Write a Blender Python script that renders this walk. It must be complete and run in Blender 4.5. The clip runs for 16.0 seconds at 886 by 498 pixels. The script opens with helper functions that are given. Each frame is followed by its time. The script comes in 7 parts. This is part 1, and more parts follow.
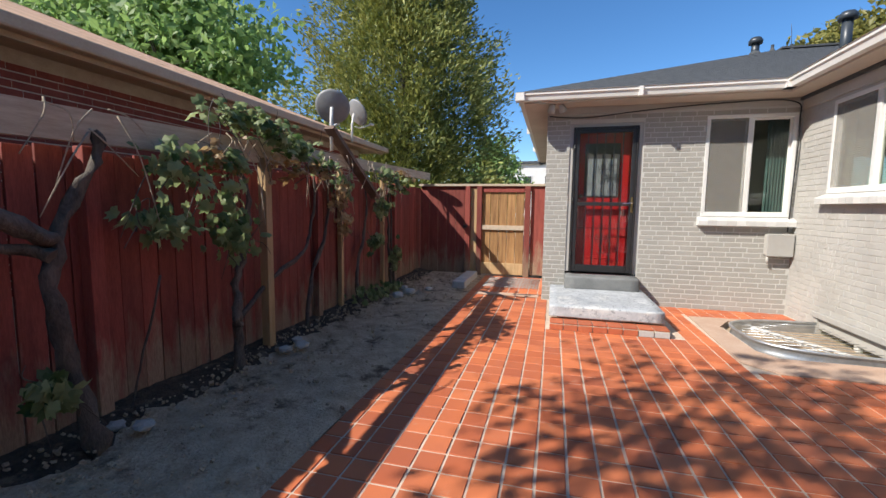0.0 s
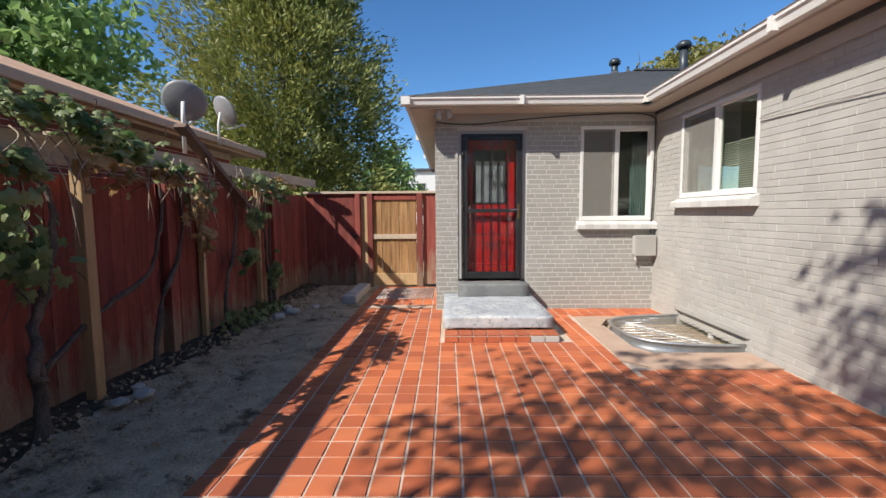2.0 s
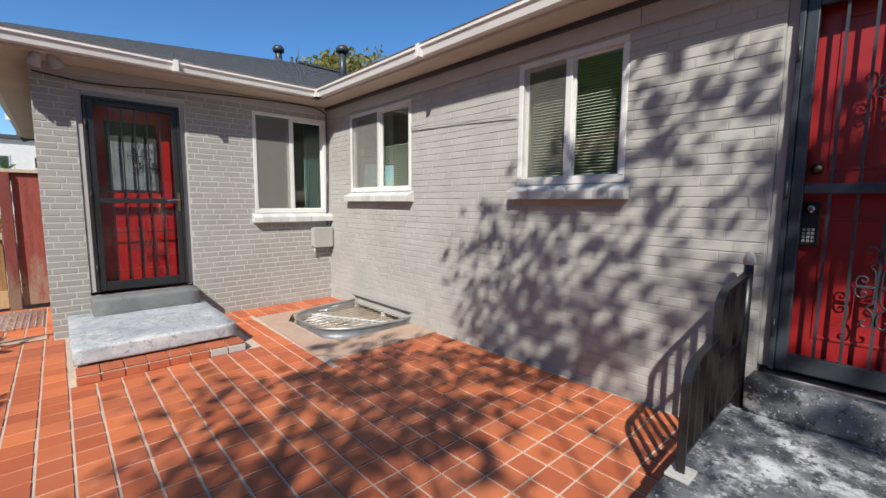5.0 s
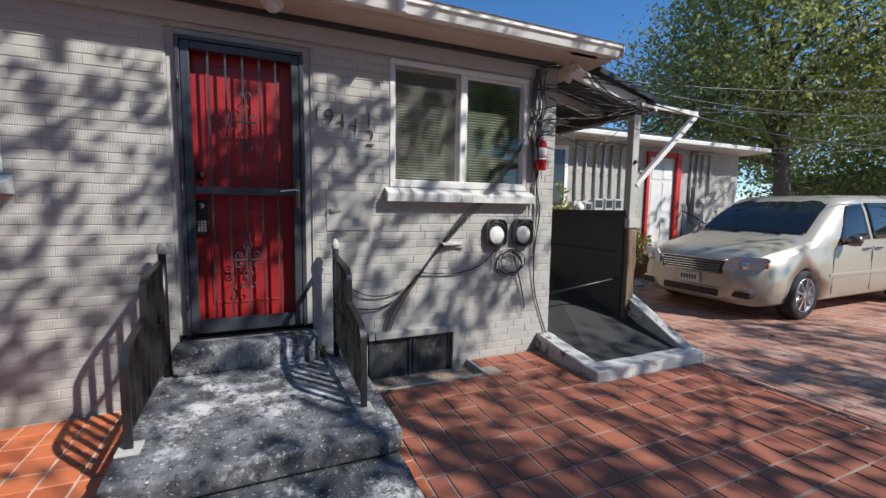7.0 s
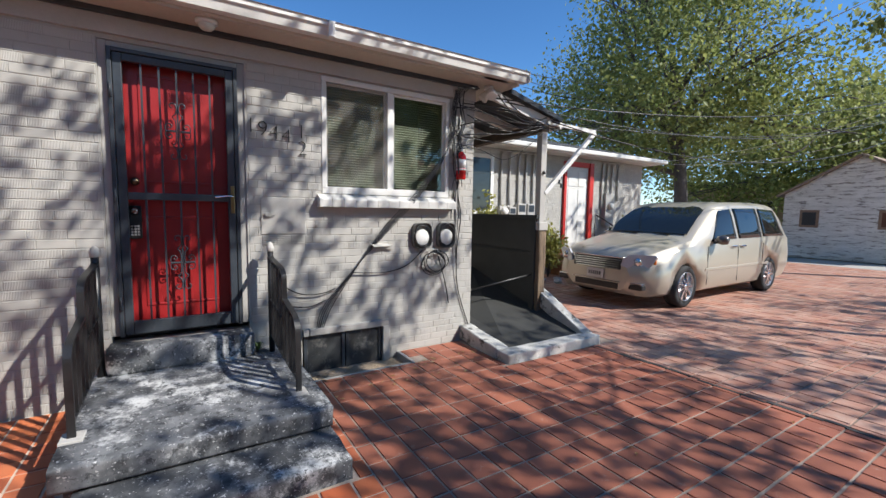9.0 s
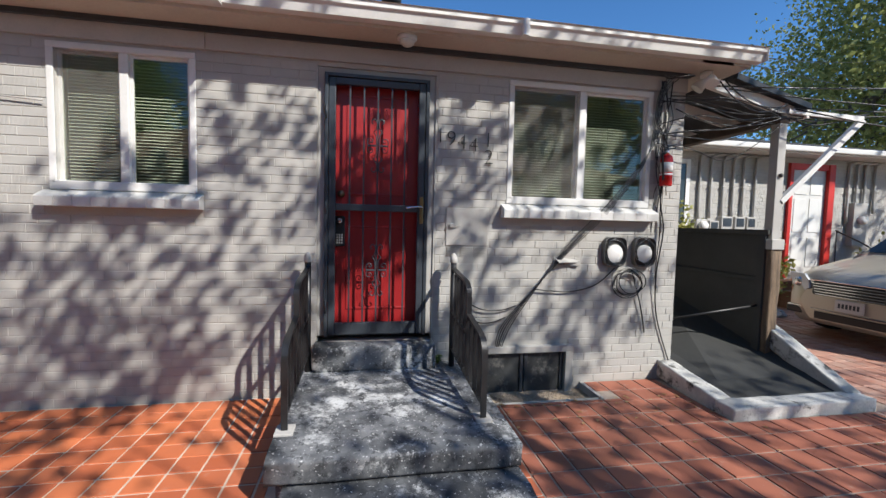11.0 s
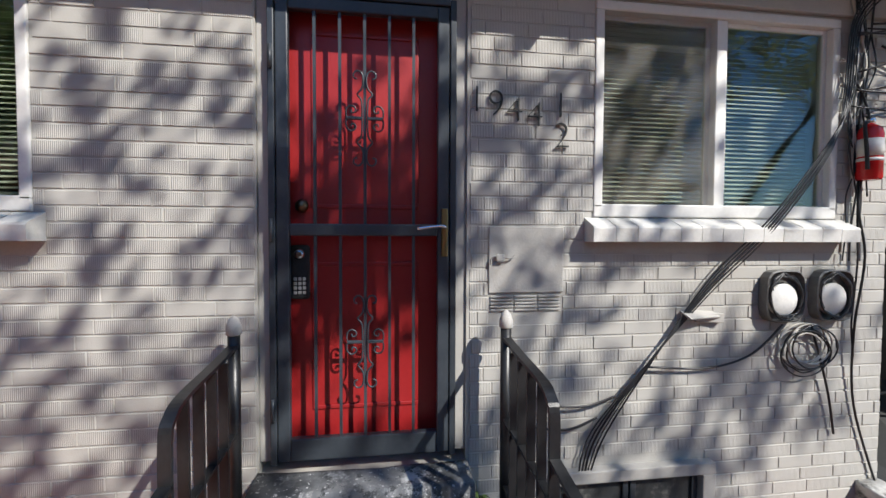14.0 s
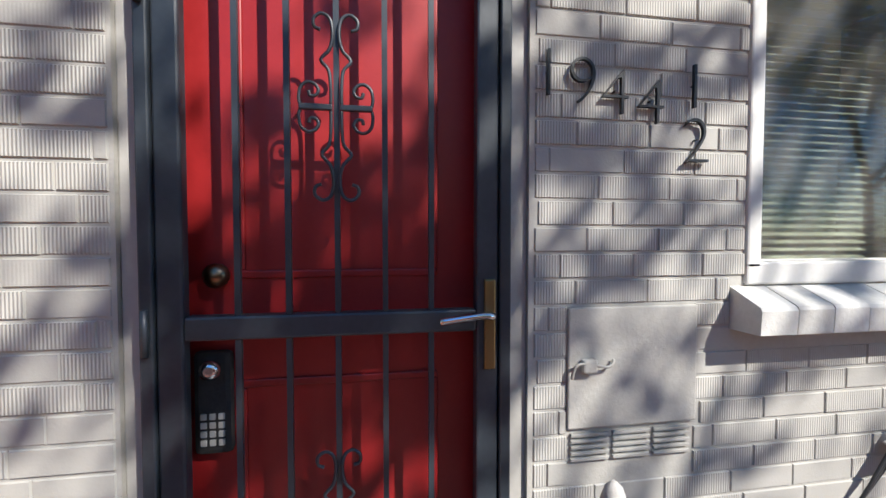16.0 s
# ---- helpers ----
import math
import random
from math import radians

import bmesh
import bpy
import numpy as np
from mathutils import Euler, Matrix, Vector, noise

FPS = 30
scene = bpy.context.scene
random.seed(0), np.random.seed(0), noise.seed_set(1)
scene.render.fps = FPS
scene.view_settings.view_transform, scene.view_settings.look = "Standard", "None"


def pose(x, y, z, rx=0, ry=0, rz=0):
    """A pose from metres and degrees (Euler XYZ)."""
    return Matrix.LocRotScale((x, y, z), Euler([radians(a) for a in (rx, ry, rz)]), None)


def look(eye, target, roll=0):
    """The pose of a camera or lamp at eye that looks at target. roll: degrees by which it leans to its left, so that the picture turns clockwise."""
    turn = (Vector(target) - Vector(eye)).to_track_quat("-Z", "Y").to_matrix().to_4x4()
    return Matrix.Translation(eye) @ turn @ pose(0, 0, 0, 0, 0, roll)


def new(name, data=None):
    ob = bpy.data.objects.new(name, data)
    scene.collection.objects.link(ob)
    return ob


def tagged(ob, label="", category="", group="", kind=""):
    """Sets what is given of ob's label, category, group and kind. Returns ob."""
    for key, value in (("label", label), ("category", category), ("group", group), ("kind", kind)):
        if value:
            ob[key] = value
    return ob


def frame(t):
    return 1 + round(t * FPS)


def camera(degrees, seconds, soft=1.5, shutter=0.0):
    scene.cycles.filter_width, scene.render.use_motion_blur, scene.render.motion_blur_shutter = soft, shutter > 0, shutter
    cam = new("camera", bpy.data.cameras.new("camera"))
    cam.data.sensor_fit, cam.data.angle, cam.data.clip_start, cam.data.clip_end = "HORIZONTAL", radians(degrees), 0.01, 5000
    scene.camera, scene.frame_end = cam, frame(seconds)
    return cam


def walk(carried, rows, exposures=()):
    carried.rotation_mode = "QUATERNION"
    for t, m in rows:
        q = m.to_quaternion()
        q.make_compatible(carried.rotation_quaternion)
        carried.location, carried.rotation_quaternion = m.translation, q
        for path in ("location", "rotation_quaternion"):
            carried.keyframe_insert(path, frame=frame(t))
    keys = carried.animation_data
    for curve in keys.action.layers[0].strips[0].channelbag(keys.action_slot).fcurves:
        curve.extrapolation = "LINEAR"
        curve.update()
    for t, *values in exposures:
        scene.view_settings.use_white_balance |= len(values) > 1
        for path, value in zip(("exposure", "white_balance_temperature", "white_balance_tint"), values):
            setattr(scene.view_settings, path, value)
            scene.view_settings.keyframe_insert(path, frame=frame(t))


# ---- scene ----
cam = camera(93.1, 16.0)
PATH = [
    (0, (-0.288, 0.094, 1.374), (-0.791, 2.019, 1.175), 0.7),
    (0.5, (-0.285, 0.22, 1.366), (-0.634, 2.18, 1.172), 0.3),
    (1, (-0.227, 0.36, 1.387), (-0.467, 2.337, 1.202), -0.3),
    (1.5, (-0.223, 0.43, 1.405), (-0.351, 2.418, 1.227), -0.6),
    (2, (-0.236, 0.45, 1.397), (-0.262, 2.443, 1.232), -0.4),
    (2.5, (-0.341, 0.474, 1.382), (-0.263, 2.466, 1.222), -0.1),
    (3, (-0.459, 0.531, 1.389), (-0.261, 2.514, 1.227), 0.2),
    (3.2, (-0.495, 0.523, 1.393), (-0.234, 2.499, 1.227), 0.2),
    (5.3, (-0.295, 0.718, 1.453), (1.265, 1.948, 1.223), 0.2),
    (5.5, (-0.313, 0.726, 1.46), (1.38, 1.763, 1.223), 0.1),
    (6, (-0.445, 0.788, 1.388), (1.496, 1.224, 1.191), 0.5),
    (6.5, (-0.575, 0.771, 1.389), (1.406, 0.57, 1.203), 0.5),
    (7, (-0.693, 0.668, 1.431), (1.13, -0.13, 1.235), 0.8),
    (7.5, (-0.859, 0.583, 1.439), (0.747, -0.594, 1.258), 1.0),
    (8, (-1.064, 0.585, 1.414), (0.45, -0.711, 1.243), 0.9),
    (8.5, (-1.145, 0.645, 1.445), (0.423, -0.584, 1.268), 0.8),
    (9, (-1.106, 0.754, 1.449), (0.584, -0.3, 1.273), 0.9),
    (9.5, (-1.068, 0.829, 1.451), (0.737, -0.012, 1.272), 1.3),
    (10, (-1.002, 0.903, 1.433), (0.886, 0.265, 1.261), 1.6),
    (10.2, (-0.956, 0.913, 1.414), (0.954, 0.345, 1.249), 1.7),
    (12.3, (-0.146, 0.7, 1.451), (1.836, 0.45, 1.367), 0.5),
    (12.5, (-0.036, 0.71, 1.453), (1.945, 0.449, 1.368), 0.3),
    (13, (0.259, 0.629, 1.469), (2.241, 0.372, 1.401), 0.2),
    (13.5, (0.501, 0.62, 1.452), (2.483, 0.354, 1.399), 0.1),
    (14, (0.815, 0.662, 1.505), (2.796, 0.39, 1.442), 0.2),
    (14.5, (1.112, 0.632, 1.539), (3.089, 0.352, 1.431), 0.4),
    (15, (1.424, 0.564, 1.598), (3.402, 0.276, 1.542), 0.1),
    (15.5, (1.603, 0.596, 1.626), (3.581, 0.309, 1.556), -0.1),
    (16, (1.741, 0.67, 1.736), (3.713, 0.345, 1.671), 0.0),
]
walk(cam, [(t, look(eye, target, roll)) for t, eye, target, roll in PATH],
     exposures=[(0, 0.46, 6600, 10), (2.0, 0.31, 6600, 10), (3.2, 0.29, 6550, 10), (6.0, 0.10, 6300, 10), (6.8, 0.16, 6250, 10), (8.3, 0.44, 6350, 10), (10.2, 0.36, 6350, 10), (12.5, 0.36, 6350, 10), (14.5, 0.42, 6350, 10), (15.5, 0.54, 6400, 10), (16, 0.70, 6400, 10)])

# ---- light: clear noon-ish sky and a sun from behind the first viewpoint ----
SUN = Vector((-0.92, -0.73, 1.0)).normalized()
world = bpy.data.worlds.new("sky")
world.use_nodes = True
scene.world = world
wt = world.node_tree
sky = wt.nodes.new("ShaderNodeTexSky")
sky.sky_type, sky.sun_disc = "NISHITA", False
sky.sun_elevation = math.asin(SUN.z)
sky.sun_rotation = math.atan2(SUN.x, SUN.y)
sky.air_density, sky.dust_density, sky.ozone_density, sky.altitude = 1.0, 0.0, 4.0, 1600
deep = wt.nodes.new("ShaderNodeHueSaturation")
deep.inputs["Saturation"].default_value = 1.18
wt.links.new(sky.outputs[0], deep.inputs["Color"])
wt.links.new(deep.outputs[0], wt.nodes["Background"].inputs[0])
wt.nodes["Background"].inputs[1].default_value = 0.14
sun = new("sun", bpy.data.lights.new("sun", "SUN"))
sun.data.energy, sun.data.angle, sun.data.color = 5.6, radians(0.53), (1.0, 0.952, 0.875)
sun.matrix_world = look(SUN * 30, (0, 0, 0))


# ---- materials ----
def mat(name, colour, rough=0.8, metal=0.0, spec=0.5):
    m = bpy.data.materials.new(name)
    m.use_nodes = True
    b = m.node_tree.nodes["Principled BSDF"]
    b.inputs["Base Color"].default_value = (*colour, 1)
    b.inputs["Roughness"].default_value = rough
    b.inputs["Metallic"].default_value = metal
    b.inputs["Specular IOR Level"].default_value = spec
    return m


def nd(m, kind, **kw):
    n = m.node_tree.nodes.new(kind)
    for k, v in kw.items():
        n.inputs[k.replace("_", " ")].default_value = v
    return n


def wire(m, a, b):
    m.node_tree.links.new(a, b)


def coords(m, scale=(1, 1, 1), space="Object"):
    tc = nd(m, "ShaderNodeTexCoord")
    mp = nd(m, "ShaderNodeMapping")
    mp.inputs["Scale"].default_value = scale
    wire(m, tc.outputs[space], mp.inputs["Vector"])
    return mp.outputs[0]


def world_coords(m, scale=(1, 1, 1)):
    g = nd(m, "ShaderNodeNewGeometry")
    mp = nd(m, "ShaderNodeMapping")
    mp.inputs["Scale"].default_value = scale
    wire(m, g.outputs["Position"], mp.inputs["Vector"])
    return mp.outputs[0]


def ramp(m, src, lo, hi, c0, c1):
    r = nd(m, "ShaderNodeValToRGB")
    r.color_ramp.elements[0].position, r.color_ramp.elements[1].position = lo, hi
    r.color_ramp.elements[0].color, r.color_ramp.elements[1].color = (*c0, 1), (*c1, 1)
    wire(m, src, r.inputs[0])
    return r.outputs[0]


def mix(m, fac, a, b, mode="MIX"):
    n = m.node_tree.nodes.new("ShaderNodeMix")
    n.data_type, n.blend_type = "RGBA", mode
    for sock, v in ((n.inputs[0], fac), (n.inputs[6], a), (n.inputs[7], b)):
        if hasattr(v, "links"):
            wire(m, v, sock)
        elif isinstance(v, tuple):
            sock.default_value = (*v, 1)
        else:
            sock.default_value = v
    return n.outputs[2]


def grain(m, vec, scale, detail=4.0, rough=0.6):
    n = nd(m, "ShaderNodeTexNoise", Scale=scale, Detail=detail, Roughness=rough)
    wire(m, vec, n.inputs["Vector"])
    return n.outputs["Fac"]


def finish(m, colour=None, bump=None, strength=0.3, depth=0.01, rough=None):
    b = m.node_tree.nodes["Principled BSDF"]
    if colour is not None:
        wire(m, colour, b.inputs["Base Color"])
    if bump is not None:
        bp = nd(m, "ShaderNodeBump", Strength=strength, Distance=depth)
        wire(m, bump, bp.inputs["Height"])
        wire(m, bp.outputs[0], b.inputs["Normal"])
    if rough is not None:
        wire(m, rough, b.inputs["Roughness"])
    return m


def worn(name, c0, c1, scale=6.0, fine=60.0, rough=0.8, bump=0.3, depth=0.006, stretch=(1, 1, 1), metal=0.0, c2=None, patch=1.3):
    """Colour that wanders between two tones at a coarse and a fine scale, with relief."""
    m = mat(name, c0, rough, metal)
    v = world_coords(m, stretch)
    a = grain(m, v, scale)
    f = grain(m, v, fine, 3.0)
    col = ramp(m, a, 0.35, 0.68, c0, c1)
    col = mix(m, 0.35, col, ramp(m, f, 0.35, 0.65, c0, c1))
    if c2 is not None:
        p = grain(m, v, patch, 6.0, 0.7)
        col = mix(m, ramp(m, p, 0.55, 0.66, (0, 0, 0), (1, 1, 1)), col, c2)
    info = nd(m, "ShaderNodeObjectInfo")
    rnd = ramp(m, info.outputs["Random"], 0.0, 1.0, (0.88, 0.88, 0.88), (1.08, 1.08, 1.08))
    col = mix(m, 1.0, col, rnd, "MULTIPLY")
    return finish(m, col, f, bump, depth)
PAINT = worn("grey_wall_paint", (0.36, 0.345, 0.315), (0.43, 0.415, 0.38), 3.0, 90.0, 0.75, 0.3, 0.004)
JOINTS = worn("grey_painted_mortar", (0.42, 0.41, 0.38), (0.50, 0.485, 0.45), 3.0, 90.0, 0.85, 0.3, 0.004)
TRIM_GREY = worn("grey_trim_paint", (0.36, 0.345, 0.32), (0.42, 0.405, 0.375), 3.0, 60.0, 0.6, 0.15, 0.003)
WHITE = worn("white_paint", (0.62, 0.61, 0.58), (0.72, 0.71, 0.68), 3.0, 70.0, 0.5, 0.08, 0.002)
GUTTER = worn("white_gutter_enamel", (0.66, 0.64, 0.60), (0.76, 0.74, 0.70), 2.0, 50.0, 0.4, 0.08, 0.002)
TILE = worn("red_quarry_tile", (0.36, 0.085, 0.035), (0.48, 0.14, 0.06), 5.0, 45.0, 0.7, 0.25, 0.003, c2=(0.30, 0.09, 0.05), patch=0.8)
SILL = worn("pale_sill_paint", (0.50, 0.49, 0.46), (0.60, 0.59, 0.56), 4.0, 70.0, 0.75, 0.4, 0.004)
GROUTDARK = worn("dirty_dark_grout", (0.17, 0.13, 0.10), (0.36, 0.28, 0.23), 1.2, 90.0, 0.95, 0.4, 0.004)
GROUTMID = worn("grey_brown_grout", (0.25, 0.20, 0.165), (0.42, 0.35, 0.29), 1.6, 90.0, 0.95, 0.4, 0.004)
GATEWOOD = worn("orange_brown_gate_boards", (0.17, 0.075, 0.026), (0.46, 0.26, 0.105), 5.0, 50.0, 0.8, 0.4, 0.004, stretch=(5, 5, 0.3))
GROUT = worn("pale_grout", (0.42, 0.33, 0.25), (0.56, 0.46, 0.37), 8.0, 90.0, 0.95, 0.4, 0.004)
DIRT = worn("dry_dirt", (0.30, 0.225, 0.15), (0.58, 0.46, 0.33), 6.0, 45.0, 1.0, 1.0, 0.035, c2=(0.10, 0.07, 0.045), patch=2.6)
CONCRETE = worn("weathered_concrete", (0.34, 0.33, 0.31), (0.48, 0.46, 0.43), 5.0, 60.0, 0.9, 0.4, 0.006)


def flaking_coat(name, dark, mid, flake, cover=0.5):
    """Deck paint worn to a mottle: pale flakes, dark chips and fine speckle."""
    m = mat(name, mid, 0.78)
    v = world_coords(m)
    col = ramp(m, grain(m, v, 4.0, 6.0, 0.65), 0.38, 0.62, dark, mid)
    fl = grain(m, v, 3.2, 9.0, 0.74)
    col = mix(m, ramp(m, fl, cover, cover + 0.11, (0, 0, 0), (0.9, 0.9, 0.9)), col, flake)
    ch = grain(m, v, 17.0, 5.0, 0.75)
    col = mix(m, ramp(m, ch, 0.55, 0.59, (0, 0, 0), (0.85, 0.85, 0.85)), col, tuple(c * 0.7 for c in dark))
    col = mix(m, ramp(m, grain(m, v, 50.0, 3.0), 0.62, 0.68, (0, 0, 0), (0.8, 0.8, 0.8)), col, flake)
    return finish(m, col, ch, 0.5, 0.006)


def stained_fence():
    """Red stain on rough boards, bleached to bare wood near the feet in an uneven line."""
    m = mat("red_stained_boards", (0.2, 0.03, 0.02), 0.85)
    v = world_coords(m, (3, 3, 0.35))
    w = world_coords(m)
    col = ramp(m, grain(m, v, 7.0), 0.35, 0.68, (0.165, 0.030, 0.022), (0.28, 0.062, 0.045))
    fine = grain(m, v, 60.0, 3.0)
    col = mix(m, 0.35, col, ramp(m, fine, 0.35, 0.65, (0.13, 0.025, 0.02), (0.31, 0.075, 0.055)))
    sep = nd(m, "ShaderNodeSeparateXYZ")
    wire(m, w, sep.inputs[0])
    wob = nd(m, "ShaderNodeMath", )
    wob.operation = "MULTIPLY_ADD"
    wire(m, grain(m, world_coords(m, (5, 5, 1.2)), 1.6, 4.0), wob.inputs[0])
    wob.inputs[1].default_value = -1.5
    wire(m, sep.outputs["Z"], wob.inputs[2])
    sh = nd(m, "ShaderNodeMath")
    sh.operation = "ADD"
    sh.inputs[1].default_value = 0.60
    wire(m, wob.outputs[0], sh.inputs[0])
    bare = ramp(m, sh.outputs[0], 0.0, 0.35, (0.9, 0.9, 0.9), (0, 0, 0))
    col = mix(m, bare, col, ramp(m, fine, 0.3, 0.7, (0.20, 0.13, 0.085), (0.34, 0.24, 0.16)))
    info = nd(m, "ShaderNodeObjectInfo")
    col = mix(m, 1.0, col, ramp(m, info.outputs["Random"], 0.0, 1.0, (0.75, 0.75, 0.75), (1.15, 1.15, 1.15)), "MULTIPLY")
    return finish(m, col, fine, 0.4, 0.004)


GREYCOAT = flaking_coat("grey_deck_coating", (0.045, 0.048, 0.053), (0.19, 0.196, 0.205), (0.60, 0.605, 0.60), 0.51)
STOOPCOAT = flaking_coat("pale_blue_grey_stoop_paint", (0.30, 0.32, 0.34), (0.43, 0.45, 0.47), (0.56, 0.56, 0.54), 0.52)
FENCE = stained_fence()
WOOD = worn("weathered_lumber", (0.38, 0.30, 0.22), (0.55, 0.45, 0.34), 9.0, 70.0, 0.85, 0.4, 0.004, stretch=(4, 0.4, 4))
WOODV = worn("pale_upright_lumber", (0.36, 0.23, 0.11), (0.50, 0.35, 0.19), 9.0, 70.0, 0.85, 0.4, 0.004, stretch=(4, 4, 0.35))
DARK = worn("dark_bronze_paint_and_eave_shadow", (0.026, 0.033, 0.042), (0.044, 0.053, 0.063), 8.0, 60.0, 0.4, 0.1, 0.002)
IRON = worn("black_iron_paint", (0.012, 0.012, 0.013), (0.025, 0.025, 0.026), 8.0, 80.0, 0.38, 0.2, 0.002)
# Darker copy of REDDOOR; the long-wall door's shade is put into its colour.
REDSHADED = worn("shaded_red_door_paint", (0.25, 0.010, 0.012), (0.31, 0.016, 0.017), 3.0, 70.0, 0.4, 0.1, 0.002)
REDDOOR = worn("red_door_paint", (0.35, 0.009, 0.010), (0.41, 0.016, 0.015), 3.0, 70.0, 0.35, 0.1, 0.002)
SHINGLE = worn("grey_shingles", (0.045, 0.05, 0.055), (0.085, 0.09, 0.095), 14.0, 60.0, 0.95, 0.6, 0.01)
ROOFTAN = worn("tan_shingles", (0.62, 0.36, 0.22), (0.72, 0.46, 0.30), 14.0, 60.0, 0.95, 0.5, 0.01)
BRICKRED = worn("red_brick", (0.20, 0.04, 0.028), (0.30, 0.07, 0.045), 8.0, 70.0, 0.9, 0.4, 0.004)
BARK = worn("grey_bark", (0.07, 0.06, 0.055), (0.15, 0.13, 0.115), 12.0, 60.0, 0.95, 0.9, 0.015, stretch=(1, 1, 0.4))
PANELDARK = worn("dark_grey_painted_steel", (0.030, 0.031, 0.030), (0.046, 0.047, 0.045), 3.0, 50.0, 0.65, 0.15, 0.003)
VANPAINT = mat("champagne_metallic", (0.50, 0.455, 0.375), 0.30, 0.45)
BLACKRUB = worn("black_rubber", (0.015, 0.015, 0.015), (0.03, 0.03, 0.03), 20, 90, 0.8)
CHROME = mat("bright_chrome", (0.75, 0.75, 0.76), 0.12, 1.0)
# Near-black puts interior shade into backings, floors and panes; it also colours joint earth.
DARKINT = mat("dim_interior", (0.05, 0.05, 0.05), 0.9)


def clear_glass(name, tint, gloss=1.0):
    """A thin pane: see-through, with a mirror that grows towards grazing views."""
    m = bpy.data.materials.new(name)
    m.use_nodes = True
    t = m.node_tree
    t.nodes.clear()
    out = t.nodes.new("ShaderNodeOutputMaterial")
    mx = t.nodes.new("ShaderNodeMixShader")
    tr = t.nodes.new("ShaderNodeBsdfTransparent")
    gl = t.nodes.new("ShaderNodeBsdfGlossy")
    lw = t.nodes.new("ShaderNodeLayerWeight")
    pw = t.nodes.new("ShaderNodeMath")
    pw.operation, pw.inputs[1].default_value = "POWER", 4.0
    fr = t.nodes.new("ShaderNodeMath")
    fr.operation, fr.inputs[1].default_value, fr.inputs[2].default_value = "MULTIPLY_ADD", 0.9, 0.045
    t.links.new(lw.outputs["Facing"], pw.inputs[0])
    t.links.new(pw.outputs[0], fr.inputs[0])
    tr.inputs[0].default_value = (*tint, 1)
    gl.inputs["Roughness"].default_value = 0.01
    gl.inputs[0].default_value = (gloss, gloss, gloss, 1)
    t.links.new(fr.outputs[0], mx.inputs[0])
    t.links.new(tr.outputs[0], mx.inputs[1])
    t.links.new(gl.outputs[0], mx.inputs[2])
    t.links.new(mx.outputs[0], out.inputs[0])
    return m


GLASS = clear_glass("window_glass", (0.75, 0.80, 0.72))
VANGLASS = clear_glass("tinted_car_glass", (0.10, 0.13, 0.13))
STORM = clear_glass("storm_door_glass", (0.92, 0.92, 0.92), 0.8)
LEAF = worn("green_leaves", (0.05, 0.10, 0.018), (0.12, 0.19, 0.035), 3.0, 20.0, 0.6)
CONIFER = worn("conifer_needles", (0.035, 0.06, 0.015), (0.13, 0.14, 0.03), 1.2, 9.0, 0.8)


# ---- mesh helpers ----
def link_mesh(name, bm, material, parent=None, label=""):
    me = bpy.data.meshes.new(name)
    bm.to_mesh(me)
    bm.free()
    me.materials.append(material)
    ob = new(name, me)
    if parent is not None:
        ob.parent = parent
    if label:
        ob["label"] = label
    return ob


def part(name, bm, material, parent, label=""):
    return link_mesh(name, bm, material, parent, label)


def solid(name, bm, material, label, category="", kind="", group=""):
    return tagged(link_mesh(name, bm, material), label, category, group, kind)


def root(name, label, category, m=None, group="", kind=""):
    e = new(name)
    e.empty_display_size = 0.1
    if m is not None:
        e.matrix_basis = m
    return tagged(e, label, category, group, kind)


def shaded(ob):
    ob.visible_shadow = False
    return ob


def box(bm, lo, hi, bevel=0.0, m=None):
    x0, y0, z0 = lo
    x1, y1, z1 = hi
    vs = [bm.verts.new(p) for p in ((x0, y0, z0), (x1, y0, z0), (x1, y1, z0), (x0, y1, z0), (x0, y0, z1), (x1, y0, z1), (x1, y1, z1), (x0, y1, z1))]
    fs = [bm.faces.new([vs[i] for i in f]) for f in ((3, 2, 1, 0), (4, 5, 6, 7), (0, 1, 5, 4), (1, 2, 6, 5), (2, 3, 7, 6), (3, 0, 4, 7))]
    if bevel:
        es = list({e for f in fs for e in f.edges})
        r = bmesh.ops.bevel(bm, geom=es, offset=bevel, segments=2, affect="EDGES", profile=0.5)
        vs = list({v for f in r["faces"] for v in f.verts} | {v for v in vs if v.is_valid})
    if m is not None:
        bmesh.ops.transform(bm, matrix=m, verts=[v for v in vs if v.is_valid])
    return bm


def B(lo, hi, bevel=0.0, m=None):
    return box(bmesh.new(), lo, hi, bevel, m)


def bar(bm, a, b, w, d, up=(0, 0, 1)):
    """A square bar from a to b, w across and d along up."""
    a, b = Vector(a), Vector(b)
    t = (b - a).normalized()
    s = t.cross(Vector(up))
    if s.length < 1e-4:
        s = t.cross(Vector((1, 0, 0)))
    s.normalize()
    u = s.cross(t)
    vs = []
    for p in (a, b):
        for i, j in ((-1, -1), (1, -1), (1, 1), (-1, 1)):
            vs.append(bm.verts.new(p + s * (i * w / 2) + u * (j * d / 2)))
    for f in ((0, 1, 2, 3), (7, 6, 5, 4), (0, 4, 5, 1), (1, 5, 6, 2), (2, 6, 7, 3), (3, 7, 4, 0)):
        bm.faces.new([vs[i] for i in f])
    return bm


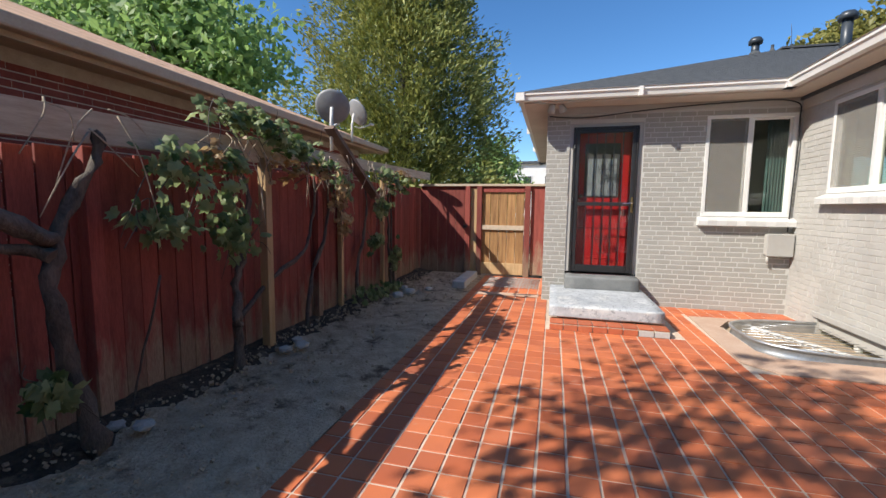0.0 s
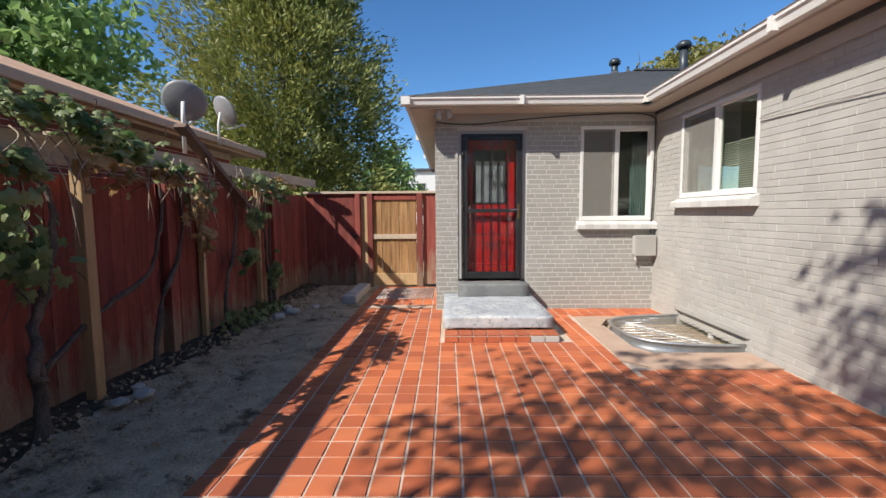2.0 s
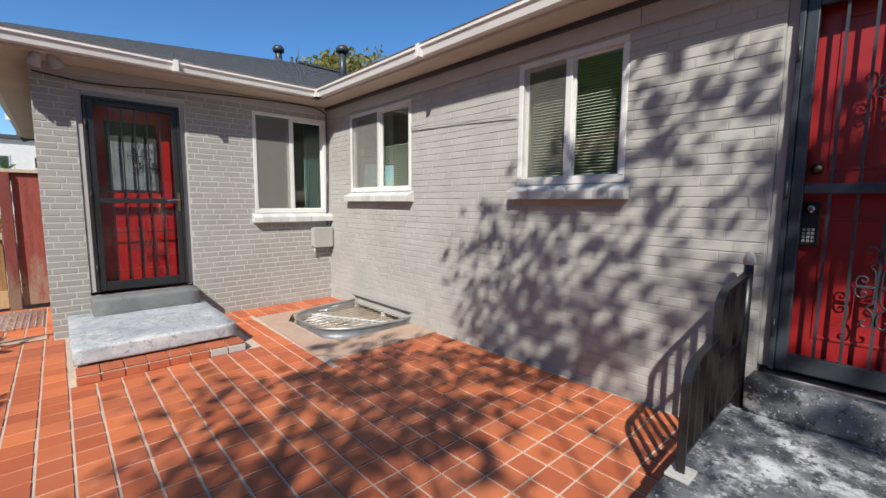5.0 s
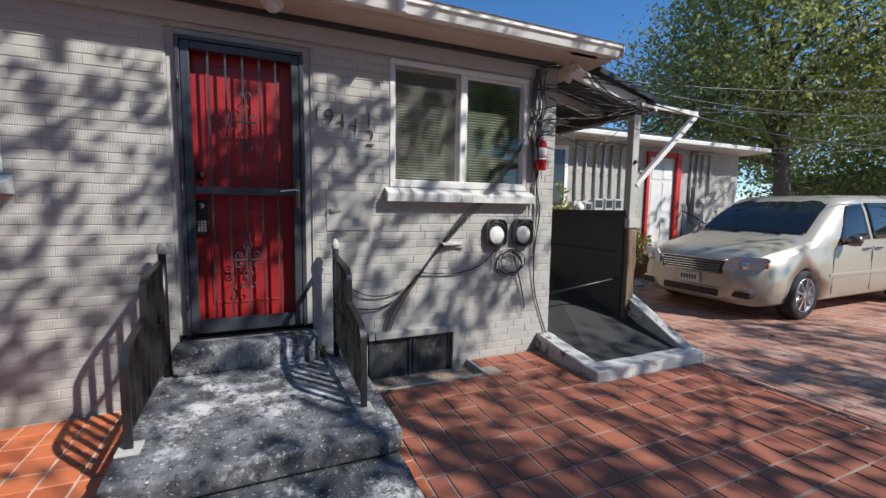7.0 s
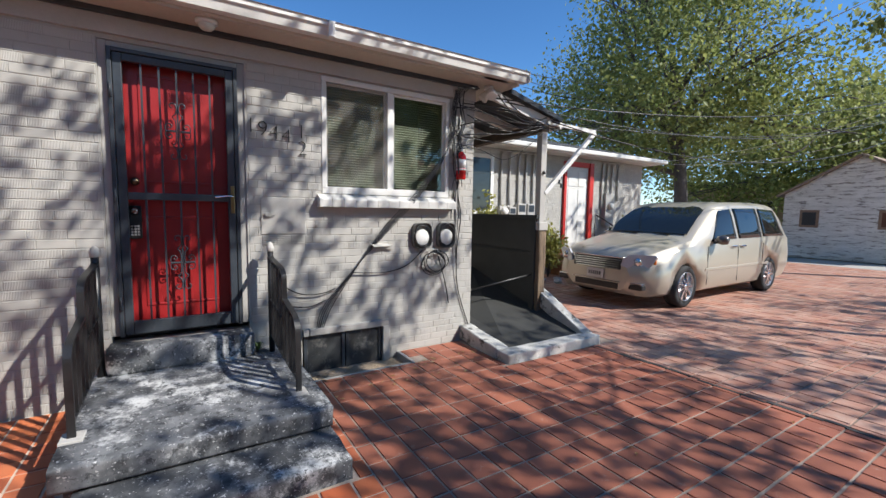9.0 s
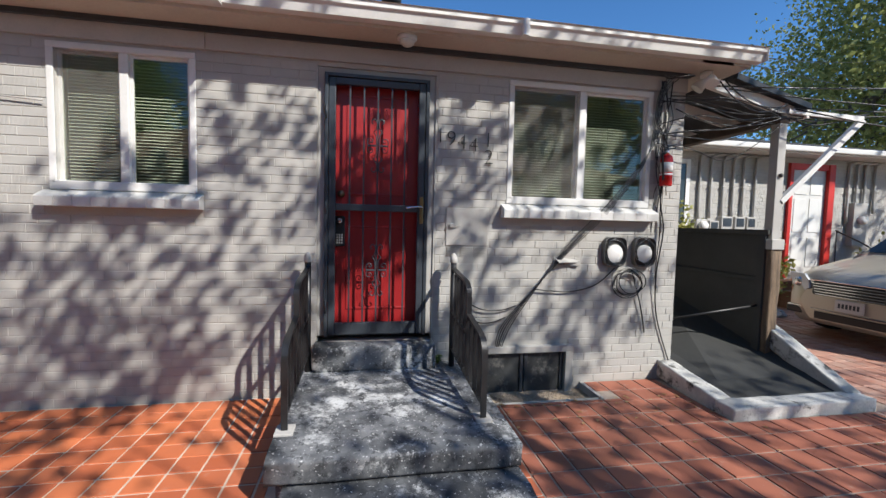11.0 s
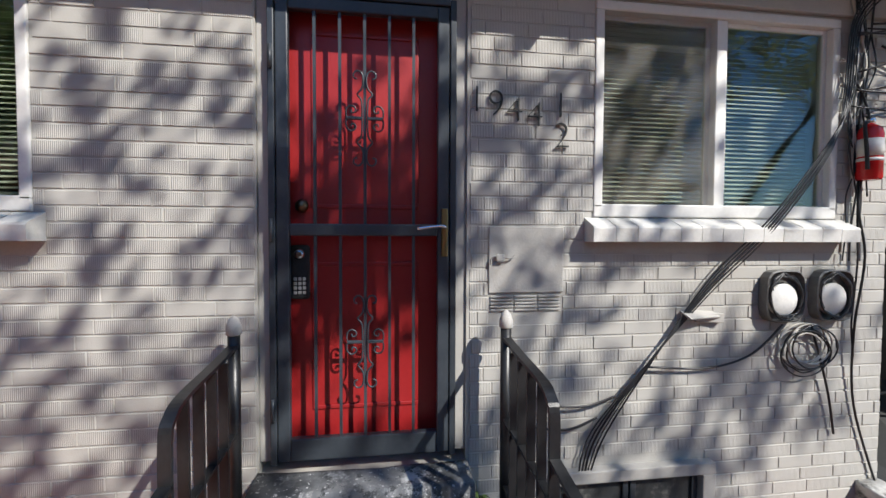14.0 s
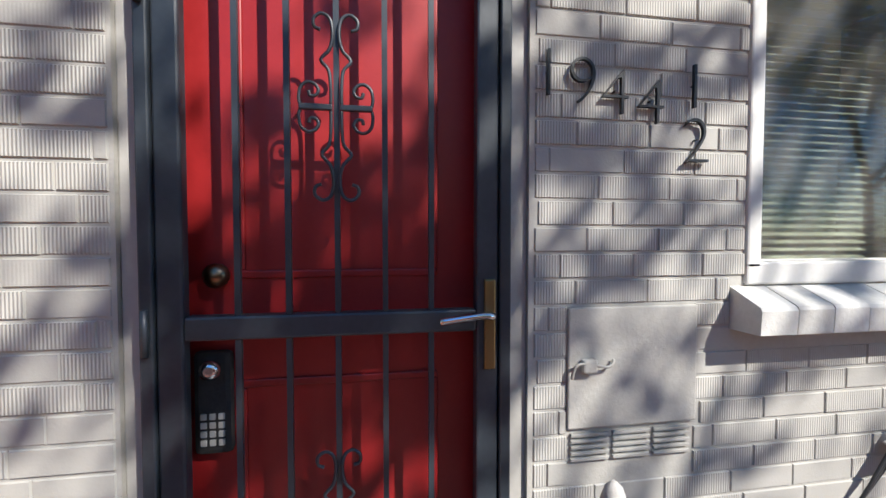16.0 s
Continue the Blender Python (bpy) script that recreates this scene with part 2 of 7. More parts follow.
def tube(bm, pts, r, sides=8, taper=None):
    """A round bar swept along points; taper gives the end's radius."""
    pts = [Vector(p) for p in pts]
    rings, n = [], len(pts)
    side = None
    for i, p in enumerate(pts):
        t = (pts[min(i + 1, n - 1)] - pts[max(i - 1, 0)]).normalized()
        if side is None:
            side = t.orthogonal().normalized()
        side = (side - t * side.dot(t)).normalized()
        up = t.cross(side)
        rr = r if taper is None else r + (taper - r) * i / (n - 1)
        rings.append([bm.verts.new(p + (side * math.cos(2 * math.pi * k / sides) + up * math.sin(2 * math.pi * k / sides)) * rr) for k in range(sides)])
    for a, b in zip(rings, rings[1:]):
        for k in range(sides):
            f = bm.faces.new((a[k], a[(k + 1) % sides], b[(k + 1) % sides], b[k]))
            f.smooth = True
    bm.faces.new(rings[0][::-1])
    bm.faces.new(rings[-1])
    return bm


def curve(pts, steps=6):
    """Points of a smooth line through pts."""
    pts = [Vector(p) for p in pts]
    out = []
    for i in range(len(pts) - 1):
        p0, p1, p2, p3 = pts[max(i - 1, 0)], pts[i], pts[i + 1], pts[min(i + 2, len(pts) - 1)]
        for k in range(steps):
            t = k / steps
            out.append(0.5 * (2 * p1 + (p2 - p0) * t + (2 * p0 - 5 * p1 + 4 * p2 - p3) * t * t + (3 * p1 - p0 - 3 * p2 + p3) * t ** 3))
    out.append(pts[-1])
    return out


def prism(bm, outline, depth, m=None):
    """A flat outline (x, y) pushed up by depth in z."""
    lo = [bm.verts.new((x, y, 0)) for x, y in outline]
    hi = [bm.verts.new((x, y, depth)) for x, y in outline]
    n = len(outline)
    bm.faces.new(lo[::-1])
    bm.faces.new(hi)
    for i in range(n):
        bm.faces.new((lo[i], lo[(i + 1) % n], hi[(i + 1) % n], hi[i]))
    if m is not None:
        bmesh.ops.transform(bm, matrix=m, verts=lo + hi)
    return bm


def lathe(bm, profile, sides=20, m=None):
    """A profile of (radius, height) turned about z."""
    rings = []
    for r, z in profile:
        rings.append([bm.verts.new((r * math.cos(2 * math.pi * k / sides), r * math.sin(2 * math.pi * k / sides), z)) for k in range(sides)])
    for a, b in zip(rings, rings[1:]):
        for k in range(sides):
            f = bm.faces.new((a[k], a[(k + 1) % sides], b[(k + 1) % sides], b[k]))
            f.smooth = True
    bm.faces.new(rings[0][::-1])
    bm.faces.new(rings[-1])
    if m is not None:
        bmesh.ops.transform(bm, matrix=m, verts=[v for ring in rings for v in ring])
    return bm


# ---- the plan ----
WX = 2.75          # face of the long wall
FY = 6.572         # face of the end wall
EX = -0.42         # free corner of the end wall
CY = -2.03         # free corner of the long wall
X2 = 6.1           # face of the farther wall beyond the cellar steps
GUT = 2.95
# openings: y or x range, z range
WIN2 = (4.58, 5.93, 1.58, 2.62)
WIN3 = (2.09, 3.05, 1.60, 2.63)
WIN4 = (-1.70, -0.34, 1.60, 2.64)
DOOR2 = (0.285, 1.22, 0.43, 2.62)
WIN1 = (1.66, 2.70, 1.29, 2.63)
DOOR1 = (-0.095, 0.885, 0.41, 2.585)
HATCH = (-0.97, -0.15, -0.44, 0.36)
CELLW = (4.62, 5.88, -0.40, 0.20)


def wall_boxes(bm, u0, u1, z0, z1, holes, put):
    """Fill a wall's face with boxes round its holes; put maps (u, z) ranges to a box."""
    us = sorted({u0, u1, *[h[0] for h in holes], *[h[1] for h in holes]})
    for a, b in zip(us, us[1:]):
        gaps = sorted((h[2], h[3]) for h in holes if h[0] <= a and h[1] >= b)
        z = z0
        for g0, g1 in gaps:
            if g0 > z:
                put(bm, a, b, z, g0)
            z = max(z, g1)
        if z < z1:
            put(bm, a, b, z, z1)


# long wall, end wall, return wall and the farther wall
bm = bmesh.new()
wall_boxes(bm, CY, FY, -1.0, 2.9, [WIN2, WIN3, WIN4, DOOR2, HATCH, CELLW], lambda bm, a, b, z0, z1: box(bm, (WX, a, z0), (WX + 0.22, b, z1)))
wall_east = solid("wall_east", bm, PAINT, "long painted brick wall with windows and a door", "wall", "structure")
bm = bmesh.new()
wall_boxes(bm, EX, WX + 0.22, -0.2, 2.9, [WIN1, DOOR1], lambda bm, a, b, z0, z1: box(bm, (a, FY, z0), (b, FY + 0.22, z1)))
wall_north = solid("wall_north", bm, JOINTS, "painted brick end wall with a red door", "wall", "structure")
solid("wall_north_side", B((EX, FY + 0.22, -0.2), (EX + 0.22, 14.0, 2.9)), PAINT, "side wall of the end wing in grey paint", "wall", "structure")
solid("wall_return", B((WX + 0.22, CY, -1.5), (X2, CY + 0.22, 2.9)), PAINT, "short painted wall above the cellar steps", "wall", "structure")
solid("wall_far", B((X2, -10.1, -0.1), (X2 + 0.22, CY, 2.9)), PAINT, "farther painted brick wall with conduits", "wall", "structure")
solid("wall_back", B((X2 + 5, -10.1, -0.1), (X2 + 5.2, 14.0, 2.9)), PAINT, "plain back wall of the house", "wall", "structure")
solid("wall_end", B((X2, -10.3, -0.1), (X2 + 5.2, -10.1, 2.9)), PAINT, "end wall of the farther wing", "wall", "structure")

# ground
def sheet(name, x0, x1, y0, y1, z, material, label, cat):
    bm = bmesh.new()
    bm.faces.new([bm.verts.new(p) for p in ((x0, y0, z), (x1, y0, z), (x1, y1, z), (x0, y1, z))])
    return solid(name, bm, material, label, cat, "structure")


sheet("ground", -400, 400, -400, 400, -0.06, DIRT, "dry bare ground running to the horizon", "ground")
# ---- paving bed, cellar cut-outs ----
PX0, PX1 = -1.58, WX
WELLCUT = (1.70, WX, 4.56, 5.90)       # galvanised window well
HATCHCUT = (2.40, WX, -1.10, 0.0)      # sunken strip under the cellar hatch
STAIRCUT = (2.02, WX, -3.10, -2.03)    # cellar bulkhead


def bed(bm, x0, x1, y0, y1, cuts, z0, z1):
    xs = sorted({x0, x1, *[c for k in cuts for c in k[:2]]})
    ys = sorted({y0, y1, *[c for k in cuts for c in k[2:]]})
    for a, b in zip(xs, xs[1:]):
        for c, d in zip(ys, ys[1:]):
            u, v = (a + b) / 2, (c + d) / 2
            if not any(k[0] < u < k[1] and k[2] < v < k[3] for k in cuts):
                box(bm, (a, c, z0), (b, d, z1))


bm = bmesh.new()
bed(bm, PX0, PX1, -0.1, 8.5, [WELLCUT, (2.40, WX, -0.1, 0.0)], -0.30, -0.006)
pavement = solid("pavement", bm, GROUT, "red quarry tile paving with pale grout joints", "pavement", "structure")
bm = bmesh.new()
bed(bm, PX0, PX1, -3.14, -0.1, [(2.40, WX, -1.10, -0.1), STAIRCUT], -0.30, -0.006)
pavement_side = solid("pavement_side", bm, GROUTMID, "red-brown tile paving with grey joints", "pavement", "structure")
bm = bmesh.new()
bed(bm, PX0, PX1, -16.0, -3.14, [], -0.30, -0.006)
box(bm, (PX1, -16.0, -0.30), (X2, -3.22, -0.006))
pavement_drive = solid("pavement_drive", bm, GROUTDARK, "older tile paving with dark dirty joints", "pavement", "structure")
bm = bmesh.new()
rnd = random.Random(77)
x = -1.5
while x < 1.8:
    w = rnd.uniform(0.12, 0.4)
    y = -3.10 + 0.02 * math.sin(x * 5)
    box(bm, (x, y - 0.03 * rnd.uniform(0.3, 1), -0.02), (x + w, y + 0.022 * rnd.uniform(0.3, 1), 0.005))
    x += w
solid("expansion_joint", bm, DARKINT, "dark earth-filled joint across the tiles", "joint", "structure")
solid("alley", B((-30, -18.2, -0.30), (30, -16.0, -0.012)), CONCRETE, "pale dusty alley surface beyond the tiles", "road", "structure")
bm = bmesh.new()
n, w = 60, 10
grid = [[bm.verts.new((-3.05 + (PX0 + 3.05) * j / w, -4 + 12.6 * i / n, 0.012 + 0.03 * noise.noise((j * 0.5, i * 0.35, 3.0)) + 0.05 * max(0, 1 - j / 3) - 0.02 * (j == w))) for j in range(w + 1)] for i in range(n + 1)]
for i in range(n):
    for j in range(w):
        f = bm.faces.new((grid[i][j], grid[i][j + 1], grid[i + 1][j + 1], grid[i + 1][j]))
        f.smooth = True
solid("dirt_strip", bm, DIRT, "bare dry dirt bed between fence and tiles", "dirt", "structure")
MOULD = worn("dark_leaf_mould", (0.035, 0.026, 0.02), (0.12, 0.085, 0.06), 14.0, 60.0, 1.0, 1.0, 0.03, c2=(0.20, 0.15, 0.10), patch=7.0)
bm = bmesh.new()
rows_m = []
for i in range(301):
    v = i * 0.2
    reach = 0.34 + 0.16 * noise.noise((v * 0.5, 7.0, 1.0)) + 0.10 * noise.noise((v * 2.3, 3.0, 4.0)) + 0.05 * noise.noise((v * 7.0, 1.0, 9.0))
    row = []
    for k in range(9):
        x = -3.03 + max(0.08, reach) * k / 8
        j = (x + 3.05) / (PX0 + 3.05) * w
        z = 0.012 + 0.03 * noise.noise((j * 0.5, v * 0.35, 3.0)) + 0.05 * max(0, 1 - j / 3)
        row.append(bm.verts.new((x, -4 + 12.6 * v / n, z + (0.012 + 0.010 * noise.noise((x * 14, v * 6, 0))) * (1 - (k / 8) ** 3) - 0.004 * (k == 8))))
    rows_m.append(row)
for i in range(300):
    for k in range(8):
        f = bm.faces.new((rows_m[i][k], rows_m[i][k + 1], rows_m[i + 1][k + 1], rows_m[i + 1][k]))
        f.smooth = True
solid("leaf_mould", bm, MOULD, "dark crumbly leaf mould along the fence foot", "soil", "structure")
bm = bmesh.new()
rnd = random.Random(4)
for k in range(1500):
    y = rnd.uniform(0.2, 8.3)
    x = -2.95 + abs(rnd.gauss(0, 0.35)) if k % 3 else rnd.uniform(-2.9, PX0)
    r = rnd.uniform(0.004, 0.013) * (1.6 if k % 29 == 0 else 1)
    box(bm, (-r, -r * 0.8, -r * 0.6), (r, r * 0.8, r * 0.6), 0, pose(min(x, PX0 - 0.02), y, 0.035 + 0.02 * (x < -2.5), rnd.uniform(0, 60), rnd.uniform(0, 60), rnd.uniform(0, 180)))
solid("dirt_litter", bm, DIRT, "small stones and crumbs of earth in the bed", "gravel", "stuff")


def stone(name, x, y, r, z, seed, material, label):
    bm = bmesh.new()
    bmesh.ops.create_icosphere(bm, subdivisions=2, radius=r)
    for v in bm.verts:
        v.co *= 1 + 0.35 * noise.noise(v.co * (2.0 / r) + Vector((seed, 0, 0)))
        v.co.z *= 0.55
    ob = solid(name, bm, material, label, "stone", group="stones along the fence")
    ob.matrix_basis = pose(x, y, z, 0, 0, seed * 40)


for i, (x, y, r) in enumerate([(-2.62, 3.35, .06), (-2.55, 3.5, .07), (-2.68, 3.62, .05), (-2.5, 5.9, .09), (-2.42, 6.2, .10), (-2.6, 6.45, .08), (-2.75, 1.9, .05), (-2.6, 1.95, .06), (-2.2, 6.5, .06)]):
    stone("stone", x, y, r, 0.06, i + 1, CONCRETE, "rough pale stone half sunk in the dirt")

# concrete kerb by the gate, doormat and pale patch
bm = B((-0.11, -0.62, 0.0), (0.11, 0.62, 0.13), 0.02, pose(-1.80, 7.55, 0.0, 0, 0, 0))
solid("kerb_block", bm, CONCRETE, "pale concrete kerb block beside the gate path", "kerb")
mat_root = root("door_mat", "open grey wire mat lying before the gate", "mat")
for k in range(16):
    part("wire", tube(bmesh.new(), [(-1.42 + 0.06 * k, 7.25, 0.012), (-1.42 + 0.06 * k, 8.25, 0.012)], 0.006, 5), CONCRETE, mat_root)
for k in range(14):
    part("crosswire", tube(bmesh.new(), [(-1.44, 7.27 + 0.075 * k, 0.018), (-0.50, 7.27 + 0.075 * k, 0.018)], 0.005, 5), CONCRETE, mat_root)
PATCH = worn("bare_mortar_patch", (0.42, 0.27, 0.19), (0.52, 0.38, 0.29), 3.0, 60.0, 0.95, 0.4, 0.004)
bm = bmesh.new()
prism(bm, [(1.45, 6.05), (1.40, 4.35), (1.62, 4.12), (2.74, 4.12), (2.74, 4.55), (1.80, 4.55), (1.67, 4.75), (1.66, 5.6), (1.85, 5.92), (2.74, 5.92), (2.74, 6.05)], 0.010, pose(0, 0, 0.0))
solid("mortar_patch", bm, PATCH, "pale bare mortar patch round the window well", "patch", "structure")
solid("mortar_strip", B((-1.42, 6.62, 0), (-0.47, 6.80, 0.014), 0.004), PATCH, "pale mortar strip across the tiles", "patch", "structure")

# ---- roofs, soffits, gutters ----
M = 0.379


def roof_face(bm, quad, courses, thick=0.006):
    """A roof plane from eave (a, b) to ridge (d, c), laid in overlapping courses."""
    a, b, c, d = [Vector(p) for p in quad]
    nrm = (b - a).cross(d - a).normalized()
    if nrm.z < 0:
        nrm = -nrm
    for i in range(courses):
        s, t = i / courses, (i + 1.15) / courses
        t = min(t, 1)
        p = [a.lerp(d, s) + nrm * thick, b.lerp(c, s) + nrm * thick, b.lerp(c, t) + nrm * 0.002, a.lerp(d, t) + nrm * 0.002]
        q = [a.lerp(d, s), b.lerp(c, s)]
        v = [bm.verts.new(x) for x in p + q]
        bm.faces.new(v[:4])
        bm.faces.new((v[4], v[5], v[1], v[0]))
    v = [bm.verts.new(x - nrm * 0.03) for x in (a, b, c, d)]
    bm.faces.new(v[::-1])


house_roof = root("house_roof", "low dark grey shingled hip roof over the painted house", "roof", kind="structure")
bm = bmesh.new()
roof_face(bm, [(-0.83, 6.12, GUT), (2.36, 6.12, GUT), (7.55, 11.35, GUT + M * 5.23), (4.40, 11.35, GUT + M * 5.23)], 36)
roof_face(bm, [(-0.83, 16.0, GUT), (-0.83, 6.12, GUT), (4.40, 11.35, GUT + M * 5.23), (4.40, 16.0, GUT + M * 5.23)], 36)
part("shingles", bm, SHINGLE, house_roof)
bm = bmesh.new()
roof_face(bm, [(2.36, 6.12, GUT), (2.36, -2.45, GUT), (7.55, 2.90, GUT + M * 5.23), (7.55, 11.35, GUT + M * 5.23)], 36)
roof_face(bm, [(2.36, -2.45, GUT), (12.5, -2.45, GUT), (7.6, 2.90, GUT + M * 5.23), (7.55, 2.90, GUT + M * 5.23)], 36)
roof_face(bm, [(12.5, -2.45, GUT), (12.5, 16.0, GUT), (7.6, 16.0, GUT + M * 5.23), (7.6, 2.90, GUT + M * 5.23)], 20)
part("shingles", bm, SHINGLE, house_roof)
bm = bmesh.new()
box(bm, (4.40, 11.2, GUT + M * 5.23 - 0.02), (7.6, 16.0, GUT + M * 5.23 + 0.02))
part("ridge_deck", bm, SHINGLE, house_roof)


def gutter(pts, label):
    """A K-profile eave gutter along a line of corner points (outer lip)."""
    r = root("gutter", label, "gutter")
    for (x0, y0, nx, ny), (x1, y1) in pts:
        bm = bmesh.new()
        prof = [(0, 0.0), (0.012, 0.0), (0.012, -0.035), (0.03, -0.05), (0.045, -0.105), (0.115, -0.11), (0.115, -0.02), (0.105, -0.02), (0.105, -0.09), (0.05, -0.09)]
        rows = []
        for x, y in ((x0, y0), (x1, y1)):
            rows.append([bm.verts.new((x + nx * a, y + ny * a, GUT + b)) for a, b in prof])
        n = len(prof)
        for i in range(n - 1):
            bm.faces.new((rows[0][i], rows[0][i + 1], rows[1][i + 1], rows[1][i]))
        bm.faces.new(rows[0])
        bm.faces.new(rows[1][::-1])
        part("trough", bm, GUTTER, r)
        a, b = Vector((x0, y0, 0)), Vector((x1, y1, 0))
        n = max(2, round((b - a).length / 2.4))
        for k in range(1, n):
            p = a.lerp(b, k / n)
            t = (b - a).normalized() * 0.025
            q = Vector((nx, ny, 0))
            part("seam", bar(bmesh.new(), p - t + q * 0.03 + Vector((0, 0, GUT - 0.06)), p + t + q * 0.03 + Vector((0, 0, GUT - 0.06)), 0.072, 0.118), GUTTER, r)
        for p, s in ((a, -1), (b, 1)):
            t = (b - a).normalized() * 0.004 * s
            q = Vector((nx, ny, 0)) * 0.06
            part("end_cap", bar(bmesh.new(), p + q + Vector((0, 0, GUT - 0.055)), p + q + t + Vector((0, 0, GUT - 0.055)), 0.11, 0.105), GUTTER, r)
    return r


gutter([((2.335, 6.10, 1, 0), (2.335, -2.455))], "long white enamelled eave gutter above the painted wall")
gutter([((-0.85, 6.10, 0, 1), (2.335, 6.10))], "short white enamelled eave gutter over the red door")
gutter([((-0.85, 6.10, 1, 0), (-0.85, 14.0))], "white enamelled side gutter of the end wing")
SOFFIT = worn("tan_soffit_paint", (0.46, 0.39, 0.32), (0.56, 0.49, 0.41), 2.0, 50.0, 0.7, 0.15, 0.003)
bm = bmesh.new()
box(bm, (2.445, -2.23, 2.815), (WX + 0.22, 6.22, 2.84))
box(bm, (-0.74, 6.22, 2.815), (WX, FY + 0.1, 2.84))
box(bm, (-0.74, FY + 0.1, 2.815), (EX + 0.1, 14, 2.84))
box(bm, (2.445, -2.40, 2.816), (X2, CY + 0.1, 2.841))
solid("ceiling_soffit", bm, SOFFIT, "painted board soffit under the eaves", "soffit", "structure")
bm = bmesh.new()
box(bm, (2.9, CY + 0.2, 2.842), (X2 + 5, 14, 2.87))
box(bm, (EX + 0.2, FY + 0.2, 2.842), (2.9, 14, 2.87))
solid("ceiling", bm, WHITE, "plain inner ceiling of the house", "ceiling", "structure")
bm = bmesh.new()
box(bm, (WX + 0.22, CY + 0.22, 0.30), (X2 + 5, 14, 0.40))
box(bm, (EX + 0.22, FY + 0.22, 0.30), (WX + 0.22, 14, 0.40))
solid("floor_inside", bm, DARKINT, "dim inner floor of the house", "floor", "structure")
trim_f = root("trim_frieze", "grey painted frieze board under the eaves", "trim", kind="structure")
part("board", B((WX - 0.028, 2.02, 2.655), (WX, FY, 2.815), 0.004), TRIM_GREY, trim_f)
part("board", B((WX - 0.028, CY, 2.655), (WX, 2.015, 2.815), 0.004), TRIM_GREY, trim_f)
# Dark strip stands in for the soffit's shadow along the frieze top.
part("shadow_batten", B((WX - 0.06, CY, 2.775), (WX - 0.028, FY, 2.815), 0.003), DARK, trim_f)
trim_n = root("trim_frieze_north", "thin painted board under the end eaves", "trim", kind="structure")
part("board", B((EX, FY - 0.025, 2.72), (WX - 0.03, FY, 2.815), 0.003), TRIM_GREY, trim_n)


def vent_pipe(x, y, z0, z1, r, cap):
    v = root("roof_vent", "dark metal vent pipe standing on the shingle roof", "vent pipe", pose(x, y, 0), group="roof vents")
    part("pipe", tube(bmesh.new(), [(0, 0, z0), (0, 0, z1)], r, 12), DARK, v)
    if cap:
        part("cap", lathe(bmesh.new(), [(r * 1.7, z1 - 0.04), (r * 1.8, z1 + 0.03), (r * 1.2, z1 + 0.09), (0.01, z1 + 0.10)], 14), DARK, v)
    part("flashing", lathe(bmesh.new(), [(r * 2.6, z0 + 0.0), (r * 1.1, z0 + 0.16)], 14), SHINGLE, v)


vent_pipe(3.78, 10.9, 4.62, 4.98, 0.075, True)
vent_pipe(4.55, 9.3, 3.95, 4.75, 0.08, True)
vent_pipe(4.2, 11.15, 4.75, 4.98, 0.03, False)
vent_pipe(4.6, 11.25, 4.8, 5.0, 0.03, False)
vent_pipe(3.9, 0.6, 3.40, 3.75, 0.06, True)

# ---- windows ----
FROST = worn("pale_blind_slat", (0.47, 0.48, 0.43), (0.56, 0.56, 0.51), 3.0, 60.0, 0.6, 0.05, 0.002)


def screen_cloth(name, cover):
    m = mat(name, (0.20, 0.19, 0.17), 0.9)
    t = m.node_tree
    mx = t.nodes.new("ShaderNodeMixShader")
    tr = t.nodes.new("ShaderNodeBsdfTransparent")
    mx.inputs[0].default_value = cover
    t.links.new(tr.outputs[0], mx.inputs[1])
    t.links.new(t.nodes["Principled BSDF"].outputs[0], mx.inputs[2])
    t.links.new(mx.outputs[0], t.nodes["Material Output"].inputs[0])
    return m


SCREEN, THINSCREEN = screen_cloth("insect_screen", 0.5), screen_cloth("thin_insect_screen", 0.2)


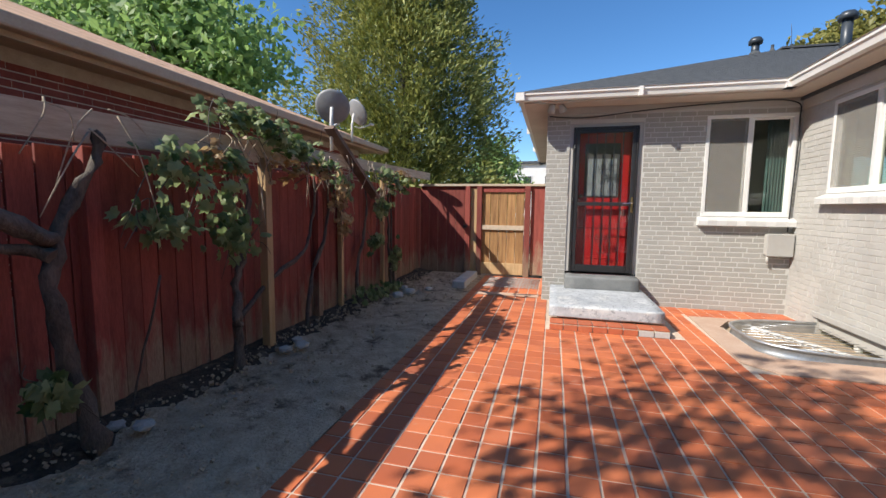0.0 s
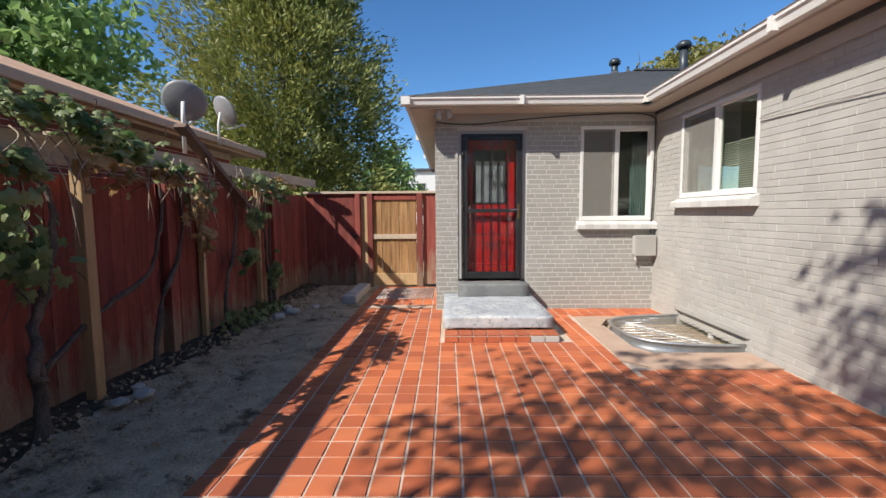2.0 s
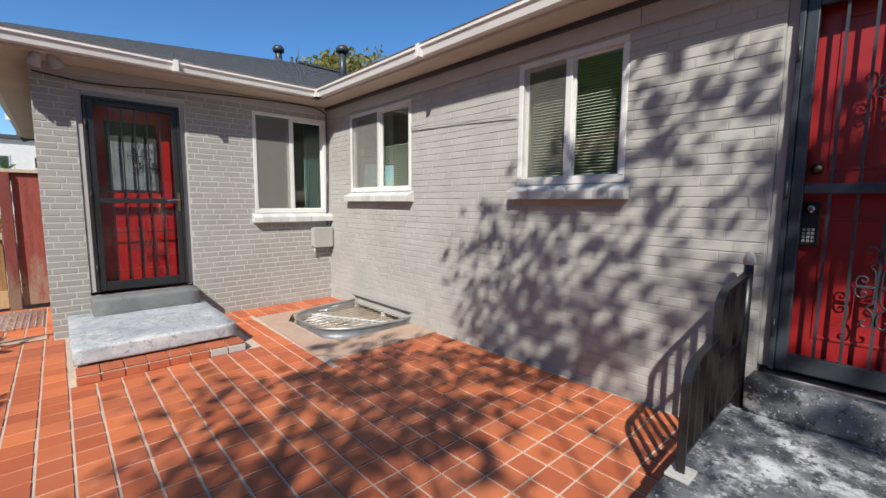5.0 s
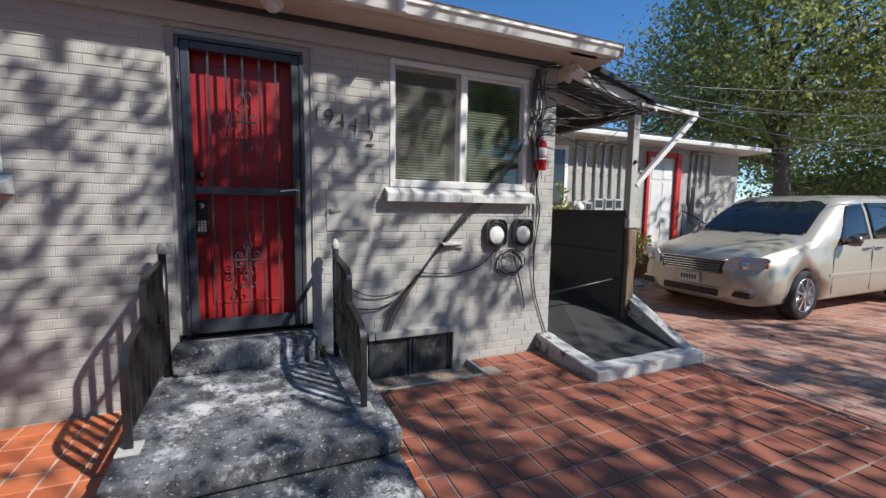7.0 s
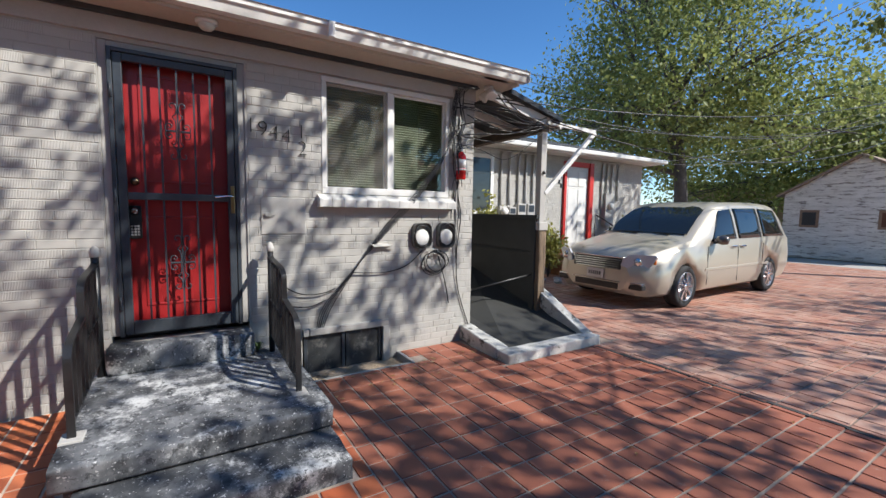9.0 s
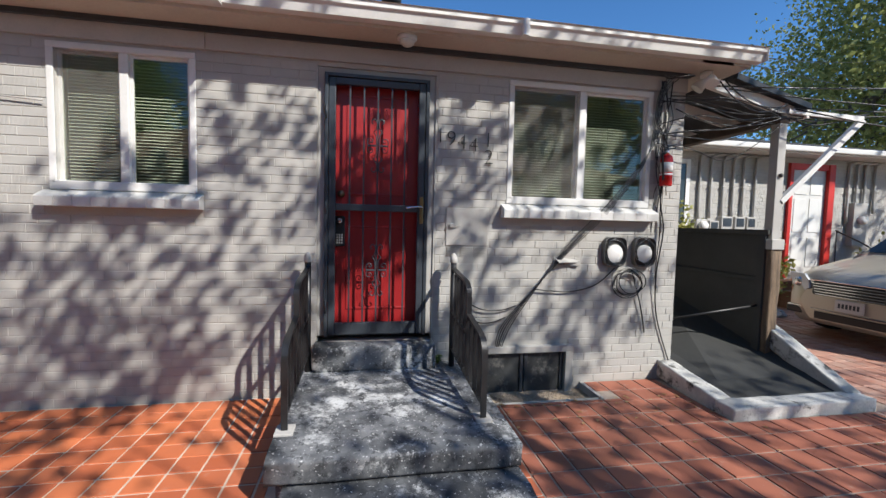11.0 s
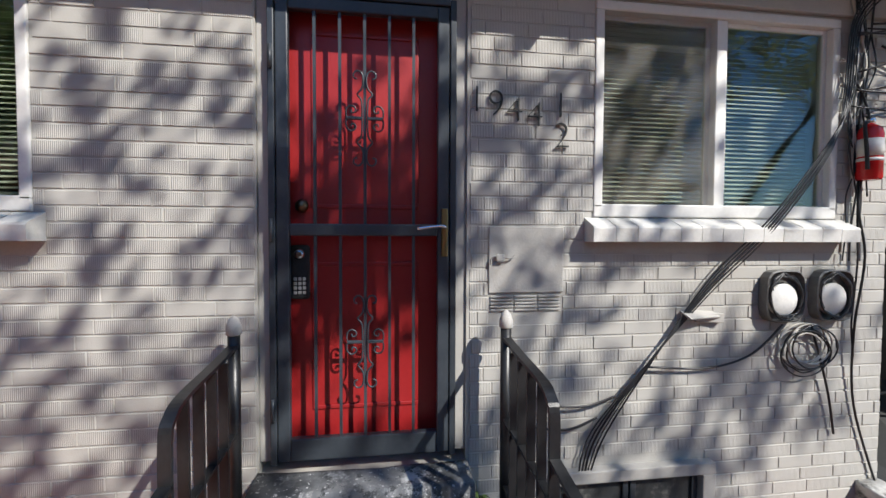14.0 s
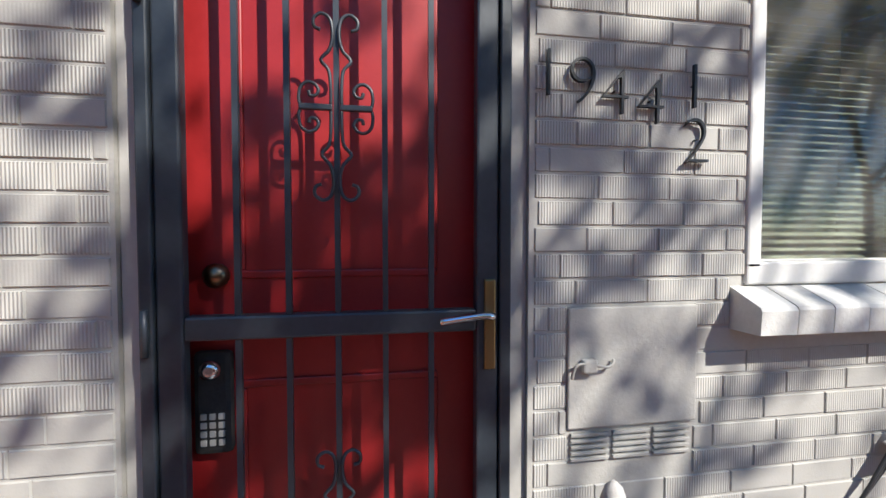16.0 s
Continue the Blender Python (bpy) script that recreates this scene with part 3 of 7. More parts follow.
def window(name, axis, a, b, z0, z1, label, blinds=0.0, blind_from=None, split=0.5, curtain=False, tint_first=True):
    """A two-light sliding window with a brick sill. axis 'x': in the wall facing -x, a..b along y; 'y': facing -y, a..b along x."""
    if axis == "x":
        m = Matrix(((0, 1, 0, WX), (1, 0, 0, 0), (0, 0, 1, 0), (0, 0, 0, 1)))
    else:
        m = pose(0, FY, 0)
    w = root(name, label, "window", kind="structure")

    def put(nm, lo, hi, material, bevel=0.0, label="", parent=None):
        bm = B(lo, hi, bevel)
        bmesh.ops.transform(bm, matrix=m, verts=bm.verts[:])
        if axis == "x":
            bmesh.ops.reverse_faces(bm, faces=bm.faces[:])
        return part(nm, bm, material, parent or w, label)

    f = 0.045
    d0, d1 = -0.012, 0.075
    put("frame", (a, d0, z1 - f), (b, d1, z1), WHITE, 0.006)
    put("frame", (a, d0, z0), (b, d1, z0 + f + 0.018), WHITE, 0.006)
    put("frame", (a, d0, z0 + f), (a + f, d1, z1 - f), WHITE, 0.006)
    put("frame", (b - f, d0, z0 + f), (b, d1, z1 - f), WHITE, 0.006)
    c = a + (b - a) * split
    put("mullion", (c - 0.03, d0 + 0.012, z0 + f), (c + 0.03, d1, z1 - f), WHITE, 0.006)
    for u0, u1, dd in ((a + f, c - 0.03, 0.035), (c + 0.03, b - f, 0.05)):
        s = put("sash", (u0, dd - 0.012, z0 + f), (u0 + 0.022, dd + 0.012, z1 - f), WHITE, 0.003)
        put("sash_rail", (u1 - 0.022, dd - 0.012, z0 + f), (u1, dd + 0.012, z1 - f), WHITE, 0.003)
        put("sash_rail", (u0 + 0.022, dd - 0.012, z0 + f), (u1 - 0.022, dd + 0.012, z0 + f + 0.022), WHITE, 0.003)
        put("sash_rail", (u0 + 0.022, dd - 0.012, z1 - f - 0.022), (u1 - 0.022, dd + 0.012, z1 - f), WHITE, 0.003)
        shaded(put("pane", (u0 + 0.02, dd - 0.003, z0 + f + 0.02), (u1 - 0.02, dd + 0.003, z1 - f - 0.02), GLASS))
    if axis == "x":
        shaded(put("insect_screen", (c + 0.03, -0.004, z0 + f), (b - f, 0.0, z1 - f), THINSCREEN if blinds and blind_from is None else SCREEN))
    else:
        shaded(put("insect_screen", (a + f, -0.004, z0 + f), (c - 0.03, 0.0, z1 - f), SCREEN))
    # sloping sill of painted bricks on edge
    n = max(6, round((b - a) / 0.105))
    wide = (b - a + 0.09) / n
    for i in range(n):
        u0, u1 = a - 0.045 + wide * i, a - 0.045 + wide * (i + 1) - 0.0025
        dz = 0.0015 * ((i * 5) % 3 - 1)
        prof = [(0.0, z0 - 0.004), (-0.094, z0 - 0.046 + dz), (-0.100, z0 - 0.056 + dz), (-0.097, z0 - 0.120), (0.0, z0 - 0.122)]
        bm = bmesh.new()
        ends = [[bm.verts.new((u, d, z)) for d, z in prof] for u in (u0, u1)]
        bm.faces.new(ends[0][::-1])
        bm.faces.new(ends[1])
        for k in range(5):
            q = (k + 1) % 5
            bm.faces.new((ends[0][k], ends[0][q], ends[1][q], ends[1][k]))
        bmesh.ops.transform(bm, matrix=m, verts=bm.verts[:])
        bmesh.ops.recalc_face_normals(bm, faces=bm.faces[:])
        part("sill_brick", bm, SILL, w)
    if blinds:
        lo = z1 - f - (z1 - z0 - 2 * f) * blinds
        zz = z1 - f - 0.02
        while zz > lo:
            if blind_from is None or zz < blind_from:
                bm = bmesh.new()
                u0, u1 = a + f + 0.01, b - f - 0.01
                p = [(u0, 0.11, zz), (u1, 0.11, zz), (u1, 0.130, zz + 0.012), (u0, 0.130, zz + 0.012)]
                lo4 = [bm.verts.new(q) for q in p]
                hi4 = [bm.verts.new((q[0], q[1], q[2] + 0.0015)) for q in p]
                bm.faces.new(lo4[::-1])
                bm.faces.new(hi4)
                for i in range(4):
                    bm.faces.new((lo4[i], lo4[(i + 1) % 4], hi4[(i + 1) % 4], hi4[i]))
                bmesh.ops.transform(bm, matrix=m, verts=bm.verts[:])
                part("slat", bm, FROST, w)
            zz -= 0.024
    if curtain:
        bm = bmesh.new()
        n = 40
        rows = [[bm.verts.new((c + 0.25 + (b - c - 0.28) * i / n, 0.14 + 0.02 * math.sin(i * 1.1), z)) for i in range(n + 1)] for z in (z0 + 0.02, z1 - 0.03)]
        for i in range(n):
            fc = bm.faces.new((rows[0][i], rows[0][i + 1], rows[1][i + 1], rows[1][i]))
            fc.smooth = True
        bmesh.ops.transform(bm, matrix=m, verts=bm.verts[:])
        part("curtain", bm, worn("teal_curtain", (0.05, 0.10, 0.11), (0.09, 0.16, 0.17), 5.0, 60.0, 0.9), w)
    return w


window("window_1", "y", *WIN1, "white sliding window over a pale brick sill", curtain=True)
window("window_2", "x", *WIN2, "white sliding window with half-lowered blinds", blinds=1.0, blind_from=2.15)
window("window_3", "x", *WIN3, "white sliding window with slatted blinds inside", blinds=1.0)
window("window_4", "x", *WIN4, "wide white sliding window with lowered blinds", blinds=1.0)
# dim room walls seen through the panes
ROOM = worn("room_wall_paint", (0.34, 0.36, 0.30), (0.42, 0.44, 0.37), 2.0, 30.0, 0.9)
solid("wall_inside", B((WX + 0.9, CY + 0.22, 0.4), (WX + 1.0, FY - 0.4, 2.84)), ROOM, "plain inner wall in a dim room", "wall", "structure")
solid("wall_inside_north", B((EX + 0.22, FY + 1.3, 0.4), (WX + 0.2, FY + 1.4, 2.84)), ROOM, "plain inner wall in a dim room", "wall", "structure")
# ---- doors ----
SCROLL = [(0.012, 0.006), (0.012, 0.042), (0.016, 0.083), (0.033, 0.106), (0.014, 0.130), (0.007, 0.165), (0.013, 0.198), (0.031, 0.209), (0.048, 0.197), (0.047, 0.179), (0.034, 0.173)]
CURL = [(0.080, 0.006), (0.082, 0.022), (0.078, 0.043), (0.064, 0.055), (0.048, 0.052), (0.039, 0.039), (0.044, 0.027), (0.057, 0.025), (0.060, 0.036)]


def security_door(name, m, w, h, mid, label, frame_mat, back_mat, keypad=False, glass=False):
    """A steel storm door with bars and scrolls before a panelled red door. Local x runs along the wall, -y is outwards."""
    d = root(name, label, "door", m, kind="structure")
    P = lambda nm, lo, hi, mt, bv=0.0, parent=None, lb="": part(nm, B(lo, hi, bv), mt, parent or d, lb)
    # casing in the wall
    P("casing", (-0.055, 0.014, 0), (-0.004, 0.10, h + 0.05), TRIM_GREY, 0.004)
    P("casing", (w + 0.004, 0.014, 0), (w + 0.055, 0.10, h + 0.05), TRIM_GREY, 0.004)
    P("casing", (-0.004, 0.014, h + 0.004), (w + 0.004, 0.10, h + 0.05), TRIM_GREY, 0.004)
    # outer steel frame
    for lo, hi in (((0, -0.03, 0), (0.028, 0.03, h)), ((w - 0.028, -0.03, 0), (w, 0.03, h)), ((0.028, -0.03, h - 0.028), (w - 0.028, 0.03, h))):
        P("jamb", lo, hi, frame_mat, 0.004)
    fr = P("storm_frame", (0.030, -0.022, 0.01), (0.085, 0.016, h - 0.03), frame_mat, 0.006)
    P("stile", (w - 0.085, -0.022, 0.01), (w - 0.030, 0.016, h - 0.03), frame_mat, 0.006, fr)
    P("rail", (0.085, -0.022, h - 0.085), (w - 0.085, 0.016, h - 0.03), frame_mat, 0.006, fr)
    P("rail", (0.085, -0.022, mid - 0.027), (w - 0.085, 0.016, mid + 0.027), frame_mat, 0.006, fr)
    P("rail", (0.085, -0.022, 0.01), (w - 0.085, 0.016, 0.11), frame_mat, 0.006, fr)
    n = 5
    for i in range(n):
        x = 0.085 + (w - 0.17) * (i + 1) / (n + 1)
        part("bar", bar(bmesh.new(), (x, -0.008, 0.11), (x, -0.008, mid - 0.027), 0.013, 0.013, (0, 1, 0)), frame_mat, d)
        part("bar", bar(bmesh.new(), (x, -0.008, mid + 0.027), (x, -0.008, h - 0.085), 0.013, 0.013, (0, 1, 0)), frame_mat, d)
    if glass:
        part("cross_bar", bar(bmesh.new(), (0.085, -0.008, mid - 0.35), (w - 0.085, -0.008, mid - 0.35), 0.011, 0.011), frame_mat, d)
    for cz in (mid + 0.495, mid - 0.505):
        for fy in (-1, 1):
            for fz in (-1, 1):
                part("scroll", tube(bmesh.new(), curve([(w / 2 + fy * p, -0.020, cz + fz * q) for p, q in SCROLL], 4), 0.0042, 6), frame_mat, d)
                part("curl", tube(bmesh.new(), curve([(w / 2 + fy * p, -0.020, cz + fz * q) for p, q in CURL], 4), 0.004, 6), frame_mat, d)
            part("collar", B((w / 2 + fy * 0.045 - 0.037, -0.027, cz - 0.007), (w / 2 + fy * 0.045 + 0.037, -0.014, cz + 0.007), 0.003), frame_mat, d)
    # lever and lock plate
    hx = w - 0.055
    part("lock_plate", B((hx - 0.012, -0.030, mid - 0.12), (hx + 0.016, -0.022, mid + 0.10), 0.003), mat("aged_brass", (0.30, 0.22, 0.10), 0.35, 0.9), d, "aged brass lock plate")
    part("lever", tube(bmesh.new(), curve([(hx, -0.028, mid + 0.015), (hx, -0.06, mid + 0.015), (hx - 0.03, -0.066, mid + 0.018), (hx - 0.125, -0.060, mid + 0.006)]), 0.009, 8), CHROME, d, "bright chrome lever handle")
    # hinges
    for z in (0.25, h * 0.5, h - 0.3):
        part("hinge", tube(bmesh.new(), [(0.014, -0.036, z - 0.05), (0.014, -0.036, z + 0.05)], 0.008, 8), frame_mat, d)
    if glass:
        shaded(P("storm_glass", (0.085, -0.003, mid + 0.027), (w - 0.085, 0.001, h - 0.085), STORM))
        shaded(P("storm_glass", (0.085, -0.003, 0.11), (w - 0.085, 0.001, mid - 0.027), STORM))
    # inner door with moulded panels
    inner = P("door_leaf", (0.03, 0.085, 0.0), (w - 0.03, 0.125, h - 0.02), back_mat)
    for z0, z1 in ((0.20, mid - 0.15), (mid + 0.10, h - 0.13)):
        if glass and z0 > mid - 0.1:
            continue
        x0, x1 = 0.165, w - 0.165
        bm = bmesh.new()
        box(bm, (x0, 0.078, z0), (x1, 0.085, z0 + 0.020), 0.004)
        box(bm, (x0, 0.078, z1 - 0.020), (x1, 0.085, z1), 0.004)
        box(bm, (x0, 0.078, z0 + 0.020), (x0 + 0.020, 0.085, z1 - 0.020), 0.004)
        box(bm, (x1 - 0.020, 0.078, z0 + 0.020), (x1, 0.085, z1 - 0.020), 0.004)
        part("moulding", bm, back_mat, inner)
    if glass:
        lite = part("door_window", B((0.17, 0.074, mid + 0.10), (w - 0.22, 0.084, h - 0.22), 0.004), DARKINT, inner, "dark arched door window with leaded curtain")
        part("lace_curtain", B((0.20, 0.068, mid + 0.12), (w - 0.26, 0.073, h - 0.44), 0.002), worn("grey_lace", (0.10, 0.13, 0.13), (0.30, 0.33, 0.33), 14.0, 60.0, 0.8, stretch=(3, 1, 0.3)), lite)
    part("knob", lathe(bmesh.new(), [(0.012, 0), (0.028, 0.012), (0.030, 0.03), (0.018, 0.042), (0.002, 0.045)], 16, pose(0.125, 0.085, mid + 0.11, 90)), mat("bronze_knob", (0.20, 0.15, 0.10), 0.3, 1.0), inner, "small bronze deadbolt")
    if keypad:
        k = part("keypad", B((0.070, 0.052, mid - 0.32), (0.158, 0.085, mid - 0.07), 0.014), BLACKRUB, inner, "black keypad lock with pale buttons")
        part("thumb_turn", lathe(bmesh.new(), [(0.02, 0), (0.024, 0.02), (0.012, 0.028)], 14, pose(0.116, 0.052, mid - 0.11, 90)), CHROME, k)
        for i in range(4):
            for j in range(3):
                part("button", B((0.088 + 0.020 * j, 0.047, mid - 0.295 + 0.021 * i), (0.102 + 0.020 * j, 0.053, mid - 0.280 + 0.021 * i), 0.002), TRIM_GREY, k)
    return d


# local x -> -y in the long wall so that the leaf faces -x
face_w = Matrix(((0, 1, 0, WX), (-1, 0, 0, 1.165), (0, 0, 1, 0.485), (0, 0, 0, 1)))
security_door("door_2", face_w, 0.825, 2.085, 1.045, "dark steel security door barred before a red door", DARK, REDSHADED, keypad=True)
face_n = pose(-0.04, FY, 0.445)
security_door("door_1", face_n, 0.87, 2.09, 1.0, "black barred storm door glazed before a red door", IRON, REDDOOR, glass=True)
# Dark sheets put the unlit room's shade behind both door leaves.
solid("wall_behind_doors", B((WX + 0.14, 0.28, 0.42), (WX + 0.16, 1.24, 2.62)), DARKINT, "dark sheet standing in for the unlit room behind the door leaf", "wall", "structure")
solid("wall_behind_door_north", B((-0.10, FY + 0.14, 0.38), (0.88, FY + 0.16, 2.58)), DARKINT, "dark sheet standing in for the unlit room behind the door leaf", "wall", "structure")


# ---- house numbers ----
def letter(ch, height, depth):
    cu = bpy.data.curves.new("digit", "FONT")
    cu.body, cu.size, cu.extrude, cu.offset = ch, height / 0.70, depth / 2, -0.005
    cu.align_x = "CENTER"
    tmp = bpy.data.objects.new("digit_tmp", cu)
    me = bpy.data.meshes.new_from_object(tmp)
    bpy.data.objects.remove(tmp)
    bpy.data.curves.remove(cu)
    return me


def house_number(ch, y, z, h=0.125, group="house numbers"):
    me = letter(ch, h, 0.010)
    me.name = "house_number"
    me.materials.append(IRON)
    ob = new("house_number", me)
    ob.matrix_basis = Matrix(((0, 0, -1, WX - 0.016), (-1, 0, 0, y), (0, 1, 0, z), (0, 0, 0, 1)))
    tagged(ob, "black metal house number digit %s standing off the brick" % ch, "house number", group)
    pin = tube(bmesh.new(), [(0, h * 0.5, -0.026), (0, h * 0.5, 0)], 0.003, 6)
    part("stud", pin, IRON, ob)


for ch, y, z in (("1", 0.243, 2.078), ("9", 0.152, 2.062), ("4", 0.062, 2.040), ("4", -0.038, 2.020), ("1", -0.163, 2.066), ("2", -0.172, 1.925)):
    house_number(ch, y, z)

# small painted access panel, its latch, and a stub on the bricks
acc = root("access_panel", "grey painted steel access panel set in the brick", "panel")
part("plate", B((WX - 0.012, -0.19, 1.235), (WX + 0.0, 0.18, 1.55), 0.004), PAINT, acc)
part("latch", B((WX - 0.035, 0.11, 1.385), (WX - 0.012, 0.15, 1.42), 0.006), PAINT, acc)
part("latch_wire", tube(bmesh.new(), curve([(WX - 0.02, 0.175, 1.37), (WX - 0.03, 0.16, 1.41), (WX - 0.03, 0.08, 1.40), (WX - 0.02, 0.06, 1.415)]), 0.004, 6), PAINT, acc)

vent = root("brick_vent", "painted louvred vent bricks under the access panel", "vent")
for k in range(3):
    for q in range(5):
        part("louvre", B((WX - 0.010, 0.17 - 0.118 * k - 0.108, 1.148 + 0.016 * q), (WX, 0.17 - 0.118 * k, 1.157 + 0.016 * q), 0.002), PAINT, vent)

# ---- porch: landing, steps, threshold, rails ----
porch = root("porch_steps", "grey coated concrete landing with flaking paint", "steps")


def rough_slab(lo, hi, bevel=0.02, seed=0, cuts=10):
    bm = B(lo, hi)
    bmesh.ops.subdivide_edges(bm, edges=bm.edges[:], cuts=cuts, use_grid_fill=True)
    for v in bm.verts:
        edge = sum(abs(c - l) < 1e-5 or abs(c - h) < 1e-5 for c, l, h in zip(v.co, lo, hi))
        k = 0.012 if edge >= 2 else 0.004
        v.co += Vector([k * noise.noise(v.co * 7 + Vector((seed, i * 9, 0))) for i in range(3)])
        if edge >= 2:
            mid = Vector([(l + h) / 2 for l, h in zip(lo, hi)])
            v.co += (mid - v.co).normalized() * 0.010
    for f in bm.faces:
        f.smooth = True
    return bm


part("landing", rough_slab((1.34, -0.01, 0.13), (WX, 1.32, 0.25), seed=1), GREYCOAT, porch)
part("landing_base", rough_slab((1.42, 0.03, -0.02), (WX, 1.28, 0.14), seed=2, cuts=6), GREYCOAT, porch)
part("lower_step", rough_slab((0.98, 0.0, -0.02), (1.44, 1.24, 0.115), seed=3, cuts=7), GREYCOAT, porch)
part("threshold", rough_slab((2.56, 0.27, 0.245), (WX, 1.24, 0.44), seed=4, cuts=6), GREYCOAT, porch)


def strap(pts, w, d):
    """A flat bar bent along points in an upright plane of constant y."""
    bm = bmesh.new()
    rows, n = [], len(pts)
    for i, p in enumerate(pts):
        t = (pts[min(i + 1, n - 1)] - pts[max(i - 1, 0)]).normalized()
        u = Vector((-t.z, 0, t.x))
        rows.append([bm.verts.new(p + Vector((0, sy * w / 2, 0)) + u * (sz * d / 2)) for sy, sz in ((-1, -1), (1, -1), (1, 1), (-1, 1))])
    for a, b in zip(rows, rows[1:]):
        for k in range(4):
            bm.faces.new((a[k], a[(k + 1) % 4], b[(k + 1) % 4], b[k]))
    bm.faces.new(rows[0][::-1])
    bm.faces.new(rows[-1])
    bmesh.ops.recalc_face_normals(bm, faces=bm.faces[:])
    return bm


def railing(y, label):
    r = root("porch_railing", label, "railing", group="porch railings")
    post = part("post", tube(bmesh.new(), [(2.60, y, 0.24), (2.60, y, 1.10)], 0.024, 12), IRON, r)
    part("finial", lathe(bmesh.new(), [(0.024, 1.10), (0.030, 1.105), (0.030, 1.135), (0.020, 1.165), (0.004, 1.18)], 14, pose(2.60, y, 0)), CONCRETE, post, "pale worn rounded post cap")
    part("collar", B((2.57, y - 0.012, 1.03), (2.64, y + 0.012, 1.055), 0.004), IRON, r)
    pts = curve([(2.585, y, 1.055), (2.40, y, 1.035), (2.17, y, 1.015), (2.09, y, 0.985), (2.06, y, 0.92), (2.06, y, 0.62)], 5)
    part("upper_handrail", strap(pts, 0.036, 0.014), IRON, r)
    pts = curve([(2.06, y, 0.80), (1.92, y, 0.775), (1.74, y, 0.745), (1.67, y, 0.70), (1.65, y, 0.60), (1.65, y, 0.26)], 5)
    part("lower_handrail", strap(pts, 0.036, 0.014), IRON, r)
    part("bottom_rail", bar(bmesh.new(), (2.59, y, 0.40), (2.06, y, 0.36), 0.028, 0.012), IRON, r)
    part("bottom_rail", bar(bmesh.new(), (2.06, y, 0.36), (1.65, y, 0.34), 0.028, 0.012), IRON, r)
    part("mid_rail", bar(bmesh.new(), (2.59, y, 0.70), (2.06, y, 0.66), 0.028, 0.012), IRON, r)
    for i in range(4):
        x = 2.59 - 0.53 * (i + 1) / 5
        part("baluster", bar(bmesh.new(), (x, y, 0.39), (x, y, 1.02), 0.034, 0.010, (1, 0, 0)), IRON, r)
    for i in range(3):
        x = 2.06 - 0.41 * (i + 1) / 4
        part("baluster", bar(bmesh.new(), (x, y, 0.35), (x, y, 0.755), 0.034, 0.010, (1, 0, 0)), IRON, r)
    part("newel", bar(bmesh.new(), (2.06, y, 0.36), (2.06, y, 0.66), 0.034, 0.014, (1, 0, 0)), IRON, r)
    part("foot_plate", B((1.60, y - 0.05, 0.245), (1.72, y + 0.05, 0.262), 0.004), CONCRETE, r, "pale corroded foot plate")


railing(1.27, "black iron railing with flat bars on the landing")
railing(0.135, "black iron railing beside the cellar hatch")
weed = root("weed", "small green weed growing in the threshold crack", "weed", pose(2.66, 0.24, 0.25))
rnd = random.Random(9)
for k in range(26):
    a = rnd.uniform(0, 6.28)
    h = rnd.uniform(0.03, 0.09)
    bm = bmesh.new()
    d = Vector((math.cos(a), math.sin(a), 0))
    s = Vector((-d.y, d.x, 0)) * 0.007
    p = [Vector((0, 0, 0)), d * 0.03 + Vector((0, 0, h)) + s, d * 0.055 + Vector((0, 0, h * 0.9)), d * 0.03 + Vector((0, 0, h)) - s]
    vs = [bm.verts.new(q) for q in p] + [bm.verts.new(q + Vector((0, 0, 0.002))) for q in p]
    bm.faces.new(vs[:4])
    bm.faces.new(vs[4:][::-1])
    part("leaf", bm, LEAF, weed)

# ---- slab before the end door ----
stoop = root("stoop", "weathered concrete stoop slab on a tiled base", "step")
bm = rough_slab((-0.30, 5.13, 0.10), (0.96, FY, 0.235), seed=7)
part("slab", bm, STOOPCOAT, stoop)
part("tile_base", B((-0.29, 4.95, -0.01), (0.97, 5.25, 0.07), 0.005), GROUT, stoop)
for i in range(8):
    x = -0.29 + 1.26 * i / 8
    part("edge_tile", B((x + 0.006, 4.945, 0.072), (x + 1.26 / 8 - 0.006, 5.14, 0.084), 0.003), TILE, stoop)
    part("riser_tile", B((x + 0.006, 4.935, 0.0), (x + 1.26 / 8 - 0.006, 4.949, 0.062), 0.003), TILE if i < 6 else CONCRETE, stoop)
part("door_step", rough_slab((-0.10, 6.30, 0.22), (0.90, FY, 0.415), seed=8, cuts=6), worn("grey_step_paint", (0.12, 0.125, 0.125), (0.19, 0.195, 0.19), 6.0, 60.0, 0.8, 0.3, 0.004), stoop, "dark grey painted door step")

# ---- galvanised window well ----
ZINC = worn("galvanised_steel", (0.42, 0.44, 0.46), (0.60, 0.62, 0.64), 10.0, 60.0, 0.38, 0.3, 0.004, metal=0.85)
well = root("window_well", "corrugated galvanised window well with a wire cover", "window well")


def well_outline(k, n=40):
    a = -math.pi / 2 + math.pi * k / n
    c, s = math.cos(a), math.sin(a)
    return (WX - 1.04 * abs(c) ** 0.75, 5.25 + 0.64 * (1 if s > 0 else -1) * abs(s) ** 0.62)


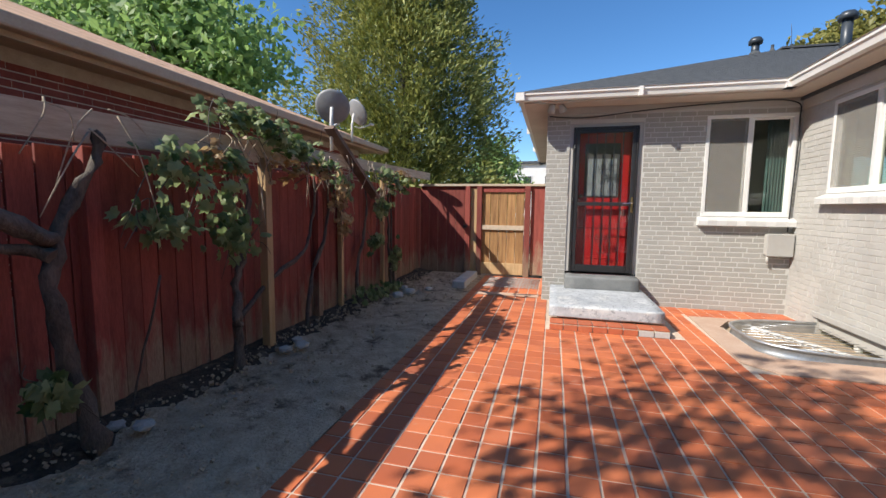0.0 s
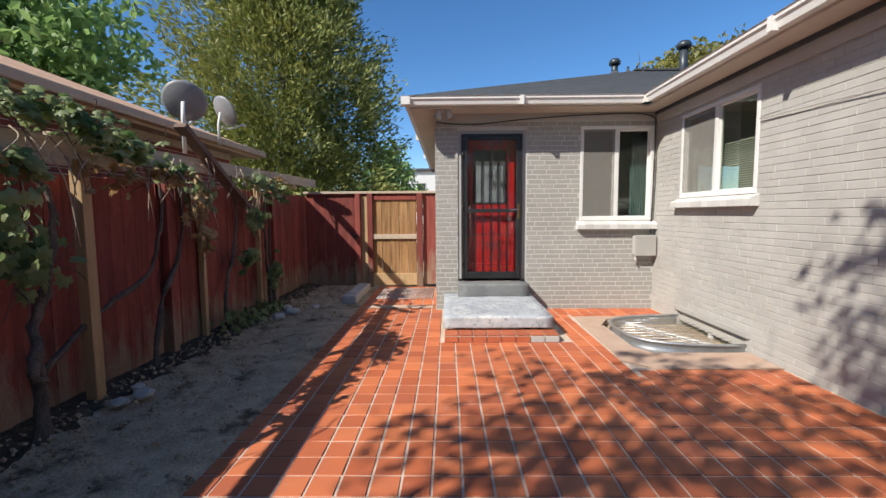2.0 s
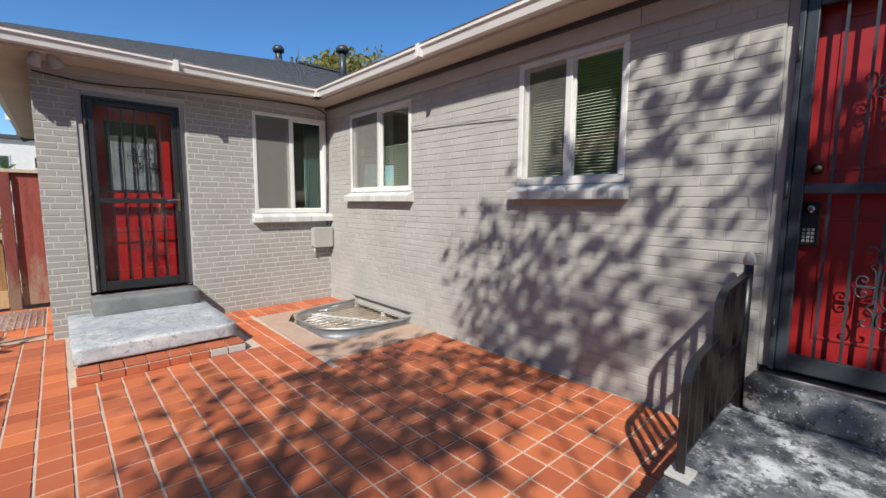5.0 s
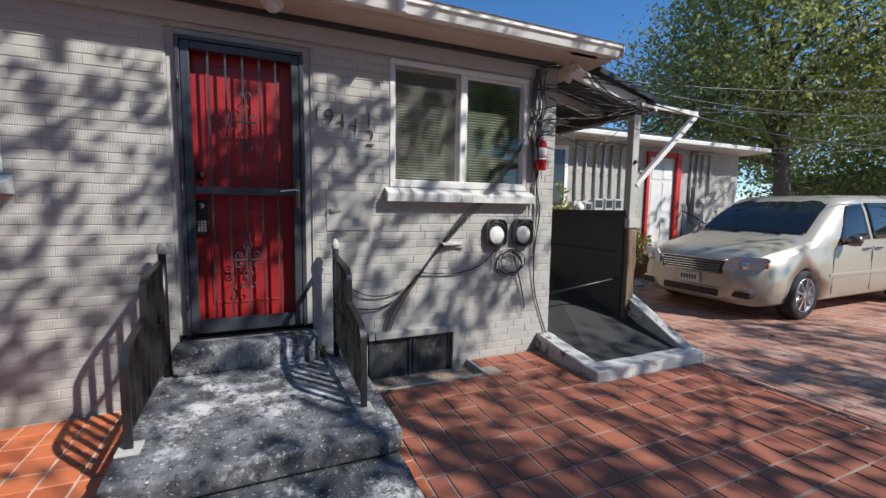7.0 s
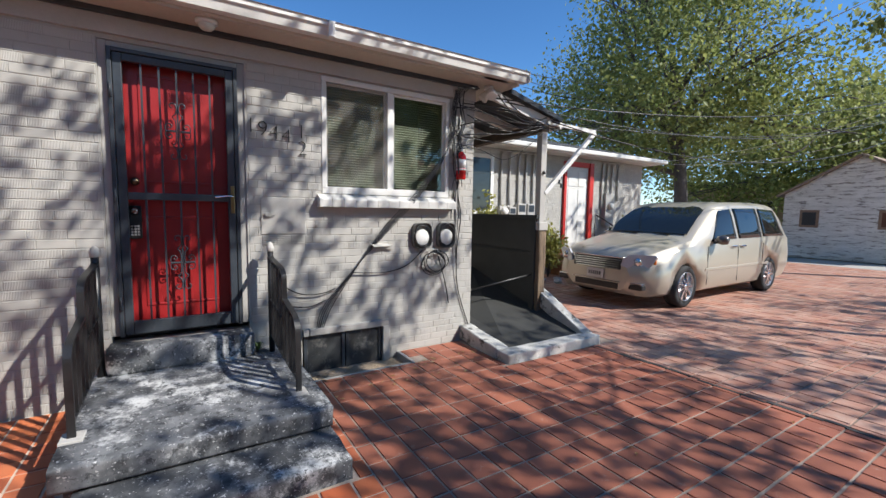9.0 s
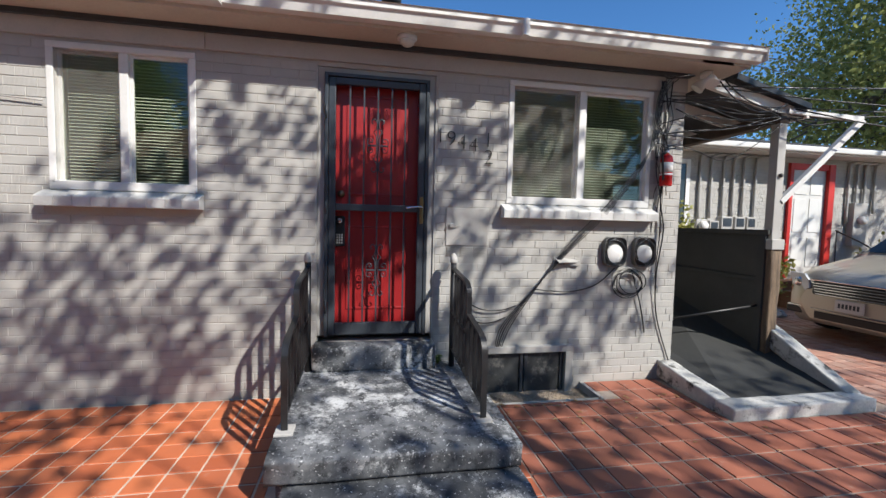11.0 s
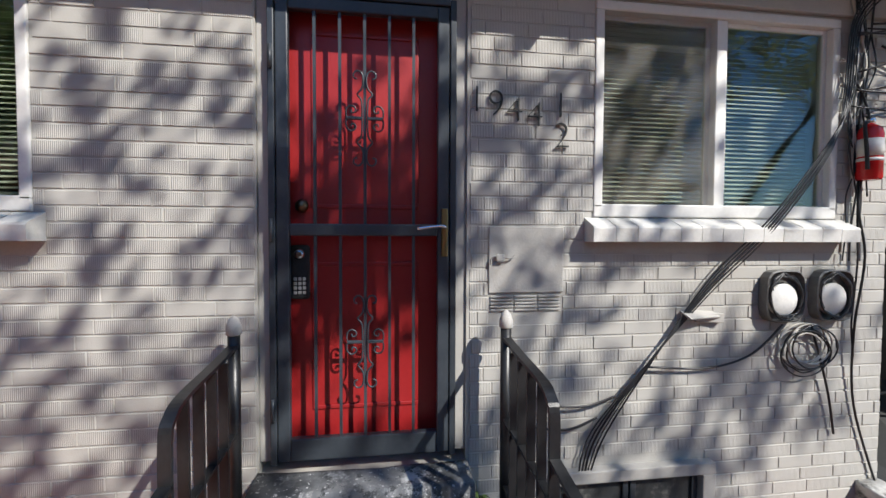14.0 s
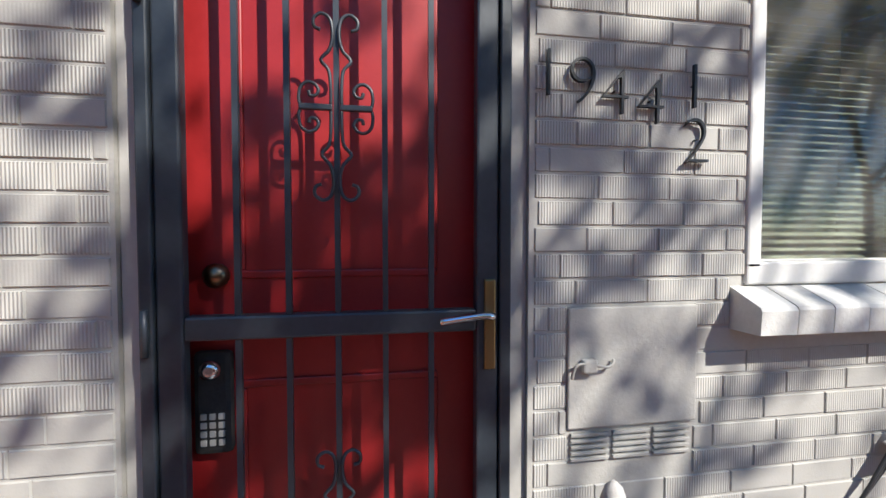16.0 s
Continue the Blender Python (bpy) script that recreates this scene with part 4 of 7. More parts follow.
bm = bmesh.new()
rows = []
for j in range(25):
    z = 0.055 - 0.9 * j / 24
    off = 0.012 * math.sin(j * 1.57)
    row = []
    for k in range(41):
        x, y = well_outline(k)
        row.append(bm.verts.new((x + off * (1 if k not in (0, 40) else 0), y + off * (5.25 - y), z)))
    rows.append(row)
for a, b in zip(rows, rows[1:]):
    for k in range(40):
        f = bm.faces.new((a[k], a[k + 1], b[k + 1], b[k]))
        f.smooth = True
part("steel_shell", bm, ZINC, well)
part("rim", tube(bmesh.new(), [(*well_outline(k), 0.06) for k in range(41)], 0.016, 8), ZINC, well)
part("floor_gravel", B((1.75, 4.63, -0.80), (WX, 5.88, -0.74)), CONCRETE, well)
for k in range(11):
    y = 4.70 + 1.1 * k / 10
    c = max(0.05, 1 - (abs(y - 5.25) / 0.64) ** (1 / 0.62 * 1.0))
    x = WX - 1.04 * c ** 0.6
    part("grate_wire", tube(bmesh.new(), [(x, y, 0.045), (WX - 0.01, y, 0.045)], 0.004, 5), ZINC, well)
mesh_panel = part("mesh_frame", bar(bmesh.new(), (2.05, 5.86, -0.02), (2.72, 4.66, -0.02), 0.02, 0.02), WHITE, well)
for i in range(22):
    p = Vector((2.05, 5.86, 0)).lerp(Vector((2.72, 4.66, 0)), i / 21)
    part("mesh_wire", bar(bmesh.new(), (p.x, p.y, -0.03), (p.x, p.y, -0.62), 0.006, 0.006), WHITE, mesh_panel)
for i in range(12):
    part("mesh_wire", bar(bmesh.new(), (2.05, 5.86, -0.05 - 0.05 * i), (2.72, 4.66, -0.05 - 0.05 * i), 0.006, 0.006), WHITE, mesh_panel)
cw = root("cellar_window", "grey framed cellar window in the well", "window")
part("lintel", B((WX - 0.03, 4.56, 0.14), (WX + 0.02, 5.92, 0.20), 0.004), TRIM_GREY, cw)
part("frame", B((WX + 0.03, 4.62, -0.40), (WX + 0.08, 5.88, -0.34), 0.004), WHITE, cw)
part("frame", B((WX + 0.03, 5.22, -0.34), (WX + 0.08, 5.28, 0.14), 0.004), WHITE, cw)
part("board", B((WX + 0.025, 4.62, 0.0), (WX + 0.06, 5.88, 0.14), 0.004), PAINT, cw)
shaded(part("pane", B((WX + 0.05, 4.62, -0.34), (WX + 0.056, 5.88, 0.0)), GLASS, cw))
# Dark-coloured sheet added in place of the unlit cellar depth.
solid("wall_cellar_shade_sheet", B((WX + 0.20, 4.5, -0.9), (WX + 0.22, 6.0, 0.3)), DARKINT, "dark sheet standing in for the unlit cellar behind the window", "wall", "structure")

# ---- cellar hatch beside the porch ----
hatch = root("cellar_hatch", "dark painted hatch doors low in the brick wall", "hatch")
HATCHMAT = worn("sooty_hatch_paint", (0.025, 0.027, 0.028), (0.05, 0.052, 0.052), 4.0, 50.0, 0.6, 0.3, 0.004, c2=(0.20, 0.19, 0.17), patch=3.0)
part("frame", B((WX - 0.05, -0.20, 0.30), (WX + 0.04, -0.15, 0.36), 0.004), TRIM_GREY, hatch)
part("lintel", B((WX - 0.05, -1.00, 0.30), (WX + 0.04, -0.21, 0.36), 0.005), TRIM_GREY, hatch)
part("jamb", B((WX - 0.05, -1.00, -0.44), (WX + 0.04, -0.93, 0.298), 0.005), TRIM_GREY, hatch)
for y0, y1 in ((-0.545, -0.16), (-0.925, -0.555)):
    lf = part("leaf", B((WX + 0.0, y0, -0.44), (WX + 0.03, y1, 0.295), 0.004), HATCHMAT, hatch)
    for a, b in ((y0, y0 + 0.03), (y1 - 0.03, y1)):
        part("edge_strip", B((WX - 0.014, a, -0.44), (WX - 0.001, b, 0.295), 0.003), DARK, lf)
solid("hatch_sump", B((2.40, -1.10, -0.50), (WX, 0.0, -0.44)), CONCRETE, "sunken concrete strip before the hatch", "floor", "structure")
part("sump_edge", B((2.37, -1.12, -0.44), (2.402, 0.0, 0.004), 0.005), TRIM_GREY, hatch)
part("sump_end", B((2.402, -1.13, -0.44), (WX - 0.001, -1.095, 0.004), 0.005), CONCRETE, hatch)

# ---- cellar bulkhead, its raised leaf, post and lean-to ----
def slanted(a, b, w, d, seed):
    """A rough concrete cheek that rises from a to b."""
    bm = bar(bmesh.new(), a, b, w, d)
    bmesh.ops.subdivide_edges(bm, edges=bm.edges[:], cuts=7, use_grid_fill=True)
    for v in bm.verts:
        v.co += Vector([0.009 * noise.noise(v.co * 8 + Vector((seed, i * 9, 0))) for i in range(3)])
    for f in bm.faces:
        f.smooth = True
    return bm


bulk = root("cellar_bulkhead", "dark steel cellar bulkhead on a chipped concrete kerb", "bulkhead")
CHIP = worn("chipped_white_kerb", (0.38, 0.38, 0.36), (0.56, 0.55, 0.52), 9.0, 60.0, 0.9, 0.6, 0.008, c2=(0.06, 0.06, 0.055), patch=6.0)
part("kerb_front", rough_slab((1.87, -3.22, -0.02), (2.05, -1.87, 0.095), seed=11, cuts=9), CHIP, bulk)
part("kerb_near", slanted((2.05, -1.945, 0.02), (2.76, -1.965, 0.10), 0.15, 0.15, 12), CHIP, bulk)
part("kerb_far", slanted((2.03, -3.15, 0.025), (2.80, -3.12, 0.44), 0.14, 0.16, 13), CHIP, bulk)
bm = bmesh.new()
vs = [bm.verts.new(p) for p in ((2.05, -2.03, 0.075), (2.05, -3.08, 0.075), (4.3, -3.08, 0.70), (4.3, -2.03, 0.40), (2.05, -2.03, 0.035), (2.05, -3.08, 0.035), (4.3, -3.08, 0.66), (4.3, -2.03, 0.36))]
for f in ((3, 2, 1, 0), (4, 5, 6, 7), (0, 1, 5, 4), (1, 2, 6, 5), (2, 3, 7, 6), (3, 0, 4, 7)):
    bm.faces.new([vs[i] for i in f])
part("lower_leaf", bm, PANELDARK, bulk)
leaf = part("raised_leaf", B((2.70, -3.06, 0.03), (4.6, -3.02, 1.40), 0.004), PANELDARK, bulk)
part("top_channel", B((2.70, -3.07, 1.38), (4.6, -2.98, 1.43), 0.006), PANELDARK, leaf)
part("brace", B((2.78, -3.02, 0.92), (4.6, -2.99, 0.96), 0.004), PANELDARK, leaf)
part("end_channel", B((2.72, -3.065, 0.05), (2.80, -2.975, 1.38), 0.004), PANELDARK, leaf)
part("stay_rod", tube(bmesh.new(), [(2.76, -2.97, 0.68), (3.2, -2.06, 0.42)], 0.012, 8), IRON, bulk)
post = root("porch_post", "grey painted steel post on a weathered wooden stub", "post")
part("steel_post", B((2.685, -3.10, 1.28), (2.775, -3.01, 2.53), 0.006), TRIM_GREY, post)
part("wooden_stub", rough_slab((2.665, -3.12, 0.07), (2.785, -3.0, 1.28), seed=15, cuts=5), worn("split_old_stub", (0.06, 0.045, 0.035), (0.26, 0.18, 0.11), 8.0, 50.0, 0.9, 0.6, 0.008, stretch=(4, 4, 0.4)), post)
part("stub_collar", B((2.655, -3.13, 1.24), (2.795, -2.985, 1.34), 0.006), TRIM_GREY, post)
part("bolt", lathe(bmesh.new(), [(0.02, 0), (0.02, 0.02), (0.005, 0.026)], 8, pose(2.685, -3.05, 1.95, 0, -90)), IRON, post)
arm = root("awning_arm", "white painted diagonal steel awning brace", "brace")
part("diagonal", bar(bmesh.new(), (2.70, -3.09, 1.70), (2.66, -3.93, 2.52), 0.05, 0.05), WHITE, arm)
part("crossbar", bar(bmesh.new(), (2.66, -3.93, 2.53), (2.70, -3.10, 2.56), 0.045, 0.045), WHITE, arm)
lean = root("lean_to_roof", "shallow lean-to roof with painted rafters and dark edge", "roof", kind="structure")
bm = bmesh.new()
roof_face(bm, [(2.64, -3.30, 2.63), (6.6, -3.30, 2.63), (6.6, -2.46, 2.845), (2.64, -2.46, 2.845)], 10)
part("shingles", bm, SHINGLE, lean)
part("rake_board", bar(bmesh.new(), (2.65, -3.30, 2.603), (2.65, -2.46, 2.818), 0.03, 0.05), IRON, lean, "black metal drip edge")
part("fascia", B((2.67, -3.32, 2.50), (6.0, -3.29, 2.61), 0.004), GUTTER, lean)
for i in range(6):
    x = 2.73 + 0.62 * i
    part("rafter", bar(bmesh.new(), (x, -3.26, 2.545), (x, -2.26, 2.765), 0.045, 0.10), WHITE, lean)
part("beam", B((2.68, -3.12, 2.44), (6.0, -3.00, 2.54), 0.006), worn("dark_beam_wood", (0.06, 0.045, 0.035), (0.11, 0.08, 0.06), 8, 50, 0.85), lean)
# ---- boundary fence, gate, pergola beam ----
def board(parent, name, lo, hi, material, seed, taper=0.0):
    rnd = random.Random(seed)
    bm = B(lo, hi, 0.003)
    return part(name, bm, material, parent)


fence_w = root("fence_west", "tall red-stained board fence with weathered feet", "fence")
rnd = random.Random(21)
y = -3.0
while y < 8.55:
    w = 0.14 + rnd.uniform(-0.004, 0.004)
    g = rnd.uniform(0.002, 0.006) if rnd.random() < 0.75 else 0.012
    zt = 1.66 + 0.012 * y + rnd.uniform(-0.012, 0.012)
    xo = rnd.uniform(-0.004, 0.004)
    part("board", B((-3.035 + xo, y, rnd.uniform(-0.02, 0.02)), (-3.015 + xo, y + w - g, zt), 0.003), FENCE, fence_w)
    y += w
for z in (0.35, 1.35):
    part("rail", B((-3.075, -3.0, z), (-3.036, 8.55, z + 0.09)), FENCE, fence_w)
for y in (-0.6, 1.95, 4.45, 6.9):
    part("fence_post", B((-3.012, y, -0.1), (-2.93, y + 0.085, 1.68 + 0.012 * y), 0.006), worn("stained_post", (0.10, 0.03, 0.02), (0.24, 0.11, 0.06), 6.0, 50.0, 0.9, 0.4, 0.004, stretch=(4, 4, 0.35)) if y == -0.6 else FENCE, fence_w)

fence_n = root("fence_north", "red-stained board fence with diagonal shade beside the gate", "fence")
x = -3.0
while x < -1.80:
    part("board", B((x, 8.58 + rnd.uniform(-0.003, 0.003), 0.02), (x + 0.185, 8.60, 1.76 + rnd.uniform(-0.01, 0.01)), 0.003), FENCE, fence_n)
    x += 0.19
part("cap_rail", B((-3.02, 8.52, 1.80), (EX - 0.02, 8.64, 1.845), 0.006), WOOD, fence_n)
part("top_rail", B((-3.0, 8.60, 1.70), (EX - 0.02, 8.64, 1.80), 0.004), FENCE, fence_n)
for x0, x1 in ((-2.02, -1.93), (-1.79, -1.69), (-0.84, -0.73)):
    part("post", B((x0, 8.50, 0.0), (x1, 8.60, 1.80), 0.006), FENCE, fence_n)
part("side_board", B((-1.92, 8.565, 0.04), (-1.80, 8.585, 1.76), 0.004), WOODV, fence_n)
part("side_board", B((-0.72, 8.565, 0.04), (EX - 0.02, 8.585, 1.78), 0.004), FENCE, fence_n)
part("latch", B((-2.06, 8.47, 0.96), (-1.98, 8.50, 1.02), 0.006), IRON, fence_n)
gate = root("garden_gate", "unpainted board gate between red posts", "gate")
for i in range(5):
    part("board", B((-1.685 + 0.168 * i, 8.56 + 0.004 * (i % 2), 0.16), (-1.685 + 0.168 * i + 0.160, 8.582 + 0.004 * (i % 2), 1.72), 0.004), GATEWOOD, gate)
part("mid_rail", B((-1.69, 8.52, 0.93), (-0.845, 8.56, 1.02), 0.005), WOOD, gate)
part("kick_board", B((-1.69, 8.52, 0.03), (-0.845, 8.56, 0.26), 0.005), WOODV, gate)
part("top_rail", B((-1.69, 8.53, 1.68), (-0.845, 8.56, 1.75), 0.005), FENCE, gate)

pergola = root("vine_beam", "long weathered timber beam carried on pale posts", "beam")
part("beam", bar(bmesh.new(), (-2.86, -2.5, 1.68), (-2.90, 3.9, 1.86), 0.055, 0.185), WOOD, pergola)
part("beam", bar(bmesh.new(), (-2.94, 3.3, 1.90), (-2.98, 9.1, 2.04), 0.05, 0.15), WOOD, pergola)
for x, y, w, h in ((-2.86, 3.44, 0.085, 1.80), (-2.97, 5.05, 0.06, 1.84), (-2.93, 6.35, 0.06, 1.88)):
    part("post", B((x - w / 2, y - w / 2, -0.1), (x + w / 2, y + w / 2, h), 0.006), WOODV, pergola)

# satellite dishes on a leaning mast plank
def dish(x, y, z, r, yaw, label):
    d = root("satellite_dish", label, "satellite dish", pose(x, y, z, 0, 0, yaw), group="satellite dishes")
    prof = [(0.002, 0.10 * r)] + [(r * k / 8, 0.10 * r + 0.22 * r * (k / 8) ** 2) for k in range(1, 9)]
    shell = [(0.002, 0.10 * r - 0.008)] + [(r * k / 8, 0.10 * r - 0.008 + 0.22 * r * (k / 8) ** 2) for k in range(1, 9)]
    part("reflector", lathe(bmesh.new(), shell + prof[::-1], 28, pose(0, 0, 0, 62, 0, 0)), worn("pale_grey_dish", (0.20, 0.21, 0.22), (0.27, 0.28, 0.29), 4.0, 60.0, 0.5), d)
    part("arm", tube(bmesh.new(), curve([(0, 0.0, -r * 0.9), (0, -0.12, -r * 0.95), (0, -0.36, -r * 0.55)]), 0.012, 8), GUTTER, d)
    part("feedhorn", B((-0.03, -0.42, -r * 0.62), (0.03, -0.33, -r * 0.48), 0.01), GUTTER, d)
    part("mast", tube(bmesh.new(), [(0, 0.02, 0.0), (0, 0.06, -r * 0.8), (0, 0.06, -0.52)], 0.02, 8), GUTTER, d)


mast = root("dish_plank", "dark weathered plank leaning on the beam", "plank")
part("plank", bar(bmesh.new(), (-2.90, 4.68, 2.30), (-2.80, 5.80, 1.50), 0.13, 0.05), worn("dark_plank", (0.10, 0.065, 0.05), (0.19, 0.13, 0.10), 6.0, 60.0, 0.9, 0.5, 0.004), mast)
dish(-2.95, 4.84, 2.56, 0.21, 200, "round pale grey satellite dish on the leaning plank")
dish(-3.92, 7.4, 3.07, 0.25, 150, "grey satellite dish seen from the side")

# ---- neighbouring brick house ----
nb = root("neighbour_house", "red brick house with a tan shingled roof", "house")
NX, NZ = -4.55, 2.62
part("wall", B((-12.0, -6.0, -0.1), (NX, 8.85, NZ)), GROUT, nb)
bm = bmesh.new()
roof_face(bm, [(-4.12, 9.35, NZ + 0.10), (-4.12, -6.5, NZ + 0.10), (-8.3, -2.0, NZ + 1.75), (-8.3, 5.0, NZ + 1.75)], 26, 0.003)
roof_face(bm, [(-12.4, 9.35, NZ + 0.10), (-4.12, 9.35, NZ + 0.10), (-8.28, 5.0, NZ + 1.75), (-8.3, 5.0, NZ + 1.75)], 26, 0.003)
roof_face(bm, [(-12.4, -6.5, NZ + 0.10), (-12.4, 9.35, NZ + 0.10), (-8.32, 5.0, NZ + 1.75), (-8.32, -2.0, NZ + 1.75)], 12)
todo = set(bm.verts)
while todo:
    heap, isle = [todo.pop()], []
    while heap:
        p = heap.pop()
        isle.append(p)
        for ed in p.link_edges:
            q = ed.other_vert(p)
            if q in todo:
                todo.remove(q)
                heap.append(q)
    sub_bm, seen = bmesh.new(), {}
    for p in isle:
        seen[p] = sub_bm.verts.new(p.co)
    for f in {f for p in isle for f in p.link_faces}:
        sub_bm.faces.new([seen[p] for p in f.verts])
    part("roof_course", sub_bm, ROOFTAN, nb, "sunlit tan shingle course")
bm.free()
EAVE = worn("brown_eave_boards", (0.40, 0.28, 0.19), (0.52, 0.38, 0.27), 3.0, 50.0, 0.7, 0.2, 0.003)
part("gutter", B((-4.16, -6.5, NZ - 0.02), (-4.04, 9.4, NZ + 0.09), 0.02), EAVE, nb)
part("fascia", B((-4.24, -6.5, NZ - 0.06), (-4.16, 9.3, NZ + 0.06), 0.004), EAVE, nb)
part("soffit", B((NX, -6.5, NZ - 0.02), (-4.24, 9.3, NZ + 0.0)), EAVE, nb)
part("end_gutter", B((-12.4, 9.3, NZ - 0.02), (-4.04, 9.4, NZ + 0.09), 0.02), EAVE, nb)


# ---- leaves, trunks, trees ----
def foliage(name, parent, centres, count, size, seed, material, flat=0.5, shell=0.55, clump=26, spread=0.34, long=1.7, droop=0.0):
    """A crown of many small folded leaves gathered in clumps inside ellipsoids."""
    rng = np.random.default_rng(seed)
    vol = np.array([c[3] * c[4] * c[5] for c in centres])
    pick = rng.choice(len(centres), size=max(1, count // clump), p=vol / vol.sum())
    c = np.array(centres)[pick]
    d = rng.normal(size=(len(pick), 3))
    d /= np.linalg.norm(d, axis=1)[:, None]
    r = shell + (1 - shell) * rng.random(len(pick)) ** 0.7
    wob = 0.8 + 0.4 * rng.random(len(pick))
    mid = c[:, :3] + d * c[:, 3:6] * (r * wob)[:, None]
    base = np.repeat(mid, clump, axis=0)
    n = len(base)
    p = base + rng.normal(size=(n, 3)) * spread * np.array([1, 1, 0.7])
    a = rng.normal(size=(n, 3)) + np.array([0, 0, -droop])
    a /= np.linalg.norm(a, axis=1)[:, None]
    b = np.cross(a, rng.normal(size=(n, 3)) * np.array([1, 1, flat]))
    b /= np.linalg.norm(b, axis=1)[:, None] + 1e-9
    nn = np.cross(a, b)
    s = size * (0.6 + 0.8 * rng.random(n))[:, None]
    L, W = a * s * long * 0.5, b * s * 0.5
    v = np.stack([p - L, p + W + nn * s * 0.12, p + L, p - W + nn * s * 0.12], axis=1).reshape(-1, 3)
    i = np.arange(n) * 4
    f = np.concatenate([np.stack([i, i + 1, i + 2], 1), np.stack([i, i + 2, i + 3], 1)])
    me = bpy.data.meshes.new(name)
    me.from_pydata(v.tolist(), [], f.tolist())
    me.materials.append(material)
    ob = new(name, me)
    ob.parent = parent
    return ob


def leafy(name, c0, c1, c2, trans=0.35):
    """Thin leaf: each leaf its own tone, some light let through."""
    m = mat(name, c0, 0.55)
    g = nd(m, "ShaderNodeNewGeometry")
    v = world_coords(m)
    col = ramp(m, g.outputs["Random Per Island"], 0.1, 0.9, c0, c1)
    col = mix(m, ramp(m, grain(m, v, 0.9, 3.0), 0.45, 0.65, (0, 0, 0), (1, 1, 1)), col, c2)
    finish(m, col)
    t = m.node_tree
    b, out = t.nodes["Principled BSDF"], t.nodes["Material Output"]
    tl = t.nodes.new("ShaderNodeBsdfTranslucent")
    mx = t.nodes.new("ShaderNodeMixShader")
    mx.inputs[0].default_value = trans
    t.links.new(col, tl.inputs[0])
    t.links.new(b.outputs[0], mx.inputs[1])
    t.links.new(tl.outputs[0], mx.inputs[2])
    t.links.new(mx.outputs[0], out.inputs[0])
    return m


L_ELM = leafy("elm_leaves", (0.14, 0.18, 0.05), (0.36, 0.39, 0.13), (0.27, 0.29, 0.09), 0.5)
L_MAPLE = leafy("maple_leaves", (0.13, 0.24, 0.07), (0.31, 0.44, 0.15), (0.24, 0.36, 0.11), 0.5)
L_CEDAR = leafy("cedar_sprays", (0.10, 0.13, 0.035), (0.38, 0.38, 0.10), (0.24, 0.27, 0.07), 0.25)
L_SPRUCE = leafy("spruce_needles", (0.03, 0.05, 0.035), (0.06, 0.09, 0.06), (0.04, 0.07, 0.05), 0.1)
L_VINE = leafy("grape_leaves", (0.07, 0.13, 0.04), (0.36, 0.42, 0.20), (0.18, 0.25, 0.10), 0.5)
L_DRY = leafy("dry_vine_leaves", (0.30, 0.17, 0.07), (0.45, 0.33, 0.16), (0.36, 0.26, 0.12), 0.4)
L_SHRUB = leafy("yellow_shrub_leaves", (0.22, 0.24, 0.05), (0.38, 0.36, 0.10), (0.30, 0.28, 0.08), 0.4)


def limb_mesh(paths):
    bm = bmesh.new()
    for pts, r0, r1 in paths:
        tube(bm, curve(pts, 5), r0, 9, r1)
    return bm


def tree(name, label, base, top, r, crowns, count, size, seed, leaf, limbs=7, **kw):
    t = root(name, label, "tree")
    rnd = random.Random(seed)
    b, e = Vector(base), Vector(top)
    trunk = [b, b.lerp(e, 0.35) + Vector((rnd.uniform(-.3, .3), rnd.uniform(-.3, .3), 0)), b.lerp(e, 0.7) + Vector((rnd.uniform(-.4, .4), rnd.uniform(-.4, .4), 0)), e]
    part("trunk", limb_mesh([(trunk, r, r * 0.3)]), BARK, t)
    for k in range(limbs):
        c = crowns[k % len(crowns)]
        s = b.lerp(e, rnd.uniform(0.35, 0.8))
        goal = Vector(c[:3]) + Vector([rnd.uniform(-0.7, 0.7) * c[3 + i] for i in range(3)])
        mid = s.lerp(goal, 0.5) + Vector((rnd.uniform(-.3, .3), rnd.uniform(-.3, .3), rnd.uniform(0, .5)))
        part("limb", limb_mesh([([s, mid, goal], r * 0.38, r * 0.06)] + [([mid, mid.lerp(goal, 0.5) + Vector([rnd.uniform(-1, 1) for _ in range(3)]), goal + Vector([rnd.uniform(-1.5, 1.5) for _ in range(3)])], r * 0.16, r * 0.03) for _ in range(3)]), BARK, t)
    foliage("crown", t, crowns, count, size, seed, leaf, **kw)
    return t


tree("elm_tree", "big leafy elm with spreading limbs behind the van", (7.9, -15.8, -0.1), (8.6, -15.6, 8.0), 0.30,
     [(8.6, -15.5, 7.0, 4.2, 3.5, 3.6), (12.6, -16.5, 6.6, 3.2, 3, 3.2), (5.4, -17.5, 5.6, 2.6, 2.6, 2.3), (8.2, -16, 11, 4.2, 3.5, 2.8), (10.5, -14.5, 4.0, 2.6, 2, 1.5)],
     44000, 0.095, 3, L_ELM, limbs=16, shell=0.35, spread=0.42, droop=0.4)
tree("alley_tree", "leafy tree standing behind the old garage", (3.2, -27, -0.1), (3.6, -27, 6.5), 0.3,
     [(4.6, -25, 5.6, 4.0, 2.6, 2.6), (0.2, -27, 4.2, 3.0, 2.4, 2.6), (8.0, -27, 4.4, 4.0, 3, 3.0), (13.5, -28, 5.0, 4.5, 3, 4.0)], 26000, 0.13, 5, L_ELM, limbs=8, shell=0.3, spread=0.6)
